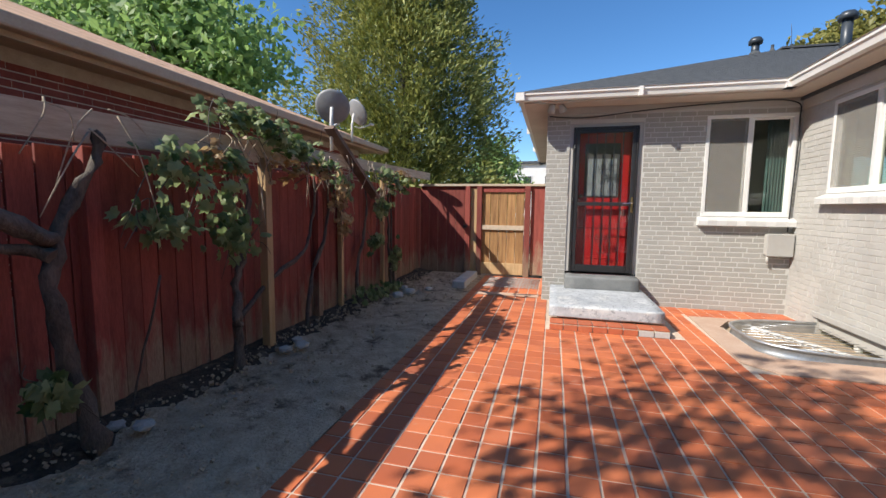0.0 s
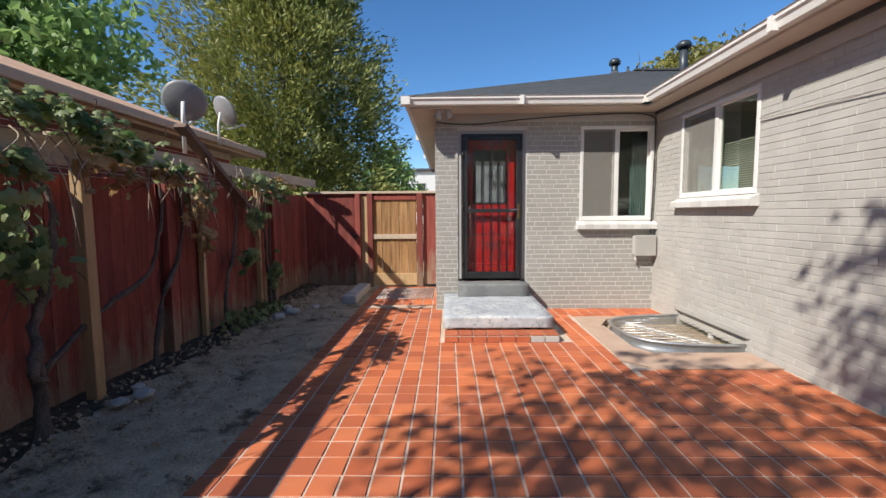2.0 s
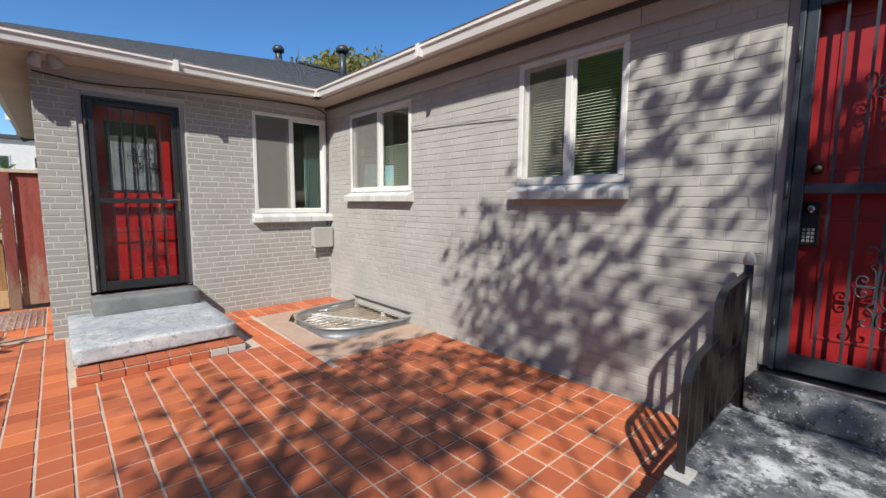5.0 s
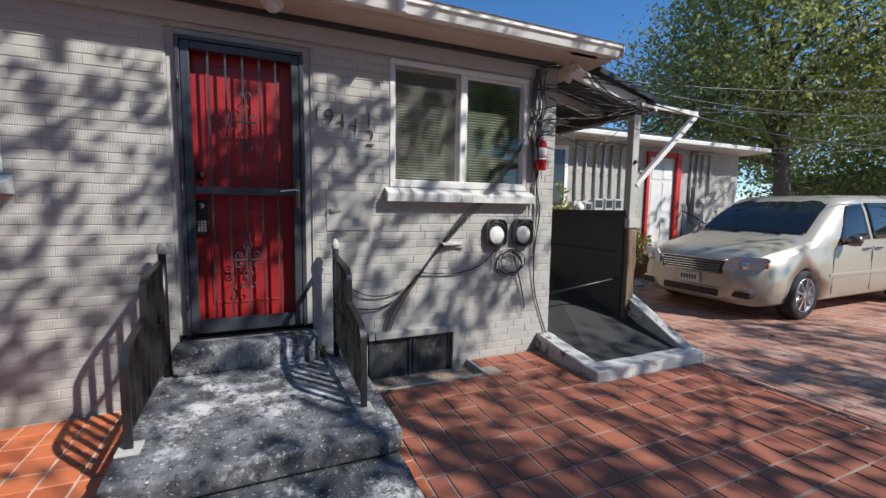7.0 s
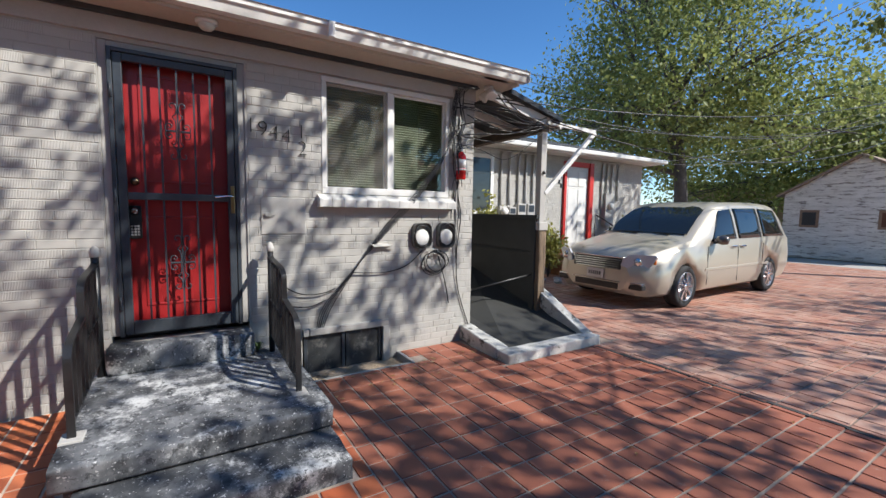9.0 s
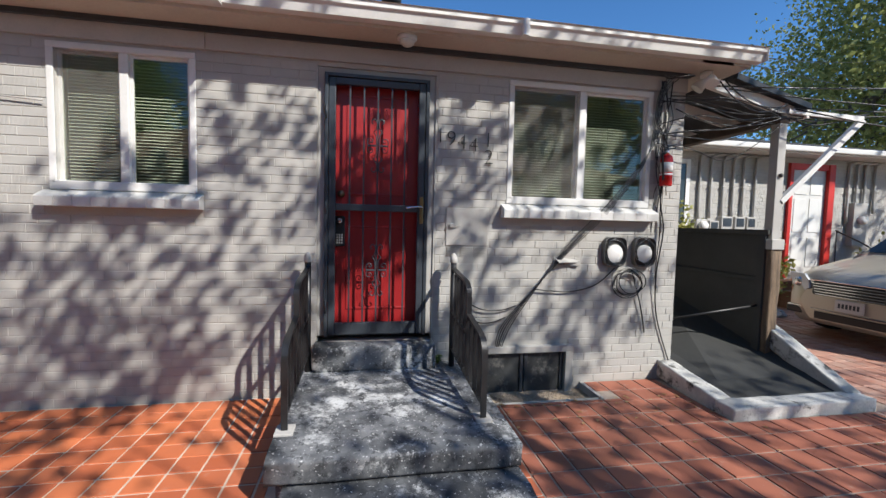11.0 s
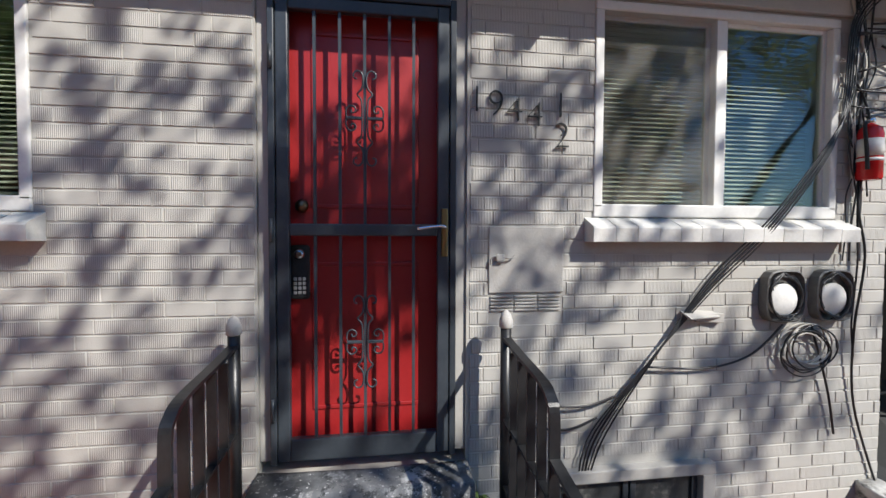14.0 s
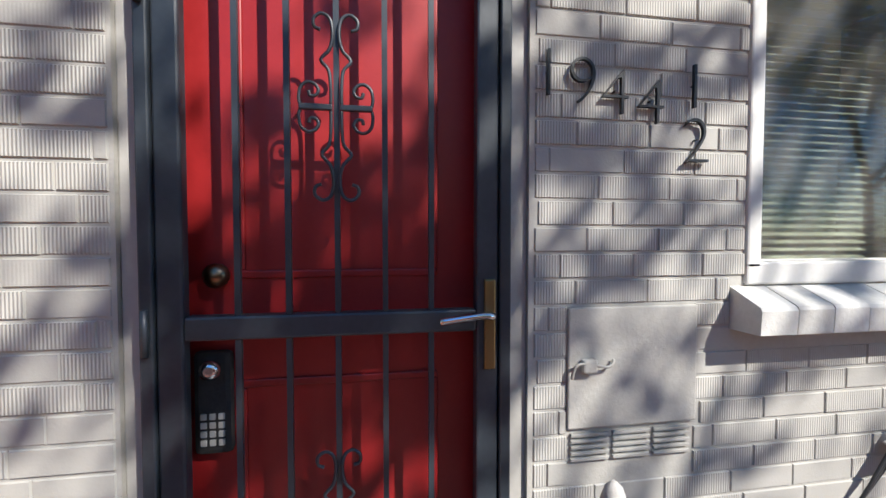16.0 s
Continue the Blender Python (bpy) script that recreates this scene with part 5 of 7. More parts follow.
shade = tree("overhead_tree", "tall leafy shade tree leaning over the yard", (-3.75, -4.6, -0.1), (-4.2, -4.4, 7.0), 0.12,
     [(-4.6, -1.8, 6.0, 1.6, 1.5, 1.1), (-4.1, -1.4, 5.8, 1.6, 1.3, 1.0), (-5.6, -5.8, 6.6, 2.0, 2.0, 1.4), (-3.2, -5.0, 6.4, 1.5, 1.6, 1.0), (-2.5, -1.2, 6.0, 1.6, 1.5, 1.1), (-2.6, -1.0, 6.0, 1.3, 1.3, 0.8)], 6300, 0.076, 8, L_ELM, limbs=4, shell=0.1, spread=0.21, clump=46)
rnd = random.Random(44)
spray = [(-2.75 + 0.68 * i + rnd.uniform(-.2, .2), -5.5 + 0.62 * j + rnd.uniform(-.2, .2), 6.2 + rnd.uniform(-.3, .3), 0.5, 0.5, 0.3) for i in range(4) for j in range(9)]
foliage("outer_crown", shade, spray + [(-1.45, -2.75, 6.2, 0.55, 0.62, 0.4)] * 13, 2250, 0.070, 46, L_ELM, shell=0.1, spread=0.15, clump=18)
for k in range(4):
    g = Vector(spray[9 * k + 3][:3])
    part("limb", limb_mesh([([(-4.0, -4.5, 5.0), Vector((-4.0, -4.5, 5.0)).lerp(g, 0.5) + Vector((0, 0, 0.3)), g], 0.035, 0.010)]), BARK, shade)
tree("yard_tree", "leafy tree standing behind the brick house", (-15, -5, -0.1), (-15, -5, 6.5), 0.3,
     [(-14.5, -6.5, 6.2, 3.0, 3.4, 2.6), (-14.5, -1.5, 6.0, 3.0, 3.2, 2.4), (-15, -11, 6.4, 3.0, 3.2, 2.6)], 9000, 0.22, 29, L_ELM, limbs=6, shell=0.3, spread=0.5)
tree("driveway_tree", "tall leafy shade tree with a low hanging crown", (-4.6, -11.2, -0.1), (-4.2, -10.6, 8.0), 0.12,
     [(0.2, -14.0, 8.2, 1.9, 1.6, 1.0), (0.0, -13.4, 7.6, 1.6, 1.4, 0.9), (-5.2, -9.4, 7.0, 2.5, 2.5, 1.7), (-7.2, -15.0, 7.2, 2.8, 2.8, 2.0)] + [(0.9, -10.4, 5.1, 0.9, 0.8, 0.4)] * 26, 7000, 0.09, 9, L_ELM, limbs=4, shell=0.1, spread=0.30, clump=46)
tree("maple_tree", "broad bright green tree beyond the brick house", (-19, 18, -0.1), (-19, 18, 8.5), 0.4,
     [(-17.4, 17, 7.6, 4.6, 3.6, 3.6), (-21.5, 18, 8.8, 4.8, 3.6, 4.2), (-27, 18, 9.6, 5, 3.6, 4.4), (-19.5, 18, 10.8, 4, 3.4, 2.4)], 22000, 0.24, 12, L_MAPLE, limbs=9, shell=0.4, spread=0.6)
tree("garden_tree", "slim green tree beyond the gate", (-6.0, 42, -0.1), (-6, 42, 5), 0.2, [(-6.0, 42, 5.6, 2.2, 2, 2.4), (-7.2, 42, 3.8, 2.4, 2, 2.0), (-4.6, 42, 3.2, 2, 2, 1.6)], 4500, 0.26, 14, L_MAPLE, limbs=5, shell=0.2, spread=0.5)
tree("rear_tree", "yellowing tree top beyond the shingle roof", (12.6, 25, -0.1), (12.6, 25, 8), 0.25, [(12.6, 25, 9.0, 1.9, 1.8, 1.5), (14.8, 26, 9.6, 2.4, 2, 1.8)], 3600, 0.2, 15, leafy("turning_leaves", (0.14, 0.14, 0.03), (0.25, 0.22, 0.05), (0.18, 0.18, 0.04)), limbs=5, shell=0.2, spread=0.4)


def conifer(name, label, x, y, h, rad, z0, count, size, seed, leaf):
    t = root(name, label, "tree")
    rng = np.random.default_rng(seed)
    part("trunk", tube(bmesh.new(), [(x, y, -0.1), (x, y, h * 0.5), (x, y, h)], 0.3, 10, 0.03), BARK, t)
    nb_ = count // 40
    zz = z0 + (h - z0) * rng.random(nb_) ** 1.25
    prof = lambda z: rad * np.clip(1.0 - ((z - z0) / (h - z0)) ** 1.5, 0.03, 1) * (0.82 + 0.18 * np.sin(z * 2.7) * np.cos(z * 1.3))
    ang = rng.random(nb_) * 2 * np.pi
    lump = 0.84 + 0.20 * np.sin(ang * 5 + zz * 1.9) + 0.16 * np.sin(ang * 11 + zz * 4.0)
    reach = prof(zz) * lump * np.where(rng.random(nb_) < 0.3, 0.25 + 0.45 * rng.random(nb_), 0.72 + 0.30 * rng.random(nb_) ** 0.5)
    bx, by = x + reach * np.cos(ang), y + reach * np.sin(ang)
    mid = np.stack([bx, by, zz], 1)
    base = np.repeat(mid, 40, 0)
    a0 = np.repeat(ang, 40)
    n = len(base)
    p = base + rng.normal(size=(n, 3)) * np.array([0.20, 0.20, 0.24])
    a = np.stack([np.cos(a0), np.sin(a0), np.full(n, 0.55)], 1) + rng.normal(size=(n, 3)) * 0.55
    a /= np.linalg.norm(a, axis=1)[:, None]
    b = np.cross(a, rng.normal(size=(n, 3)))
    b /= np.linalg.norm(b, axis=1)[:, None]
    nn = np.cross(a, b)
    s = size * (0.5 + rng.random(n))[:, None]
    v = np.stack([p - a * s, p + b * s * 0.32 + nn * s * 0.1, p + a * s, p - b * s * 0.32 + nn * s * 0.1], 1).reshape(-1, 3)
    i = np.arange(n) * 4
    f = np.concatenate([np.stack([i, i + 1, i + 2], 1), np.stack([i, i + 2, i + 3], 1)])
    me = bpy.data.meshes.new("crown")
    me.from_pydata(v.tolist(), [], f.tolist())
    me.materials.append(leaf)
    o = new("crown", me)
    o.parent = t


conifer("cedar_tree", "dense olive green cedar behind the fence", -5.5, 14.6, 17.5, 4.5, 0.6, 170000, 0.085, 17, L_CEDAR)
conifer("spruce_tree", "dark spruce beside the plank fence", -0.6, -30, 6.5, 2.4, 0.5, 9000, 0.2, 18, L_SPRUCE)
conifer("spruce_tree", "dark spruce beyond the old garage", 7.0, -31, 8.5, 2.8, 0.5, 9000, 0.2, 19, L_SPRUCE)


# ---- vines on the fence ----
def grape_leaf_cloud(name, parent, centres, count, seed, material, size=0.11):
    """Lobed leaves hanging with their faces outwards."""
    rnd = random.Random(seed)
    verts, faces = [], []
    lobe = [(0, -0.35), (0.28, -0.5), (0.5, -0.1), (0.34, 0.06), (0.42, 0.38), (0.14, 0.30), (0, 0.62), (-0.14, 0.30), (-0.42, 0.38), (-0.34, 0.06), (-0.5, -0.1), (-0.28, -0.5)]
    for k in range(count):
        c = rnd.choice(centres)
        p = Vector((c[0] + rnd.gauss(0, 0.5) * c[3], c[1] + rnd.gauss(0, 0.5) * c[4], c[2] + rnd.gauss(0, 0.5) * c[5]))
        s = size * rnd.uniform(0.55, 1.25)
        m = Matrix.Translation(p) @ Euler((rnd.gauss(0, 0.6), rnd.gauss(0.2, 0.5) + (1.2 if c[2] < 1.7 else 0.1), rnd.gauss(0, 0.7))).to_matrix().to_4x4() @ pose(0, 0, 0, 0, 0, rnd.uniform(-40, 40) - 90)
        i = len(verts)
        verts.append(tuple(m @ Vector((0, 0, 0.10 * s))))
        for u, v in lobe:
            verts.append(tuple(m @ Vector((u * s, v * s, -0.12 * s * (u * u + v * v) * 3))))
        for q in range(12):
            faces.append((i, i + 1 + q, i + 1 + (q + 1) % 12))
    me = bpy.data.meshes.new(name)
    me.from_pydata(verts, [], faces)
    me.materials.append(material)
    ob = new(name, me)
    ob.parent = parent
    return ob


CANE = worn("pale_dry_cane", (0.26, 0.20, 0.14), (0.46, 0.38, 0.29), 12.0, 70.0, 0.9, 0.4, 0.004)
VINEBARK = worn("shaggy_vine_bark", (0.045, 0.036, 0.03), (0.15, 0.122, 0.10), 14.0, 70.0, 0.95, 0.9, 0.012, stretch=(1, 1, 0.4))


def gnarled(bm, r):
    """Knots and ridges on a stem."""
    for k in bm.verts:
        n = noise.noise_vector(k.co * 9.0) * r * 0.75 + noise.noise_vector(k.co * 34.0) * r * 0.45
        k.co += n
    return bm


def vine(label, stems, leaf_groups, dry, seed, twigs=14):
    v = root("grape_vine", label, "vine", group="vines on the fence")
    rnd = random.Random(seed)
    for pts, r0, r1 in stems:
        q = [Vector(p) + Vector((rnd.uniform(-.01, .01), rnd.uniform(-.02, .02), 0)) for p in pts]
        part("stem", gnarled(limb_mesh([(q, r0, r1)]), r0), VINEBARK, v)
    for k in range(twigs):
        c = rnd.choice(leaf_groups + dry)
        a = Vector((c[0] - 0.05, c[1] + rnd.gauss(0, 0.5) * c[4], c[2] + rnd.gauss(0, 0.6) * c[5]))
        b = a + Vector((rnd.uniform(0, 0.18), rnd.uniform(-0.3, 0.3), rnd.uniform(-0.45, 0.2)))
        part("tendril", tube(bmesh.new(), curve([a, a.lerp(b, 0.5) + Vector((0.03, rnd.uniform(-.06, .06), rnd.uniform(-.05, .08))), b], 4), 0.005, 5, 0.002), VINEBARK, v)
    lo, hi = min(c[1] for c in leaf_groups + dry) - 0.3, max(c[1] for c in leaf_groups + dry) + 0.3
    for k in range(twigs // 2):
        y = rnd.uniform(lo, hi)
        a = Vector((-2.80 + rnd.uniform(-0.04, 0.06), y, 1.74 + 0.03 * y + rnd.uniform(-0.05, 0.12)))
        b = a + Vector((rnd.uniform(-0.05, 0.1), rnd.uniform(-0.35, 0.35), -rnd.uniform(0.15, 0.7)))
        part("cane", tube(bmesh.new(), curve([a, a.lerp(b, 0.4) + Vector((rnd.uniform(0, .06), rnd.uniform(-.08, .08), 0.03)), b], 4), 0.006, 5, 0.003), CANE, v)
    if leaf_groups:
        tagged(grape_leaf_cloud("leaves", v, leaf_groups, 46 * len(leaf_groups), seed, L_VINE, 0.10), "broad dark green grape leaves", kind="stuff")
    if dry:
        tagged(grape_leaf_cloud("dry_leaves", v, dry, 44 * len(dry), seed + 1, L_DRY, 0.08), "withered tan leaves", kind="stuff")


vine("thick twisted grape vine with broad green leaves",
     [([(-2.62, 1.73, 0.02), (-2.74, 1.67, 0.5), (-2.72, 1.63, 0.95), (-2.80, 1.71, 1.22), (-2.82, 1.92, 1.62), (-2.86, 1.97, 1.78)], 0.055, 0.022),
      ([(-2.76, 1.65, 1.18), (-2.74, 1.37, 1.32), (-2.72, 0.97, 1.45), (-2.75, 0.47, 1.5)], 0.045, 0.03),
      ([(-2.72, 1.63, 1.1), (-2.80, 1.53, 1.14), (-2.74, 1.17, 1.22), (-2.72, 0.77, 1.2)], 0.035, 0.02),
      ([(-2.80, 2.27, 0.9), (-2.86, 2.17, 0.3), (-2.88, 2.07, 0.05)], 0.008, 0.006)],
     [(-2.72, 2.35, 1.62, .12, .25, .14), (-2.66, 2.65, 1.40, .14, .25, .22), (-2.62, 2.80, 1.12, .12, .16, .2), (-2.70, 2.2, 1.25, .12, .22, .14), (-2.75, 2.9, 1.72, .12, .2, .1), (-2.68, 1.55, 0.42, .08, .1, .08)],
     [(-2.74, 2.75, 1.72, .1, .3, .08)], 31, 22)
vine("gnarled grape vine with a knotted foot",
     [([(-2.72, 2.88, 0.02), (-2.78, 2.94, 0.35), (-2.70, 2.84, 0.55), (-2.80, 2.98, 0.72), (-2.82, 3.11, 1.05), (-2.84, 3.16, 1.5), (-2.88, 3.06, 1.8)], 0.042, 0.02),
      ([(-2.72, 2.88, 0.60), (-2.66, 2.82, 0.45), (-2.74, 2.96, 0.38)], 0.03, 0.02)],
     [(-2.80, 2.95, 2.06, .14, .2, .09), (-2.80, 3.15, 2.10, .14, .3, .12), (-2.76, 3.4, 2.05, .14, .3, .12), (-2.74, 3.6, 1.98, .14, .3, .12), (-2.74, 3.85, 1.92, .12, .2, .10)], [(-2.72, 3.6, 1.72, .1, .25, .14)], 33, 26)
vine("thin grape vine with withered leaves",
     [([(-2.86, 4.05, 0.02), (-2.92, 4.25, 0.55), (-2.90, 4.5, 0.95), (-2.90, 4.62, 1.4), (-2.92, 4.6, 1.8)], 0.026, 0.012),
      ([(-2.84, 3.05, 0.40), (-2.88, 3.5, 0.66), (-2.86, 3.95, 0.84), (-2.9, 4.2, 1.0), (-2.9, 4.32, 1.35), (-2.88, 4.3, 1.75)], 0.024, 0.012)],
     [(-2.82, 4.4, 1.82, .12, .3, .08), (-2.86, 4.9, 1.6, .1, .2, .14)], [(-2.78, 4.7, 1.45, .08, .14, .16), (-2.8, 4.85, 1.15, .08, .14, .14), (-2.8, 4.3, 1.75, .08, .3, .08)], 35, 24)
vine("tangled grape vine with sparse green leaves",
     [([(-2.82, 5.30, 0.02), (-2.90, 5.35, 0.45), (-2.92, 5.6, 0.9), (-2.92, 5.75, 1.35), (-2.94, 5.7, 1.9)], 0.03, 0.012),
      ([(-2.78, 6.35, 0.02), (-2.84, 6.45, 0.5), (-2.86, 6.40, 1.1), (-2.9, 6.5, 1.85)], 0.03, 0.012),
      ([(-2.80, 6.55, 0.05), (-2.86, 6.60, 0.7), (-2.86, 6.55, 1.3), (-2.92, 6.6, 1.9)], 0.02, 0.01)],
     [(-2.76, 6.1, 1.85, .12, .3, .12), (-2.76, 6.6, 1.75, .14, .25, .18), (-2.80, 6.0, 1.35, .1, .15, .2), (-2.76, 5.7, 0.85, .1, .15, .12), (-2.70, 6.3, 0.55, .1, .12, .2)], [(-2.8, 6.8, 1.9, .1, .3, .08)], 37, 34)
ivy = root("ground_ivy", "low green creeper at the foot of the fence", "plant")
tagged(grape_leaf_cloud("leaves", ivy, [(-2.72, 5.35, 0.16, .14, .3, .1), (-2.70, 5.75, 0.14, .14, .25, .1), (-2.68, 6.15, 0.12, .12, .2, .08)], 110, 41, L_VINE, 0.08), kind="stuff")

# ---- fixtures on the painted walls ----
mbox = root("meter_box", "grey painted meter box on the end wall", "box")
part("body", B((2.43, FY - 0.10, 0.79), (2.72, FY, 1.07), 0.02), PAINT, mbox)
part("cover", B((2.42, FY - 0.125, 0.78), (2.73, FY - 0.10, 1.08), 0.012), PAINT, mbox)
part("conduit", tube(bmesh.new(), [(2.47, FY - 0.05, 0.79), (2.47, FY - 0.05, 0.68)], 0.018, 8), PAINT, mbox)
cable = lambda nm, pts, r, label, m_: tagged(link_mesh(nm, tube(bmesh.new(), curve(pts), r, 6), m_), label, "cable")
cable("eave_cable", [(-0.4, FY - 0.04, 2.70), (0.1, FY - 0.05, 2.66), (0.9, FY - 0.05, 2.73), (1.8, FY - 0.05, 2.78), (2.6, FY - 0.04, 2.77), (2.70, FY - 0.04, 2.5), (2.69, FY - 0.03, 1.6), (2.68, FY - 0.03, 1.1)], 0.008, "thin dark cable along the eave", IRON)
cable("wall_cable", [(WX - 0.03, 4.55, 2.28), (WX - 0.03, 3.8, 2.25), (WX - 0.03, 3.06, 2.21)], 0.005, "thin grey cable between the windows", TRIM_GREY)
lamp = root("porch_light", "small round white soffit light above the door", "light fixture", pose(2.54, 0.55, 2.815))
part("base", lathe(bmesh.new(), [(0.075, 0), (0.075, -0.02), (0.06, -0.03)][::-1], 20), WHITE, lamp)
part("globe", lathe(bmesh.new(), [(0.004, -0.075), (0.035, -0.065), (0.055, -0.045), (0.058, -0.025)], 20), FROST, lamp)
flood = root("flood_light", "white twin flood light at the eave corner", "light fixture", pose(2.62, -2.12, 2.80))
part("base", lathe(bmesh.new(), [(0.05, -0.03), (0.05, 0.01)], 14), WHITE, flood)
part("head", lathe(bmesh.new(), [(0.02, 0), (0.045, -0.06), (0.055, -0.12)], 14, pose(-0.03, -0.02, -0.02, 20, 30)), WHITE, flood)
part("head", lathe(bmesh.new(), [(0.02, 0), (0.045, -0.06), (0.055, -0.12)], 14, pose(0.05, -0.05, -0.02, 35, -20)), WHITE, flood)
sec = root("security_light", "small dark lamp under the eave corner", "light fixture", pose(-0.35, 6.30, 2.80))
part("head", lathe(bmesh.new(), [(0.03, 0.02), (0.05, -0.05), (0.06, -0.10)], 12, pose(0, 0, 0, 25, 20)), TRIM_GREY, sec)
part("head", lathe(bmesh.new(), [(0.03, 0.02), (0.05, -0.05), (0.06, -0.10)], 12, pose(0.1, 0, 0, 25, -30)), TRIM_GREY, sec)

REDX = mat("extinguisher_red", (0.50, 0.012, 0.012), 0.25)
ext = root("fire_extinguisher", "red fire extinguisher hanging on the brick corner", "extinguisher", pose(2.68, -1.82, 1.80))
part("cylinder", lathe(bmesh.new(), [(0.045, 0.0), (0.052, 0.01), (0.052, 0.235), (0.045, 0.265), (0.022, 0.285)], 24), REDX, ext)
part("label_band", lathe(bmesh.new(), [(0.0528, 0.12), (0.0528, 0.21)], 24), worn("printed_label", (0.62, 0.60, 0.56), (0.74, 0.72, 0.68), 40.0, 90.0, 0.5), ext, "white printed label with plain bars")
part("label_stripe", lathe(bmesh.new(), [(0.0532, 0.095), (0.0532, 0.112)], 24), WHITE, ext)
part("valve", lathe(bmesh.new(), [(0.02, 0.285), (0.02, 0.31), (0.012, 0.325)], 14), CHROME, ext)
part("handle", bar(bmesh.new(), (0, 0.02, 0.325), (0, -0.08, 0.345), 0.018, 0.012), IRON, ext)
part("lever", bar(bmesh.new(), (0, 0.02, 0.345), (0, -0.085, 0.375), 0.018, 0.008), IRON, ext)
part("hose", tube(bmesh.new(), curve([(0, 0.02, 0.30), (-0.02, 0.06, 0.27), (-0.03, 0.058, 0.15), (-0.03, 0.05, 0.05)]), 0.009, 8), BLACKRUB, ext)
part("bracket", B((0.045, -0.012, 0.03), (0.072, 0.012, 0.30), 0.003), IRON, ext)
plank2 = root("corner_board", "weathered white board strip on the corner", "board")
part("board", B((WX - 0.022, -1.86, 2.14), (WX, -1.76, 2.60), 0.004), CHIP, plank2)


def open_meter(y, label, extra):
    o = root("utility_box", label, "utility box", pose(WX - 0.004, y, 1.20), group="open utility boxes")
    bm = bmesh.new()
    n = 28
    ring = []
    for rr, xx in ((1.0, 0.0), (1.0, -0.050), (0.95, -0.055), (0.92, -0.040), (0.90, -0.012)):
        row = []
        for k in range(n):
            a = 2 * math.pi * k / n
            c, s = math.cos(a), math.sin(a)
            q = (abs(c) ** 4 + abs(s) ** 4) ** -0.25
            row.append(bm.verts.new((xx, 0.112 * rr * c * q, 0.135 * rr * s * q)))
        ring.append(row)
    for a, b in zip(ring, ring[1:]):
        for k in range(n):
            f = bm.faces.new((a[k], a[(k + 1) % n], b[(k + 1) % n], b[k]))
    bm.faces.new(ring[-1])
    part("housing", bm, worn("grey_plastic_box", (0.10, 0.10, 0.095), (0.18, 0.175, 0.16), 4, 60, 0.6), o)
    part("disc", lathe(bmesh.new(), [(0.082, 0), (0.085, 0.015), (0.076, 0.022), (0.01, 0.024)], 28, pose(-0.02, 0, -0.02, 0, -90)), SILL, o, "round pale inner plate")
    rnd = random.Random(extra)
    for k in range(7):
        a0 = rnd.uniform(0, 6.28)
        pts = [(-0.045 - 0.01 * rnd.random(), 0.095 * math.cos(a0 + j * 0.5) * rnd.uniform(0.85, 1.1), 0.115 * math.sin(a0 + j * 0.5) * rnd.uniform(0.85, 1.1)) for j in range(8)]
        part("wire", tube(bmesh.new(), curve(pts, 4), 0.0045, 5), IRON, o)


open_meter(-1.37, "open grey utility box with a loose black wire", 3)
open_meter(-1.665, "open grey utility box with coiled black wires", 4)
PALEW = mat("pale_wire_sheath", (0.45, 0.43, 0.38), 0.6)
rnd = random.Random(51)
for k in range(7):
    a0, cy, cz, rr = rnd.uniform(0, 6), -1.52 + rnd.uniform(-.03, .03), 0.93 + rnd.uniform(-.03, .03), rnd.uniform(0.09, 0.15)
    pts = [(WX - 0.03 - 0.004 * k, cy + rr * math.cos(a0 + j * 0.55) * rnd.uniform(.93, 1.07), cz + 0.8 * rr * math.sin(a0 + j * 0.55) * rnd.uniform(.93, 1.07)) for j in range(15)]
    cable("wire_coil", pts, 0.0042, "loose coil of thin telephone wire", PALEW if k % 2 else IRON)["group"] = "loose wire coils"
for k in range(5):
    o = 0.014 * k
    cable("wall_cable", [(WX - 0.03, -0.27 - o, 0.33), (WX - 0.035, -0.33 - o * 1.5, 0.55), (WX - 0.04, -0.62 - o, 0.88 + o), (WX - 0.04, -0.95, 1.22 + o * 1.4), (WX - 0.10, -1.25 + o * 0.4, 1.55 + o), (WX - 0.11, -1.55, 1.95 + o), (WX - 0.05, -1.68 - o, 2.25), (WX - 0.045, -1.72 - o, 2.60), (WX - 0.08, -1.78 - o * 2, 2.76)], 0.0032 + 0.001 * (k % 3), "black cable slung diagonally across the brick wall", IRON)["group"] = "cables across the wall"
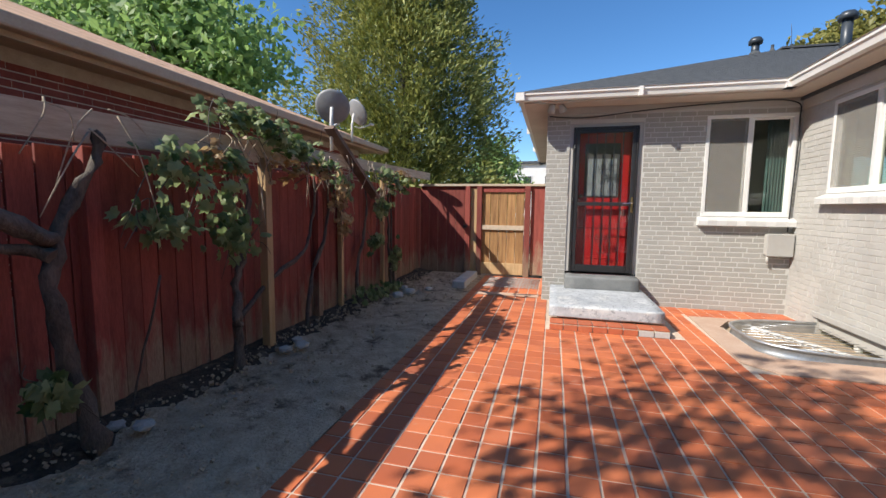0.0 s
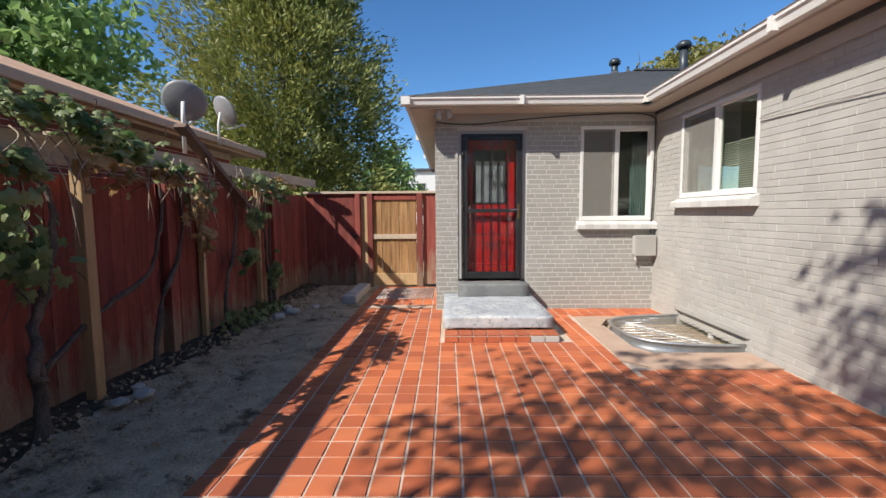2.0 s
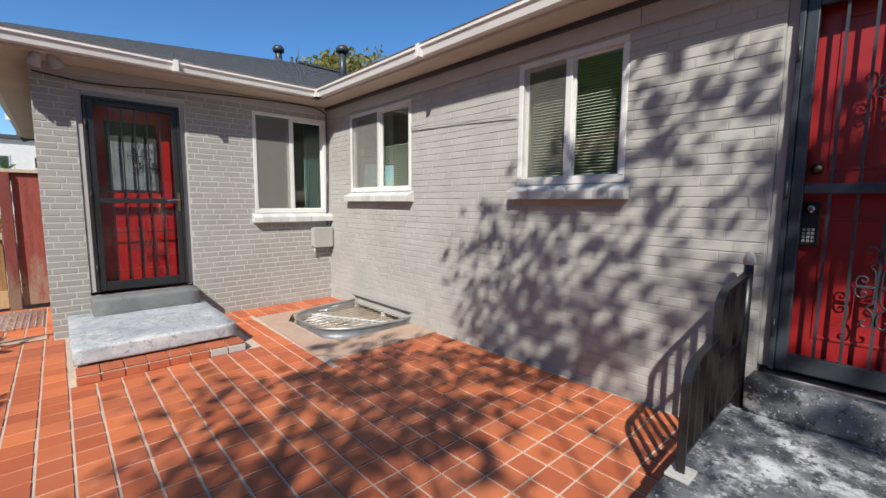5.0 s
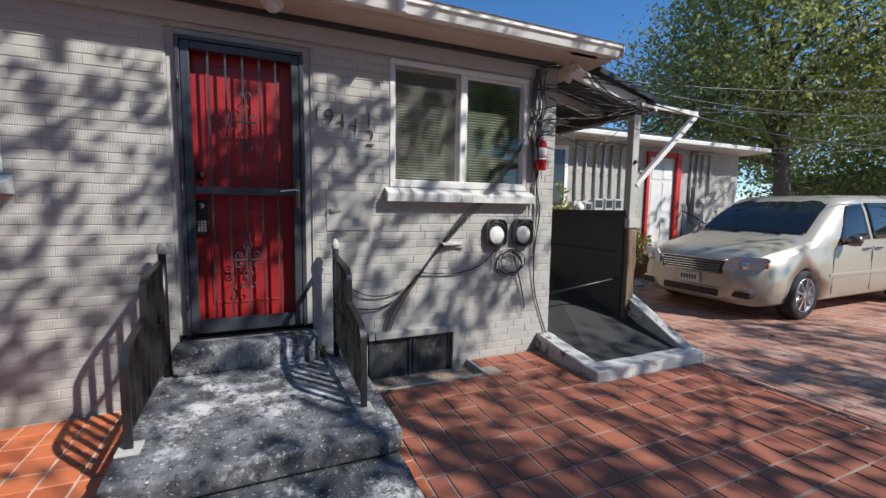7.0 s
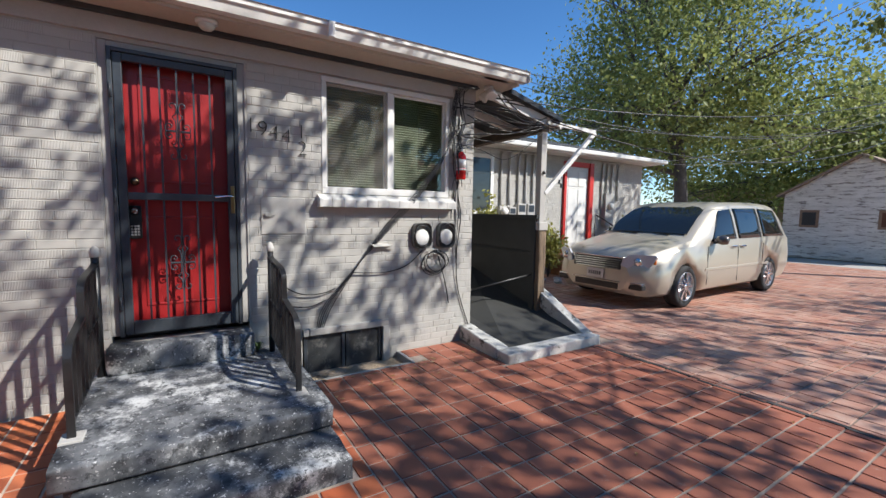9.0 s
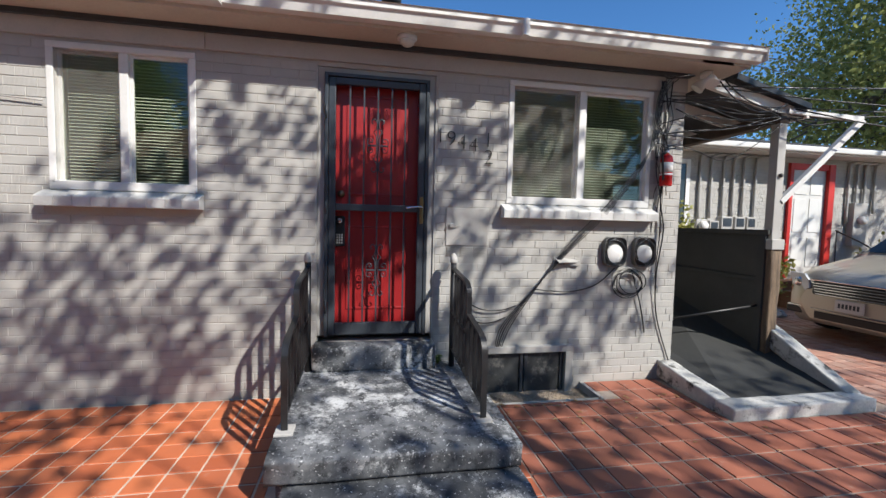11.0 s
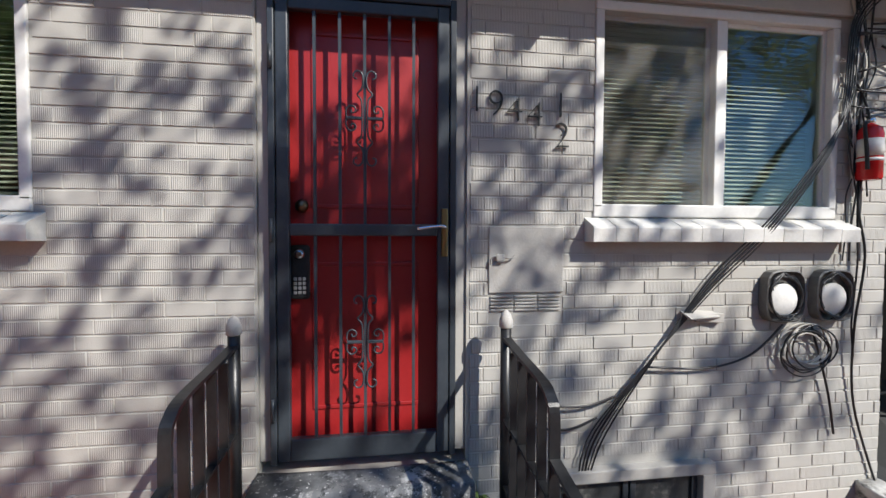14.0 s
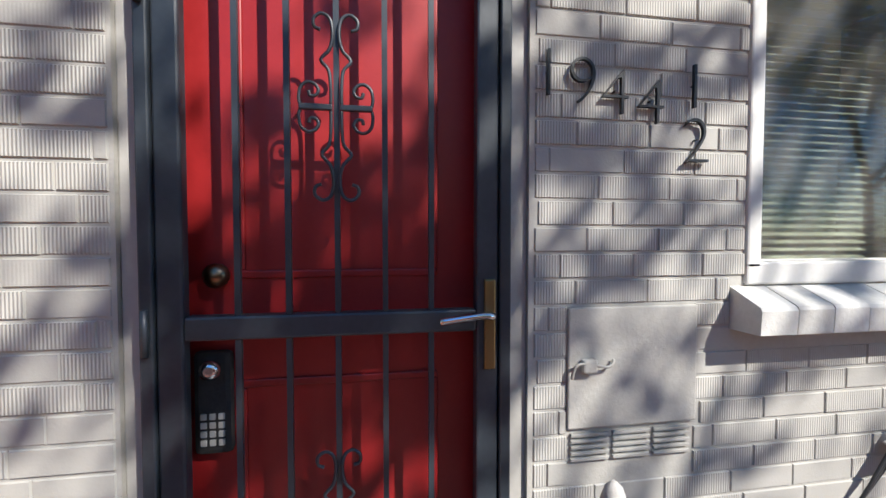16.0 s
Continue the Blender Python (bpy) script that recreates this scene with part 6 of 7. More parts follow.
for pts in ([(WX - 0.03, 0.05, 0.80), (WX - 0.04, -0.12, 0.70), (WX - 0.035, -0.3, 0.68), (WX - 0.035, -0.45, 0.72)],
            [(WX - 0.03, 0.02, 0.60), (WX - 0.035, -0.2, 0.57), (WX - 0.035, -0.36, 0.62)],
            [(WX - 0.035, -0.62, 0.86), (WX - 0.03, -0.95, 0.84), (WX - 0.03, -1.2, 0.90), (WX - 0.03, -1.38, 1.05)],
            [(WX - 0.03, -1.72, 2.4), (WX - 0.04, -1.86, 2.1), (WX - 0.04, -1.80, 1.7), (WX - 0.05, -1.84, 1.4), (WX - 0.04, -1.80, 1.0), (WX - 0.02, -1.84, 0.6), (WX - 0.02, -2.0, 0.15)],
            [(WX - 0.03, -1.55, 1.05), (WX - 0.03, -1.66, 0.7), (WX - 0.02, -1.72, 0.45)],
            [(WX - 0.08, -1.75, 2.77), (WX - 0.2, -1.7, 2.70), (WX - 0.26, -1.85, 2.72), (WX - 0.14, -1.98, 2.76), (WX - 0.05, -1.85, 2.78)]):
    cable("loose_cable", pts, 0.006, "loose black cable on the brick wall", IRON)["group"] = "cables across the wall"
tangle = random.Random(58)
for k in range(9):
    a = (WX - 0.05, -1.72 - tangle.uniform(0, 0.12), tangle.uniform(2.15, 2.72))
    b = (2.70 + tangle.uniform(-.03, .03), -3.03, tangle.uniform(2.42, 2.54))
    mid_z = min(a[2], b[2]) - tangle.uniform(-0.10, 0.12)
    cable("corner_cable", [a, (2.66 + tangle.uniform(-.06, .04), -2.05, (a[2] + mid_z) / 2 + tangle.uniform(-.04, .04)), (2.68 + tangle.uniform(-.05, .05), -2.5, mid_z), b], tangle.uniform(0.0035, 0.007), "black cable slung from the corner to the post", IRON)["group"] = "tangled corner cables"
for k in range(8):
    y = -1.74 - 0.016 * k
    pts = [(WX - 0.03 - 0.006 * tangle.random(), y + tangle.uniform(-.035, .035), 2.74 - 0.17 * q) for q in range(tangle.choice((5, 7, 9, 12)))]
    cable("corner_cable", pts, tangle.uniform(0.003, 0.006), "thin cable running down the brick corner", IRON if k % 4 else PALEW)["group"] = "tangled corner cables"
for k in range(4):
    a = (2.72, -3.0, 2.50 + 0.02 * k)
    b = (2.66 + tangle.uniform(-.1, .1), -3.9 - tangle.uniform(0, .5), 2.56 + tangle.uniform(-.03, .05))
    cable("corner_cable", [a, (2.70, -3.4, 2.47 + tangle.uniform(-.05, .06)), b], 0.006, "black cable looped over the awning brace", IRON)["group"] = "tangled corner cables"
flap = root("vent_flap", "bent grey metal vent flap on the wall", "vent")
bm = B((-0.07, -0.10, -0.004), (0.0, 0.10, 0.004), 0.002, pose(WX, -0.90, 1.13, 0, -25, 12))
part("hood", bm, PAINT, flap)
part("lip", B((-0.03, -0.06, -0.05), (0.0, 0.08, -0.004), 0.003, pose(WX, -0.98, 1.12, 0, 0, -10)), PAINT, flap)

# ---- farther wall: window, conduits, boxes, white door ----
w2 = root("window_5", "white framed window in the farther wall", "window", kind="structure")
for lo, hi in (((X2 - 0.03, -4.98, 1.42), (X2 + 0.02, -4.90, 2.68)), ((X2 - 0.03, -3.9, 1.42), (X2 + 0.02, -3.82, 2.68)), ((X2 - 0.03, -4.90, 2.60), (X2 + 0.02, -3.9, 2.68)), ((X2 - 0.05, -4.90, 1.42), (X2 + 0.02, -3.9, 1.50)), ((X2 - 0.02, -4.42, 1.50), (X2 + 0.02, -4.36, 2.60))):
    part("frame", B(lo, hi, 0.004), WHITE, w2)
part("pane", B((X2 - 0.012, -4.90, 1.50), (X2 - 0.006, -3.9, 2.60)), mat("mirror_dark_pane", (0.03, 0.035, 0.035), 0.05), w2)
wall_far = bpy.data.objects["wall_far"]
for i, (y, zb) in enumerate(((-5.18, 1.6), (-5.42, 1.62), (-5.68, 1.62), (-5.90, 1.62), (-6.12, 1.62), (-6.38, 1.5), (-8.55, 1.6), (-8.75, 1.7), (-8.95, 1.7), (-9.2, 1.8))):
    c = root("conduit", "grey painted steel conduit rising to the eave", "conduit", group="conduits")
    part("pipe", tube(bmesh.new(), curve([(X2 - 0.04, y, zb), (X2 - 0.04, y, 2.62), (X2 - 0.05, y - 0.04, 2.76), (X2 - 0.05, y - 0.25, 2.80)], 4), 0.024, 8), TRIM_GREY, c)
    part("strap", B((X2 - 0.07, y - 0.035, 2.2), (X2, y + 0.035, 2.225), 0.003), TRIM_GREY, c)
for i, (y, w, h) in enumerate(((-5.20, 0.22, 0.30), (-5.47, 0.20, 0.28), (-5.74, 0.24, 0.36), (-6.02, 0.22, 0.36), (-6.27, 0.20, 0.36), (-8.8, 0.34, 0.85))):
    z = 1.30 if i < 5 else 1.15
    b_ = root("electric_box", "grey steel electric box on the farther wall", "electric box", group="electric boxes")
    part("body", B((X2 - 0.12, y - w / 2, z), (X2, y + w / 2, z + h), 0.01), TRIM_GREY, b_)
    if i in (0, 5):
        part("meter", lathe(bmesh.new(), [(0.085, 0), (0.085, 0.05), (0.07, 0.09), (0.01, 0.1)], 18, pose(X2 - 0.12, y, z + h * 0.6, 0, -90)), GUTTER, b_)
    else:
        part("door_plate", B((X2 - 0.128, y - w / 2 + 0.03, z + h * 0.5), (X2 - 0.12, y + w / 2 - 0.03, z + h - 0.03), 0.003), DARK, b_)
RED = worn("bright_red_trim", (0.50, 0.02, 0.015), (0.58, 0.03, 0.02), 3, 60, 0.5)
d3 = root("door_3", "white panelled door in a bright red casing", "door", kind="structure")
leaf3 = part("leaf", B((X2 - 0.02, -8.02, 0.56), (X2 + 0.02, -7.22, 2.60), 0.004), WHITE, d3)
for y0 in (-7.94, -7.58):
    for z0, z1 in ((0.72, 1.30), (1.40, 2.05), (2.13, 2.48)):
        part("panel", B((X2 - 0.03, y0, z0), (X2 - 0.02, y0 + 0.28, z1), 0.006), WHITE, leaf3)
for lo, hi in (((X2 - 0.09, -8.16, 0.50), (X2 + 0.03, -8.02, 2.72)), ((X2 - 0.06, -7.22, 0.50), (X2 + 0.03, -7.14, 2.72)), ((X2 - 0.06, -8.02, 2.60), (X2 + 0.03, -7.22, 2.72))):
    part("casing", B(lo, hi, 0.005), RED, d3)
ws = root("wooden_steps", "small brown wooden steps below the white door", "steps")
STEPW = worn("brown_step_wood", (0.26, 0.12, 0.06), (0.36, 0.19, 0.10), 6, 60, 0.8)
for k in range(3):
    part("tread", B((X2 - 0.35 - 0.28 * k, -8.05, 0.44 - 0.17 * k), (X2 - 0.05 - 0.28 * k, -6.78, 0.49 - 0.17 * k), 0.006), STEPW, ws)
    part("riser", B((X2 - 0.33 - 0.28 * k, -8.03, 0.0), (X2 - 0.30 - 0.28 * k, -6.80, 0.44 - 0.17 * k), 0.004), STEPW, ws)
for y in (-8.05, -6.82):
    for k in range(3):
        part("stringer", B((X2 - 0.33 - 0.28 * k, y, 0.0), (X2 - 0.06 - 0.28 * k, y + 0.04, 0.44 - 0.17 * k), 0.004), STEPW, ws)
hr = root("step_handrail", "thin dark iron handrail by the white door", "railing")
part("rail", tube(bmesh.new(), curve([(X2 - 0.1, -8.25, 1.45), (X2 - 0.9, -8.25, 0.95), (X2 - 0.95, -8.25, 0.0)]), 0.015, 8), IRON, hr)
part("post", tube(bmesh.new(), [(X2 - 0.12, -8.25, 0), (X2 - 0.12, -8.25, 1.44)], 0.012, 8), IRON, hr)
for y, z in ((-6.92, 2.26), (-7.00, 2.17), (-7.08, 2.08)):
    part("number_bar", B((X2 - 0.02, y - 0.03, z), (X2 - 0.006, y + 0.03, z + 0.10), 0.004), IRON, root("wall_number", "small dark number plate bar on the farther wall", "house number"))
far_roof = root("far_wing_roof", "grey shingled roof edge over the farther wall", "roof", kind="structure")
bm = bmesh.new()
roof_face(bm, [(5.62, -3.3, GUT), (5.62, -10.6, GUT), (8.4, -8.0, GUT + 0.75), (8.4, -3.3, GUT + 0.75)], 16)
roof_face(bm, [(5.62, -10.6, GUT), (11.6, -10.6, GUT), (8.45, -8.0, GUT + 0.75), (8.4, -8.0, GUT + 0.75)], 16)
part("shingles", bm, SHINGLE, far_roof)
part("gutter", B((5.58, -10.6, GUT - 0.10), (5.68, -3.3, GUT), 0.02), GUTTER, far_roof)
part("end_gutter", B((5.58, -10.68, GUT - 0.10), (11.6, -10.58, GUT), 0.02), GUTTER, far_roof)
part("soffit", B((5.68, -10.55, GUT - 0.12), (X2 + 0.1, -3.3, GUT - 0.09)), GUTTER, far_roof)


def shrub(x, y, h, r, seed, leaf, label):
    s = root("shrub", label, "shrub")
    rnd = random.Random(seed)
    for k in range(9):
        a = rnd.uniform(0, 6.28)
        part("stem", tube(bmesh.new(), curve([(x, y, -0.02), (x + 0.4 * r * math.cos(a), y + 0.4 * r * math.sin(a), h * 0.5), (x + r * math.cos(a), y + r * math.sin(a), h * rnd.uniform(0.7, 1))], 4), 0.01, 5, 0.003), BARK, s)
    foliage("leaves", s, [(x, y, h * 0.6, r, r, h * 0.45)], 900, 0.06, seed, leaf, shell=0.1, spread=0.1, clump=12)


shrub(5.72, -6.35, 1.15, 0.24, 61, L_SHRUB, "yellow-green leafy shrub beside the wooden steps")
shrub(5.5, -8.9, 1.35, 0.35, 62, L_SHRUB, "tall dry yellowish shrub beside the farther wall")
shrub(5.75, -4.6, 1.7, 0.22, 63, L_SHRUB, "tall yellow-flowered plant under the farther window")
for i, (x, y) in enumerate(((5.0, -5.9), (5.2, -6.1), (4.9, -6.3), (5.35, -5.8))):
    stone("stone", x, y, 0.09, 0.04, 20 + i, CONCRETE, "loose pale stone by the wooden steps")

# ---- old garage, plank fence, pole, wires, far buildings ----
def peeling():
    """White clapboard paint flaked away in long streaks to grey wood."""
    m = mat("peeling_white_siding", (0.7, 0.68, 0.64), 0.9)
    v = world_coords(m, (0.45, 1, 2.6))
    col = ramp(m, grain(m, v, 4.0), 0.35, 0.7, (0.62, 0.60, 0.56), (0.76, 0.74, 0.70))
    wood = ramp(m, grain(m, v, 22.0, 4.0), 0.35, 0.65, (0.12, 0.105, 0.095), (0.30, 0.27, 0.24))
    flake = grain(m, v, 5.5, 8.0, 0.75)
    col = mix(m, ramp(m, flake, 0.53, 0.58, (0, 0, 0), (1, 1, 1)), col, wood)
    return finish(m, col, flake, 0.5, 0.006)


PEEL = peeling()
gar = root("old_garage", "old garage with peeling white clapboards", "garage")
GX0, GX1, GY, GE, GP = 1.45, 5.55, -18.4, 2.32, 3.52
bm = bmesh.new()
prism(bm, [(GX0, 0), (GX1, 0), (GX1, GE), ((GX0 + GX1) / 2, GP), (GX0, GE)], 5.0, Matrix(((1, 0, 0, 0), (0, 0, -1, GY), (0, 1, 0, 0), (0, 0, 0, 1))))
part("body", bm, PEEL, gar)
k = 0
while k * 0.13 < GP - 0.1:
    z = 0.02 + k * 0.13
    cut = 0 if z < GE - 0.1 else (z + 0.13 - GE) / (GP - GE) * (GX1 - GX0) / 2
    if GX1 - GX0 - 2 * cut > 0.2:
        part("clapboard", B((GX0 + cut, -0.02, 0), (GX1 - cut, 0.02, 0.135), 0.004, pose(0, GY + 0.012, z, -6)), PEEL, gar)
    k += 1
for x0 in (2.45, 4.5):
    wf = part("window", B((x0, GY + 0.02, 1.10), (x0 + 0.55, GY + 0.06, 1.72), 0.004), worn("brown_window_wood", (0.20, 0.13, 0.09), (0.32, 0.22, 0.15), 6, 50, 0.9), gar)
    part("dark_pane", B((x0 + 0.08, GY + 0.055, 1.18), (x0 + 0.47, GY + 0.065, 1.64)), DARKINT if x0 > 3 else worn("rusty_board", (0.10, 0.04, 0.025), (0.16, 0.07, 0.04), 8, 50, 0.9), wf)
bm = bmesh.new()
cx = (GX0 + GX1) / 2
for sx in (-1, 1):
    e = GX0 - 0.2 if sx < 0 else GX1 + 0.2
    bar(bm, (e, GY - 2.5, GE - 0.10), (cx, GY - 2.5, GP + 0.03), 5.4, 0.07)
part("roof", bm, worn("brown_shingles", (0.20, 0.15, 0.12), (0.28, 0.22, 0.18), 9, 50, 0.95), gar)
pf = root("plank_fence", "brown weathered picket fence beside the garage", "fence")
rnd = random.Random(71)
PICK = worn("brown_pickets", (0.15, 0.10, 0.07), (0.24, 0.17, 0.12), 7, 60, 0.9, 0.4, 0.004, stretch=(4, 4, 0.35))
x = 1.25
while x > -3.4:
    part("picket", B((x - 0.13, -18.62, 0.02), (x, -18.60, 1.52 + rnd.uniform(-0.04, 0.04)), 0.003), PICK, pf)
    x -= 0.165
for z in (0.35, 1.2):
    part("rail", B((-3.5, -18.66, z), (1.25, -18.625, z + 0.09), 0.003), PICK, pf)
pole = root("utility_pole", "leaning brown wooden utility pole", "utility pole")
part("shaft", tube(bmesh.new(), [(1.02, -14.45, -0.1), (0.92, -14.5, 2.4), (0.80, -14.55, 5.0)], 0.155, 14, 0.125), worn("pole_wood", (0.16, 0.09, 0.045), (0.28, 0.17, 0.09), 8, 50, 0.9, 0.6, 0.006, stretch=(3, 3, 0.25)), pole)
part("bracket", tube(bmesh.new(), curve([(0.80, -14.5, 4.5), (0.5, -14.5, 4.45), (0.35, -14.5, 4.3), (0.5, -14.5, 4.15), (0.6, -14.5, 4.3)]), 0.02, 6), IRON, pole)
part("crossarm", bar(bmesh.new(), (0.8, -14.4, 4.5), (-1.2, -14.4, 4.35), 0.05, 0.05), IRON, pole)


def span(a, b, sag, r, label):
    a, b = Vector(a), Vector(b)
    pts = [a.lerp(b, k / 16) - Vector((0, 0, sag * 4 * (k / 16) * (1 - k / 16))) for k in range(17)]
    tagged(link_mesh("overhead_wire", tube(bmesh.new(), pts, r * 0.6, 5), IRON if r > 0.008 else PALEW), label, "wire", "overhead wires")


for a, b, sag, r in (((2.62, -2.2, 2.70), (0.85, -14.5, 4.7), 0.5, 0.012), ((2.55, -2.3, 2.66), (0.85, -14.5, 4.5), 0.75, 0.010), ((2.64, -3.1, 2.58), (0.85, -14.5, 4.4), 0.55, 0.009),
                     ((2.62, -3.1, 2.56), (0.85, -14.5, 4.3), 0.95, 0.012), ((5.6, -10.4, 2.9), (0.85, -14.5, 4.6), 0.3, 0.008), ((5.6, -10.4, 2.85), (0.85, -14.5, 4.2), 0.5, 0.008),
                     ((2.6, -2.3, 2.75), (2.66, -3.05, 2.60), 0.10, 0.012), ((2.55, -2.2, 2.72), (2.66, -3.05, 2.62), 0.16, 0.010), ((2.7, -1.9, 2.5), (2.66, -3.05, 2.50), 0.12, 0.010),
                     ((5.6, -10.5, 2.95), (14.0, -22, 6.5), 0.4, 0.010), ((3.0, -2.2, 3.2), (12.0, -22.0, 7.6), 0.5, 0.010), ((3.0, -2.0, 3.2), (12.0, -20.0, 8.6), 0.4, 0.010),
                     ((0.85, -14.5, 4.7), (-12, -19, 6.0), 0.4, 0.010), ((0.85, -14.5, 4.6), (14, -18, 4.9), 0.7, 0.008), ((0.85, -14.5, 4.4), (14, -17, 4.1), 0.8, 0.008)):
    span(a, b, sag, r, "thin dark wire sagging over the driveway")


def far_building(label, x0, x1, y0, y1, h, floors, cols, wallm, face):
    b = root("far_building", label, "building")
    part("wall", B((x0, y0, 0), (x1, y1, h)), wallm, b)
    part("roof", B((x0 - 0.4, min(y0, y1) - 0.4, h), (x1 + 0.4, max(y0, y1) + 0.4, h + 0.4), 0.05), SHINGLE, b)
    for f in range(floors):
        for c in range(cols):
            x = x0 + (x1 - x0) * (c + 0.3) / cols
            z = 1.2 + f * (h - 0.6) / floors
            wv = part("window", B((x, face - 0.06, z), (x + (x1 - x0) * 0.4 / cols, face + 0.06, z + 1.3)), WHITE, b)
            part("pane", B((x + 0.12, face - 0.1, z + 0.12), (x + (x1 - x0) * 0.4 / cols - 0.12, face + 0.1, z + 1.18)), DARKINT, wv)


far_building("distant white building beyond the gate", -11, 3, 62, 72, 7.6, 2, 5, WHITE, 62)
far_building("distant grey apartment building on the rise", -6, 12, -72, -62, 9.5, 3, 6, PAINT, -62)
far_building("pale house beyond the alley fence", -7.0, -0.2, -34, -26, 3.6, 1, 2, GUTTER, -26)
far_building("low tan house behind the old garage", 5.5, 16, -40, -30, 3.3, 1, 3, EAVE, -30)

# ---- parked van ----
def loft(stations):
    """A closed skin through mirrored cross-sections; each station: y along the car and (half width, z) points from sill to roof."""
    bm = bmesh.new()
    rows = []
    for y, half in stations:
        rows.append([bm.verts.new((w, y, z)) for w, z in half] + [bm.verts.new((-w, y, z)) for w, z in half[::-1]])
    n = len(rows[0])
    for a, b in zip(rows, rows[1:]):
        for k in range(n):
            f = bm.faces.new((a[k], a[(k + 1) % n], b[(k + 1) % n], b[k]))
            f.smooth = True
    bm.faces.new(rows[0])
    bm.faces.new(rows[-1][::-1])
    bmesh.ops.recalc_face_normals(bm, faces=bm.faces[:])
    for e in bm.edges:
        if len(e.link_faces) == 2 and e.calc_face_angle() > 0.62:
            e.smooth = False
    return bm


def car_section(zb, wb, wmid, zbelt, wbelt, zt, wt):
    return [(wb * 0.9, zb), (wb, zb + 0.05), (wmid, zb + 0.22), (wmid, (zb + zbelt) / 2 + 0.08), (wbelt, zbelt), (wbelt * 0.4 + wt * 0.6, zbelt + 0.62 * (zt - zbelt)), (wt, zt - 0.06), (wt * 0.86, zt), (wt * 0.4, zt + 0.012)]


ST = [(0.00, car_section(0.28, 0.52, 0.62, 0.60, 0.58, 0.72, 0.50)),
      (0.07, car_section(0.22, 0.72, 0.80, 0.66, 0.76, 0.84, 0.64)),
      (0.22, car_section(0.20, 0.86, 0.92, 0.76, 0.86, 0.92, 0.72)),
      (0.50, car_section(0.20, 0.93, 0.98, 0.86, 0.93, 0.98, 0.78)),
      (0.95, car_section(0.20, 0.94, 1.00, 0.96, 0.96, 1.06, 0.82)),
      (1.25, car_section(0.20, 0.94, 1.00, 1.00, 0.97, 1.12, 0.84)),
      (1.70, car_section(0.20, 0.94, 1.00, 1.02, 0.975, 1.42, 0.80)),
      (2.15, car_section(0.20, 0.94, 1.00, 1.03, 0.975, 1.68, 0.76)),
      (2.60, car_section(0.20, 0.94, 1.00, 1.04, 0.975, 1.735, 0.78)),
      (3.60, car_section(0.20, 0.94, 1.00, 1.05, 0.975, 1.755, 0.79)),
      (4.50, car_section(0.20, 0.94, 0.99, 1.06, 0.965, 1.725, 0.77)),
      (4.90, car_section(0.22, 0.92, 0.97, 1.06, 0.945, 1.64, 0.70)),
      (5.10, car_section(0.28, 0.88, 0.93, 1.04, 0.90, 1.30, 0.72)),
      (5.15, car_section(0.32, 0.82, 0.88, 0.90, 0.84, 1.02, 0.70))]
van = root("minivan", "champagne beige minivan parked by the farther wall", "van", Matrix.Translation((3.37, -5.01, 0.0)) @ Matrix.Rotation(math.pi + 0.01, 4, "Z") @ Matrix.Scale(0.98, 4))
body_bm = loft(ST)
tmp = bpy.data.meshes.new("body_tmp")
body_bm.to_mesh(tmp)
body_bm.free()
tmp_ob = new("body_tmp", tmp)
cutters = []
for yy in (0.95, 4.05):
    for sx in (-1, 1):
        cb = tube(bmesh.new(), [(sx * 0.72, yy, 0.34), (sx * 1.2, yy, 0.34)], 0.385, 28)
        bmesh.ops.recalc_face_normals(cb, faces=cb.faces[:])
        c_ob = link_mesh("cutter_tmp", cb, DARKINT)
        md = tmp_ob.modifiers.new("arch", "BOOLEAN")
        md.object, md.operation, md.solver = c_ob, "DIFFERENCE", "EXACT"
        cutters.append(c_ob)
bpy.context.view_layer.update()
body_me = bpy.data.meshes.new_from_object(tmp_ob.evaluated_get(bpy.context.evaluated_depsgraph_get()))
for o in (tmp_ob, *cutters):
    bpy.data.objects.remove(o)
body_me.name = "body"
body_me.materials.clear()
body_me.materials.append(VANPAINT)
vbody = new("body", body_me)
vbody.parent = van


def side_at(y, f):
    """Half width and height on the flank at y, f from beltline (0) to roof edge (1)."""
    for (y0, a), (y1, b) in zip(ST, ST[1:]):
        if y0 <= y <= y1:
            t = (y - y0) / (y1 - y0)
            p = [(a[k][0] + (b[k][0] - a[k][0]) * t, a[k][1] + (b[k][1] - a[k][1]) * t) for k in (4, 5, 6)]
            q, r = (p[0], p[1]) if f < 0.62 else (p[1], p[2])
            g = f / 0.62 if f < 0.62 else (f - 0.62) / 0.38
            return q[0] + (r[0] - q[0]) * g, q[1] + (r[1] - q[1]) * g
    return 0.9, 1.2


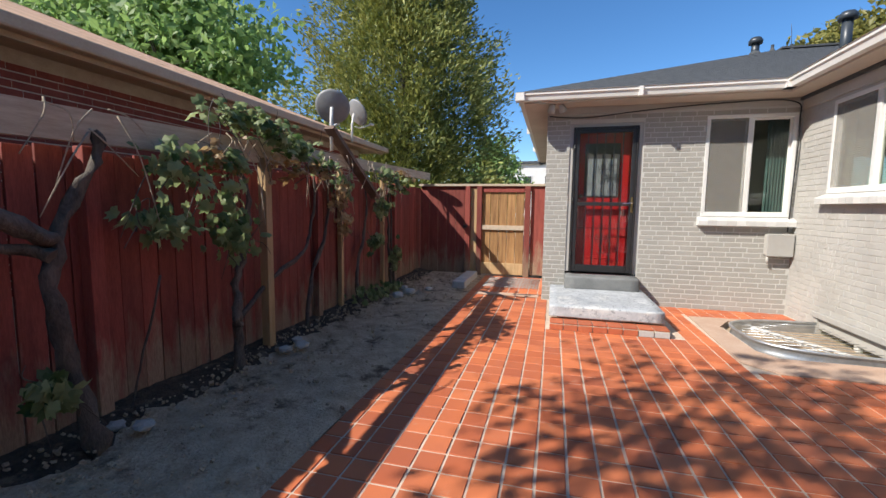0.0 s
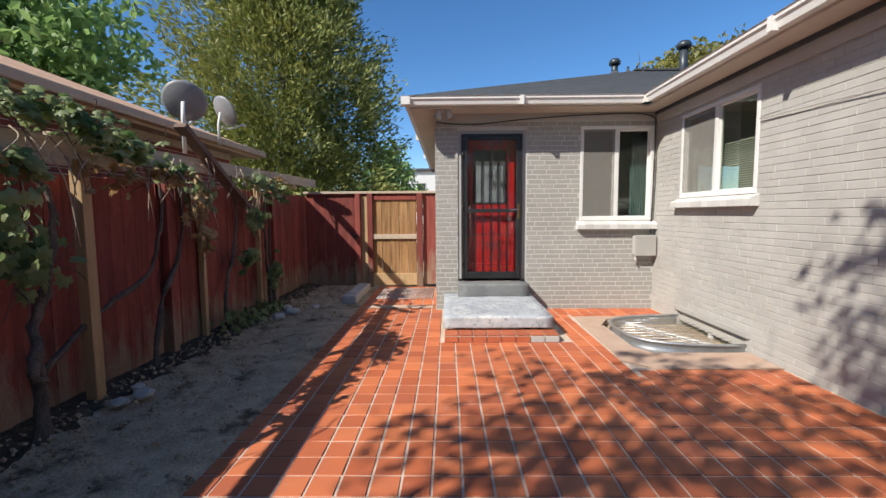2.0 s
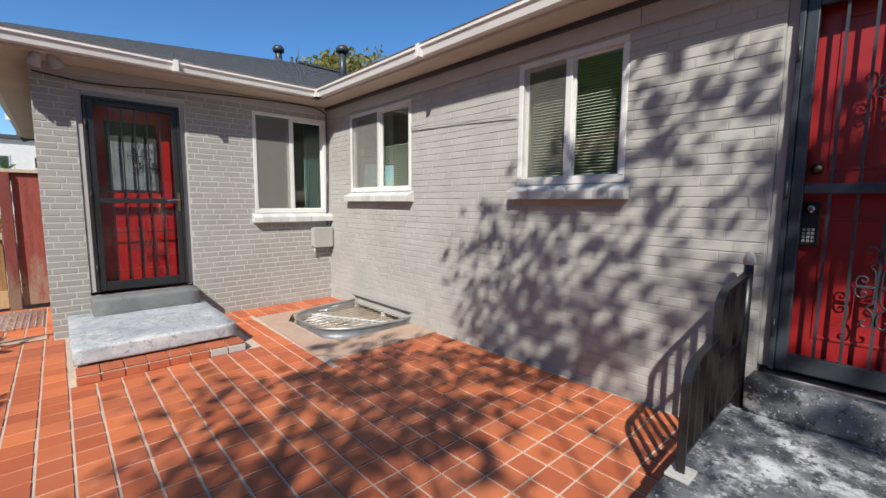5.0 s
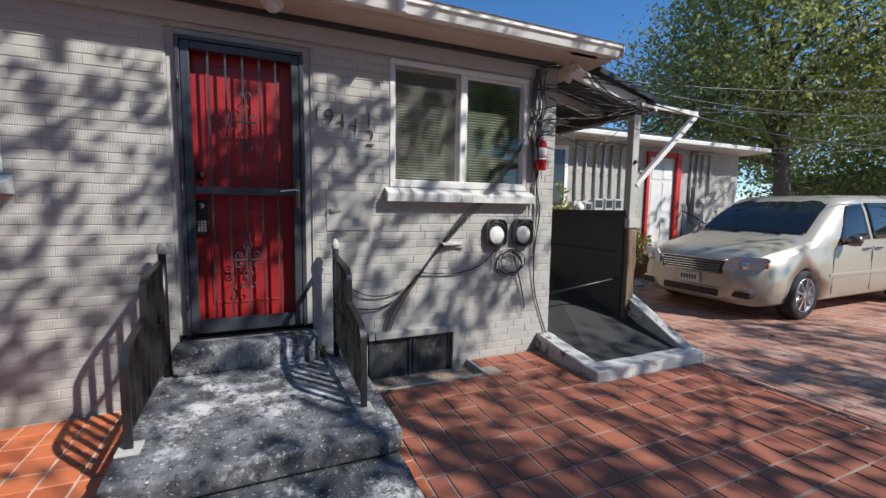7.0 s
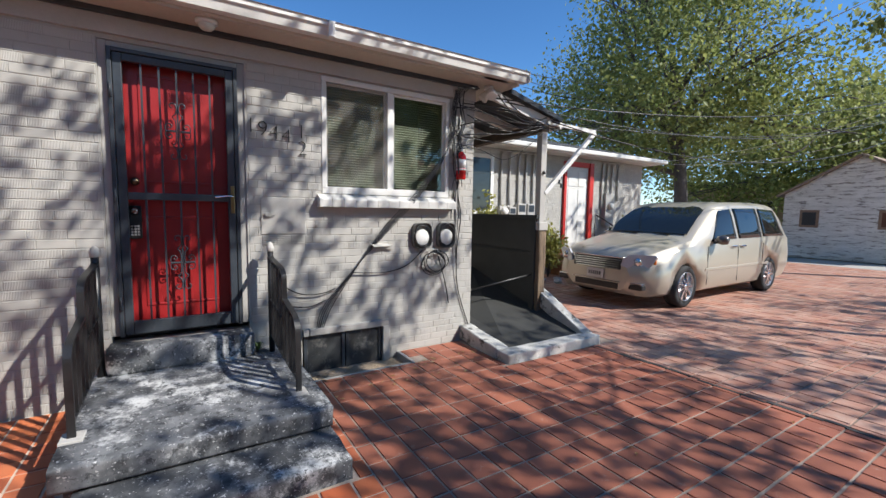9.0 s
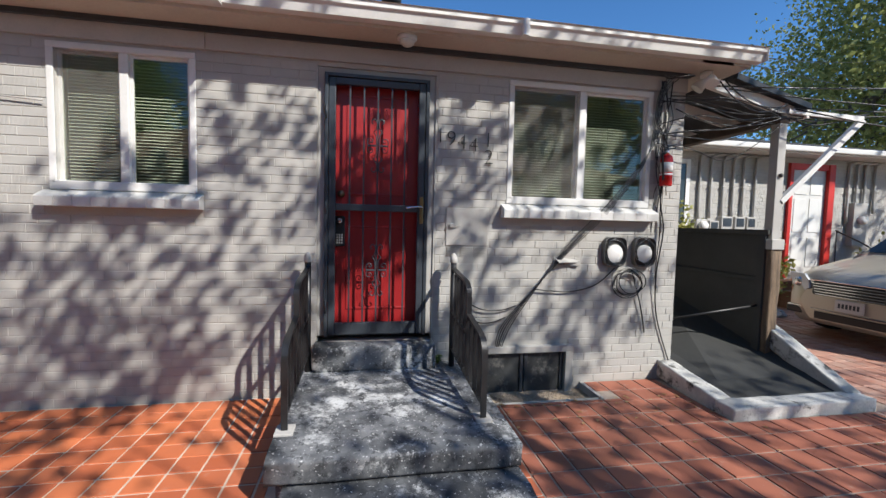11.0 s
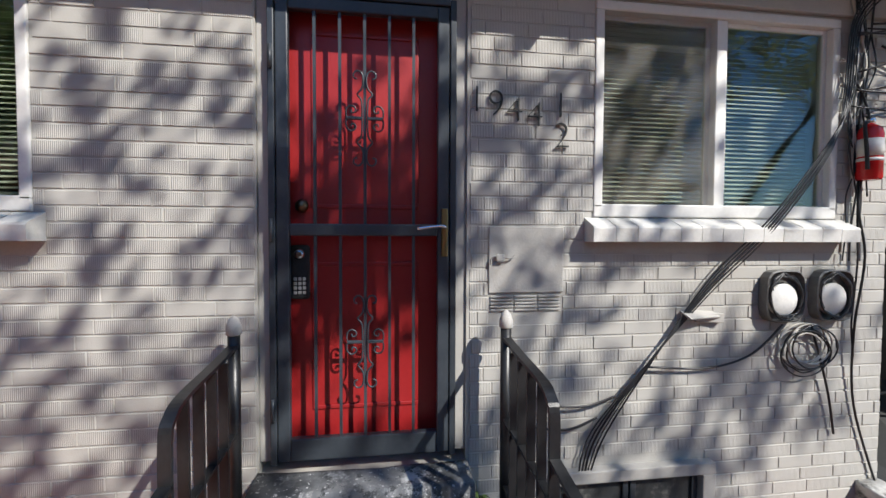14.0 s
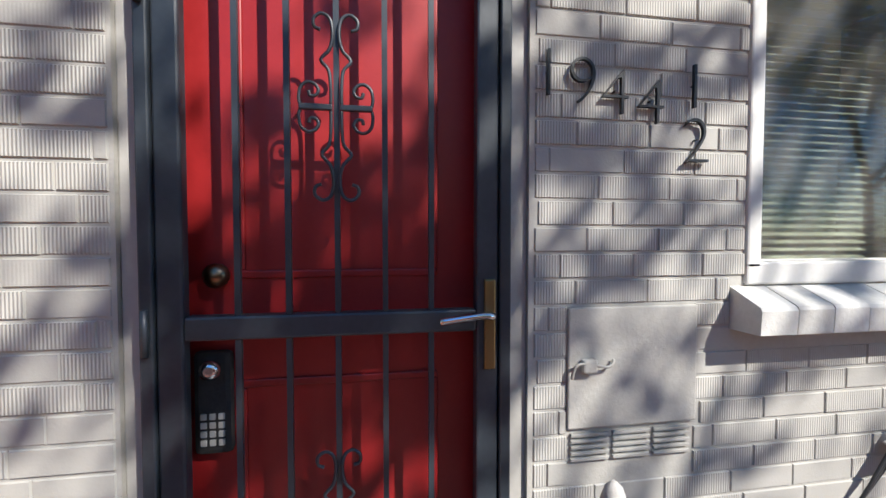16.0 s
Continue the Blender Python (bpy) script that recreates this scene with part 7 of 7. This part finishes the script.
def side_pane(name, sx, y0b, y1b, y0t, y1t, f0, f1, material, parent, proud=0.010):
    """A pane that follows the flank, from its lower edge (y0b..y1b) to its upper edge (y0t..y1t)."""
    bm = bmesh.new()
    nu, nv = 10, 6
    rows = []
    for j in range(nv + 1):
        t = j / nv
        row = []
        for i in range(nu + 1):
            y = (y0b + (y0t - y0b) * t) * (1 - i / nu) + (y1b + (y1t - y1b) * t) * (i / nu)
            w, z = side_at(y, f0 + (f1 - f0) * t)
            row.append(bm.verts.new((sx * (w + proud), y, z)))
        rows.append(row)
    for a, b in zip(rows, rows[1:]):
        for i in range(nu):
            f = bm.faces.new((a[i], a[i + 1], b[i + 1], b[i]))
            f.smooth = True
    r = bmesh.ops.extrude_face_region(bm, geom=bm.faces[:])
    for v in (g for g in r["geom"] if isinstance(g, bmesh.types.BMVert)):
        v.co.x -= sx * 0.02
    bmesh.ops.recalc_face_normals(bm, faces=bm.faces[:])
    return part(name, bm, material, parent)


CARGLASS = mat("dark_car_glass", (0.012, 0.015, 0.016), 0.03)
BLACKP = mat("black_trim_plastic", (0.015, 0.015, 0.016), 0.4)
for sx in (-1, 1):
    side_pane("front_side_window", sx, 1.72, 2.62, 2.22, 2.62, 0.06, 0.88, CARGLASS, van)
    side_pane("sliding_door_window", sx, 2.72, 3.64, 2.72, 3.64, 0.06, 0.90, CARGLASS, van)
    side_pane("rear_side_window", sx, 3.74, 4.76, 3.74, 4.52, 0.07, 0.90, CARGLASS, van)
    part("mirror", lathe(bmesh.new(), [(0.01, -0.10), (0.07, -0.07), (0.085, 0.0), (0.07, 0.07), (0.01, 0.10)], 14, pose(sx * 1.10, 1.82, 1.08, 0, 90, 0)), mat("mirror_shell", (0.16, 0.15, 0.14), 0.2, 0.6), van, "dark glossy wing mirror")
    part("mirror_stalk", bar(bmesh.new(), (sx * 0.95, 1.80, 1.02), (sx * 1.06, 1.82, 1.05), 0.06, 0.04), BLACKP, van)
    for y in (2.50, 2.86):
        part("door_handle", B((sx * 1.0 - 0.012, y - 0.10, 0.93), (sx * 1.0 + 0.014, y + 0.08, 0.965), 0.008), CHROME, van, "chrome door handle")
    part("rub_strip", B((sx * 1.0 - 0.008, 1.5, 0.56), (sx * 1.0 + 0.010, 3.95, 0.61), 0.006), VANPAINT, van)
    for y in (1.58, 2.66, 3.68):
        part("door_seam", B((sx * 1.0 - 0.006, y - 0.004, 0.32), (sx * 1.0 + 0.002, y + 0.004, 0.98)), BLACKP, van)
    # lamps
    bm = bmesh.new()
    prism(bm, [(-0.10, 0.02), (0.06, -0.03), (0.36, 0.02), (0.46, 0.17), (0.43, 0.20), (0.05, 0.20), (-0.06, 0.13)], 0.035)
    bmesh.ops.transform(bm, matrix=Matrix(((sx * 0.82, 0, 0, sx * 0.56), (0.42, 0, -1, 0.035), (0, 1, 0, 0.665), (0, 0, 0, 1))), verts=bm.verts[:])
    bmesh.ops.recalc_face_normals(bm, faces=bm.faces[:])
    hl = part("headlight", bm, mat("headlight_lens", (0.50, 0.52, 0.54), 0.10), van, "clear headlight")
    part("headlight_lens", lathe(bmesh.new(), [(0.068, 0), (0.062, 0.02), (0.03, 0.024), (0.01, 0.045)], 16, pose(sx * 0.70, 0.066, 0.750, 90)), CHROME, hl)
    part("turn_signal", B((sx * 0.90 - 0.022, 0.185, 0.725), (sx * 0.90 + 0.022, 0.215, 0.795), 0.01), mat("amber_lens", (0.60, 0.16, 0.02), 0.2), hl, "amber turn lamp")
    part("fog_grille", B((sx * 0.62 - 0.20, 0.020, 0.315), (sx * 0.62 + 0.20, 0.14, 0.405), 0.02), BLACKP, van)
    part("fog_lamp", lathe(bmesh.new(), [(0.04, 0), (0.035, 0.012), (0.005, 0.015)], 14, pose(sx * 0.68, 0.036, 0.36, 90)), CHROME, van)
    part("fog_trim", B((sx * 0.60 - 0.20, 0.012, 0.408), (sx * 0.60 + 0.22, 0.14, 0.428), 0.008), CHROME, van)
    for yy in (0.95, 4.05):
        wh = part("wheel", lathe(bmesh.new(), [(0.20, -0.10), (0.30, -0.115), (0.335, -0.09), (0.342, 0.0), (0.335, 0.09), (0.30, 0.115), (0.235, 0.10), (0.22, 0.07)], 36, pose(sx * 0.885, yy, 0.342, 0, sx * 90)), BLACKRUB, van, "black tyre")
        rim = part("rim", lathe(bmesh.new(), [(0.235, 0.085), (0.238, 0.108), (0.222, 0.112), (0.205, 0.06), (0.01, 0.05)], 36, pose(sx * 0.885, yy, 0.342, 0, sx * 90)), mat("alloy_rim", (0.34, 0.34, 0.35), 0.35, 0.9), wh)
        for k in range(9):
            a = 2 * math.pi * k / 9
            part("spoke", bar(bmesh.new(), (sx * 0.985, yy + 0.04 * math.cos(a), 0.342 + 0.04 * math.sin(a)), (sx * 0.980, yy + 0.218 * math.cos(a), 0.342 + 0.218 * math.sin(a)), 0.034, 0.02, (1, 0, 0)), CHROME, wh)
        part("hub", lathe(bmesh.new(), [(0.05, 0.05), (0.05, 0.108), (0.03, 0.115), (0.004, 0.116)], 18, pose(sx * 0.885, yy, 0.342, 0, sx * 90)), CHROME, wh)
# windscreen on the sloping front
bm = bmesh.new()
cols, rows_ = 12, 6
gridv = []
for j in range(rows_ + 1):
    t = 0.05 + 0.90 * j / rows_
    y = 1.25 + (2.15 - 1.25) * t
    z = (1.12 + (1.42 - 1.12) * min(1, t * 2) + (1.66 - 1.42) * max(0, t * 2 - 1)) + 0.012
    wdt = 0.775 - 0.12 * t
    gridv.append([bm.verts.new((wdt * (2 * i / cols - 1), y, z + 0.016 * (1 - (2 * i / cols - 1) ** 4))) for i in range(cols + 1)])
for j in range(rows_):
    for i in range(cols):
        f = bm.faces.new((gridv[j][i], gridv[j][i + 1], gridv[j + 1][i + 1], gridv[j + 1][i]))
        f.smooth = True
part("windscreen", bm, CARGLASS, van, "dark reflecting windscreen")
for sx in (-0.1, 0.5):
    part("wiper", bar(bmesh.new(), (sx, 1.26, 1.155), (sx - 0.5, 1.34, 1.19), 0.02, 0.015), BLACKP, van)
gr = part("grille", B((-0.47, -0.014, 0.600), (0.47, 0.05, 0.790), 0.03), BLACKP, van)
for k in range(5):
    z = 0.622 + 0.035 * k
    part("grille_bar", bar(bmesh.new(), (-0.41 - 0.012 * k, -0.018, z), (0.41 + 0.012 * k, -0.018, z), 0.017, 0.010), CHROME, gr)
part("grille_surround", B((-0.50, -0.018, 0.792), (0.50, 0.04, 0.812), 0.008), CHROME, gr)
part("lower_grille", B((-0.43, -0.008, 0.285), (0.43, 0.05, 0.395), 0.02), BLACKP, van)
for sx in (-0.34, 0.34):
    part("bonnet_crease", bar(bmesh.new(), (sx * 1.25, 0.18, 0.905), (sx * 1.5, 1.15, 1.098), 0.020, 0.012), VANPAINT, van)
part("bumper_strip", B((-0.47, -0.014, 0.402), (0.47, 0.05, 0.424), 0.008), CHROME, van)
plate = part("number_plate", B((-0.16, -0.035, 0.44), (0.16, -0.015, 0.585), 0.004), WHITE, van, "white number plate with dark bars")
for k in range(6):
    part("plate_bar", B((-0.12 + 0.042 * k, -0.038, 0.485), (-0.094 + 0.042 * k, -0.034, 0.545)), DARK, plate)

# ---- fallen leaves on the tiles ----
litter = random.Random(91)
verts, faces = [], []
for k in range(170):
    if k % 3 == 0:
        x, y = litter.uniform(1.9, 2.4), litter.uniform(-1.9, -0.05)
    else:
        x, y = litter.uniform(-1.4, 1.8), litter.uniform(-7.5, -0.2)
    a, s = litter.uniform(0, 6.28), litter.uniform(0.012, 0.03)
    d, w = Vector((math.cos(a), math.sin(a), 0)) * s, Vector((-math.sin(a), math.cos(a), 0)) * s * 0.45
    c = Vector((x, y, 0.004))
    i = len(verts)
    verts.extend(tuple(c + q) for q in (-d, w + Vector((0, 0, 0.006)), d + Vector((0, 0, 0.003)), -w + Vector((0, 0, 0.006))))
    faces.extend([(i, i + 1, i + 2), (i, i + 2, i + 3)])
me = bpy.data.meshes.new("leaf_litter")
me.from_pydata(verts, [], faces)
me.materials.append(L_DRY)
tagged(new("leaf_litter", me), "dry fallen leaves scattered on the tiles", "leaves", kind="stuff")
# ---- bricks and tiles: the pieces of walls and paving ----
def ribbed(name, lo, hi, depth=0.55):
    """Painted brick with fine upright scoring on its face."""
    m = mat(name, (0.44, 0.425, 0.39), 0.72)
    v = world_coords(m)
    a = grain(m, v, 2.2)
    f = grain(m, v, 110.0, 3.0)
    col = ramp(m, a, 0.3, 0.7, lo, hi)
    isl = nd(m, "ShaderNodeNewGeometry")
    inf = nd(m, "ShaderNodeObjectInfo")
    add = nd(m, "ShaderNodeMath")
    add.operation = "ADD"
    wire(m, isl.outputs["Random Per Island"], add.inputs[0])
    wire(m, inf.outputs["Random"], add.inputs[1])
    fr = nd(m, "ShaderNodeMath")
    fr.operation = "FRACT"
    wire(m, add.outputs[0], fr.inputs[0])
    col = mix(m, 1.0, col, ramp(m, fr.outputs[0], 0, 1, (0.94, 0.94, 0.94), (1.04, 1.04, 1.04)), "MULTIPLY")
    w = nd(m, "ShaderNodeTexWave", Scale=42.0, Distortion=0.6, Detail=1.0)
    w.wave_type, w.bands_direction = "BANDS", "Y"
    wire(m, v, w.inputs["Vector"])
    on = ramp(m, fr.outputs[0], 0.30, 0.34, (0, 0, 0), (1, 1, 1))
    h = mix(m, on, (0.5, 0.5, 0.5), w.outputs["Color"])
    h = mix(m, 0.25, h, f)
    return finish(m, col, h, depth, 0.004)


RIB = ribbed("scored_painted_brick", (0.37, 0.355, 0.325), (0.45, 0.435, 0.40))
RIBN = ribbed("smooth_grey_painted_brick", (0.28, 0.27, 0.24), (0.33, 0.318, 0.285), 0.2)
COURSE, LONG, JOINT, HEAD = 0.0676, 0.205, 0.0075, 0.0035


def spans(u0, u1, za, zb, holes):
    """Free stretches of a course between u0 and u1 that keeps clear of the holes."""
    out = [(u0, u1)]
    for a, b, c, d in holes:
        if zb <= c or za >= d:
            continue
        nxt = []
        for p, q in out:
            if b <= p or a >= q:
                nxt.append((p, q))
            else:
                if a > p:
                    nxt.append((p, a))
                if b < q:
                    nxt.append((b, q))
        out = nxt
    return out


def lay_bricks(u0, u1, z0, z1, holes, head=HEAD):
    """(u, z, length) for each brick of a running bond, cut at openings."""
    out = []
    n = int((z1 - z0) / COURSE)
    for i in range(n):
        z = z0 + i * COURSE
        for p, q in spans(u0, u1, z, z + COURSE - JOINT, holes):
            shift = (LONG / 2 if i % 2 else 0) + 0.03 * ((i * 7) % 3)
            u = math.floor((p - shift) / LONG) * LONG + shift
            while u < q:
                a, b = max(u, p), min(u + LONG - head, q)
                if b - a > 0.02:
                    out.append((a, z, b - a))
                u += LONG
    return out


def brick_faces(verts, faces, rnd, a, b, z, proud, axis, base, joint=JOINT):
    h = COURSE - joint
    j = lambda s: rnd.uniform(-s, s)
    pr = proud + j(0.0012)
    e = 0.0022
    back = [(a, z), (b, z), (b, z + h), (a, z + h)]
    front = [(a + e, z + e), (b - e, z + e + j(0.001)), (b - e, z + h - e + j(0.001)), (a + e, z + h - e)]
    i = len(verts)
    for u, w in back:
        verts.append((base, u, w) if axis == "x" else (u, base, w))
    for u, w in front:
        verts.append((base - pr, u, w) if axis == "x" else (u, base - pr, w))
    fs = [(4, 5, 6, 7), (0, 1, 5, 4), (1, 2, 6, 5), (2, 3, 7, 6), (3, 0, 4, 7)]
    for f in fs:
        q = tuple(i + k for k in f)
        faces.append(q[::-1] if axis == "x" else q)


def brick_skin(name, wall, bricks, axis, base, material, label, near=None, proud=0.0042, joint=JOINT, head=HEAD):
    rnd = random.Random(5)
    verts, faces, singles = [], [], []
    for u, z, ln in bricks:
        if near and near[0] < u < near[1] and near[2] < z < near[3] and len(singles) < 300 and ln > LONG - head - 0.002:
            singles.append((u, z))
        else:
            brick_faces(verts, faces, rnd, u, u + ln, z, proud, axis, base, joint)
    me = bpy.data.meshes.new(name)
    me.from_pydata(verts, [], faces)
    me.materials.append(material)
    ob = new(name, me)
    ob.parent = wall
    tagged(ob, label, kind="stuff")
    kinds = []
    for k in range(4):
        v, f = [], []
        brick_faces(v, f, rnd, 0, LONG - head, 0, proud, axis, 0, joint)
        m2 = bpy.data.meshes.new("brick")
        m2.from_pydata(v, [], f)
        m2.materials.append(material)
        kinds.append(m2)
    for u, z in singles:
        o = new("brick", rnd.choice(kinds))
        o.parent = wall
        o.location = (base, u, z) if axis == "x" else (u, base, z)


hole = lambda w, g=0.0, lo=0.0: (w[0] - g, w[1] + g, w[2] - lo, w[3] + g)
east_holes = [hole(WIN2, 0.0), hole(WIN3, 0.0), hole(WIN4, 0.0), (0.27, 1.23, 0.4, 2.66), hole(HATCH), hole(CELLW),
              (-0.19, 0.18, 1.14, 1.55)] + [(w[0] - 0.046, w[1] + 0.046, w[2] - 0.122, w[2]) for w in (WIN2, WIN3, WIN4)]
brick_skin("brickwork", wall_east, lay_bricks(CY, FY - 0.01, 0.005, 2.66, east_holes), "x", WX, RIB, "running bond of scored painted bricks", near=(-0.9, 2.0, 0.95, 2.4))
north_holes = [hole(WIN1), (-0.10, 0.90, 0.3, 2.60), (WIN1[0] - 0.046, WIN1[1] + 0.046, WIN1[2] - 0.122, WIN1[2])]
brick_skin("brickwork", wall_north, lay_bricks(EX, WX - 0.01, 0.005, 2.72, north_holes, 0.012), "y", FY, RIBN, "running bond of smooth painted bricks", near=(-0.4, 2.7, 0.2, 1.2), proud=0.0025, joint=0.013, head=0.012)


# quarry tiles
def tile_top(verts, faces, x0, x1, y0, y1, z, rnd):
    e = 0.004
    t = [z + rnd.uniform(-0.0015, 0.002) for _ in range(4)]
    i = len(verts)
    verts.extend([(x0, y0, z - 0.012), (x1, y0, z - 0.012), (x1, y1, z - 0.012), (x0, y1, z - 0.012),
                  (x0 + e, y0 + e, t[0]), (x1 - e, y0 + e, t[1]), (x1 - e, y1 - e, t[2]), (x0 + e, y1 - e, t[3])])
    for f in ((4, 5, 6, 7), (0, 1, 5, 4), (1, 2, 6, 5), (2, 3, 7, 6), (3, 0, 4, 7)):
        faces.append(tuple(i + k for k in f))


def tile_material(name, lo, hi, dust, amount):
    m = mat(name, (0.4, 0.1, 0.05), 0.62)
    v = world_coords(m)
    a, f = grain(m, v, 1.1, 6.0), grain(m, v, 70.0, 3.0)
    g = nd(m, "ShaderNodeNewGeometry")
    o = nd(m, "ShaderNodeObjectInfo")
    add = nd(m, "ShaderNodeMath")
    add.operation = "ADD"
    wire(m, g.outputs["Random Per Island"], add.inputs[0])
    wire(m, o.outputs["Random"], add.inputs[1])
    fr = nd(m, "ShaderNodeMath")
    fr.operation = "FRACT"
    wire(m, add.outputs[0], fr.inputs[0])
    col = ramp(m, fr.outputs[0], 0.0, 1.0, lo, hi)
    col = mix(m, ramp(m, a, 0.45, 0.72, (0, 0, 0), (0.55, 0.55, 0.55)), col, (0.30, 0.10, 0.065))
    col = mix(m, ramp(m, grain(m, v, 2.5 if amount > 0.6 else 9.0, 7.0, 0.7), 0.40 if amount > 0.6 else 0.60, 0.66 if amount > 0.6 else 0.72, (0, 0, 0), (amount,) * 3), col, dust)
    return finish(m, col, f, 0.3, 0.003)


TILEP = tile_material("red_quarry_tile_piece", (0.41, 0.10, 0.038), (0.60, 0.175, 0.066), (0.44, 0.27, 0.19), 0.45)
TILEM = tile_material("red_brown_side_tile", (0.24, 0.080, 0.047), (0.37, 0.130, 0.076), (0.42, 0.31, 0.25), 0.58)
TILED = tile_material("dusty_drive_tile", (0.30, 0.125, 0.082), (0.44, 0.205, 0.140), (0.48, 0.37, 0.30), 0.65)
cuts = [(1.40, WX, 4.12, 6.06), (2.37, WX, -1.13, 0.0), (1.86, WX, -3.43, -1.86), (0.97, WX, -0.02, 1.33), (-0.30, 0.97, 4.94, FY), (EX, WX, FY, 9.0), (-1.43, -0.46, 6.61, 6.81)]
rnd = random.Random(11)


def lay_tiles(owner, material, y0, y1, px, py, line_x, line_y, right, single_zone, left=PX0):
    """A grid of tiles with joints through (line_x, line_y), cut at the openings; those in single_zone are pieces of their own."""
    kinds = []
    for k in range(4):
        v, f = [], []
        tile_top(v, f, 0, px - 0.010, 0, py - 0.010, 0, rnd)
        me = bpy.data.meshes.new("tile")
        me.from_pydata(v, [], f)
        me.materials.append(material)
        kinds.append(me)
    verts, faces, single = [], [], 0
    for j in range(math.floor((y0 - line_y) / py), math.ceil((y1 - line_y) / py)):
        for i in range(math.floor((left - line_x) / px), math.ceil((right - line_x) / px)):
            gx = 0.010 + (0.003 if rnd.random() < 0.2 else 0)
            ax, ay = max(line_x + i * px, left), max(line_y + j * py, y0)
            bx, by = min(line_x + (i + 1) * px - gx, right - 0.004), min(line_y + (j + 1) * py - 0.010, y1 - 0.004)
            if bx - ax < 0.02 or by - ay < 0.02:
                continue
            hit = next((c for c in cuts if bx > c[0] and ax < c[1] and by > c[2] and ay < c[3]), None)
            if hit:
                if hit[0] > ax + 0.03:
                    bx = hit[0] - 0.006
                elif hit[2] > ay + 0.03:
                    by = hit[2] - 0.006
                elif hit[3] < by - 0.03:
                    ay = hit[3] + 0.006
                else:
                    continue
            whole = bx - ax > px - 0.0105 and by - ay > py - 0.0105
            if whole and single < 300 and single_zone[0] < ax < single_zone[1] and single_zone[2] < ay < single_zone[3]:
                o = new("tile", rnd.choice(kinds))
                o.parent = owner
                o.location = (ax, ay, rnd.uniform(-0.001, 0.0015))
                single += 1
            else:
                tile_top(verts, faces, ax, bx, ay, by, rnd.uniform(-0.001, 0.0015), rnd)
    me = bpy.data.meshes.new("tiles")
    me.from_pydata(verts, [], faces)
    me.materials.append(material)
    ob = new("tiles", me)
    ob.parent = owner
    tagged(ob, "square red quarry tiles laid in a grid", kind="stuff")


lay_tiles(pavement, TILEP, -0.10, 8.5, 0.161, 0.171, 0.48, 2.60, PX1, (-0.6, 2.2, 1.9, 4.1))
lay_tiles(pavement_side, TILEM, -3.14, -0.104, 0.212, 0.176, 0.625, -0.56, PX1, (-0.6, 2.3, -3.1, -0.3))
lay_tiles(pavement_drive, TILED, -15.9, -3.144, 0.212, 0.176, 0.625, -0.56, PX1, (0.0, 2.6, -5.0, -3.2))
lay_tiles(pavement_drive, TILED, -15.9, -3.60, 0.212, 0.176, 0.625, -0.56, X2, (0, 0, 0, 0), PX1)
wall2_holes = [(-4.98, -3.82, 1.42, 2.68), (-8.16, -7.14, 0.5, 2.72)]
brick_skin("brickwork", wall_far, lay_bricks(-10.1, -3.4, 0.005, 2.8, wall2_holes), "x", X2, RIB, "far running bond of painted bricks")
bricks_nb = lay_bricks(-6.0, 8.8, 0.6, NZ - 0.06, [])
rnd = random.Random(6)
verts, faces = [], []
for u, z, ln in bricks_nb:
    i = len(verts)
    x = NX + 0.006
    verts.extend([(NX, u, z), (NX, u + ln, z), (NX, u + ln, z + COURSE - 0.011), (NX, u, z + COURSE - 0.011), (x, u + .002, z + .002), (x, u + ln - .004, z + .002), (x, u + ln - .004, z + COURSE - 0.013), (x, u + .002, z + COURSE - 0.013)])
    for f in ((4, 5, 6, 7), (0, 1, 5, 4), (1, 2, 6, 5), (2, 3, 7, 6), (3, 0, 4, 7)):
        faces.append(tuple(i + k for k in f))
me = bpy.data.meshes.new("brickwork")
me.from_pydata(verts, [], faces)
me.materials.append(BRICKRED)
ob = new("brickwork", me)
ob.parent = nb
tagged(ob, "red bricks with pale mortar joints", kind="stuff")
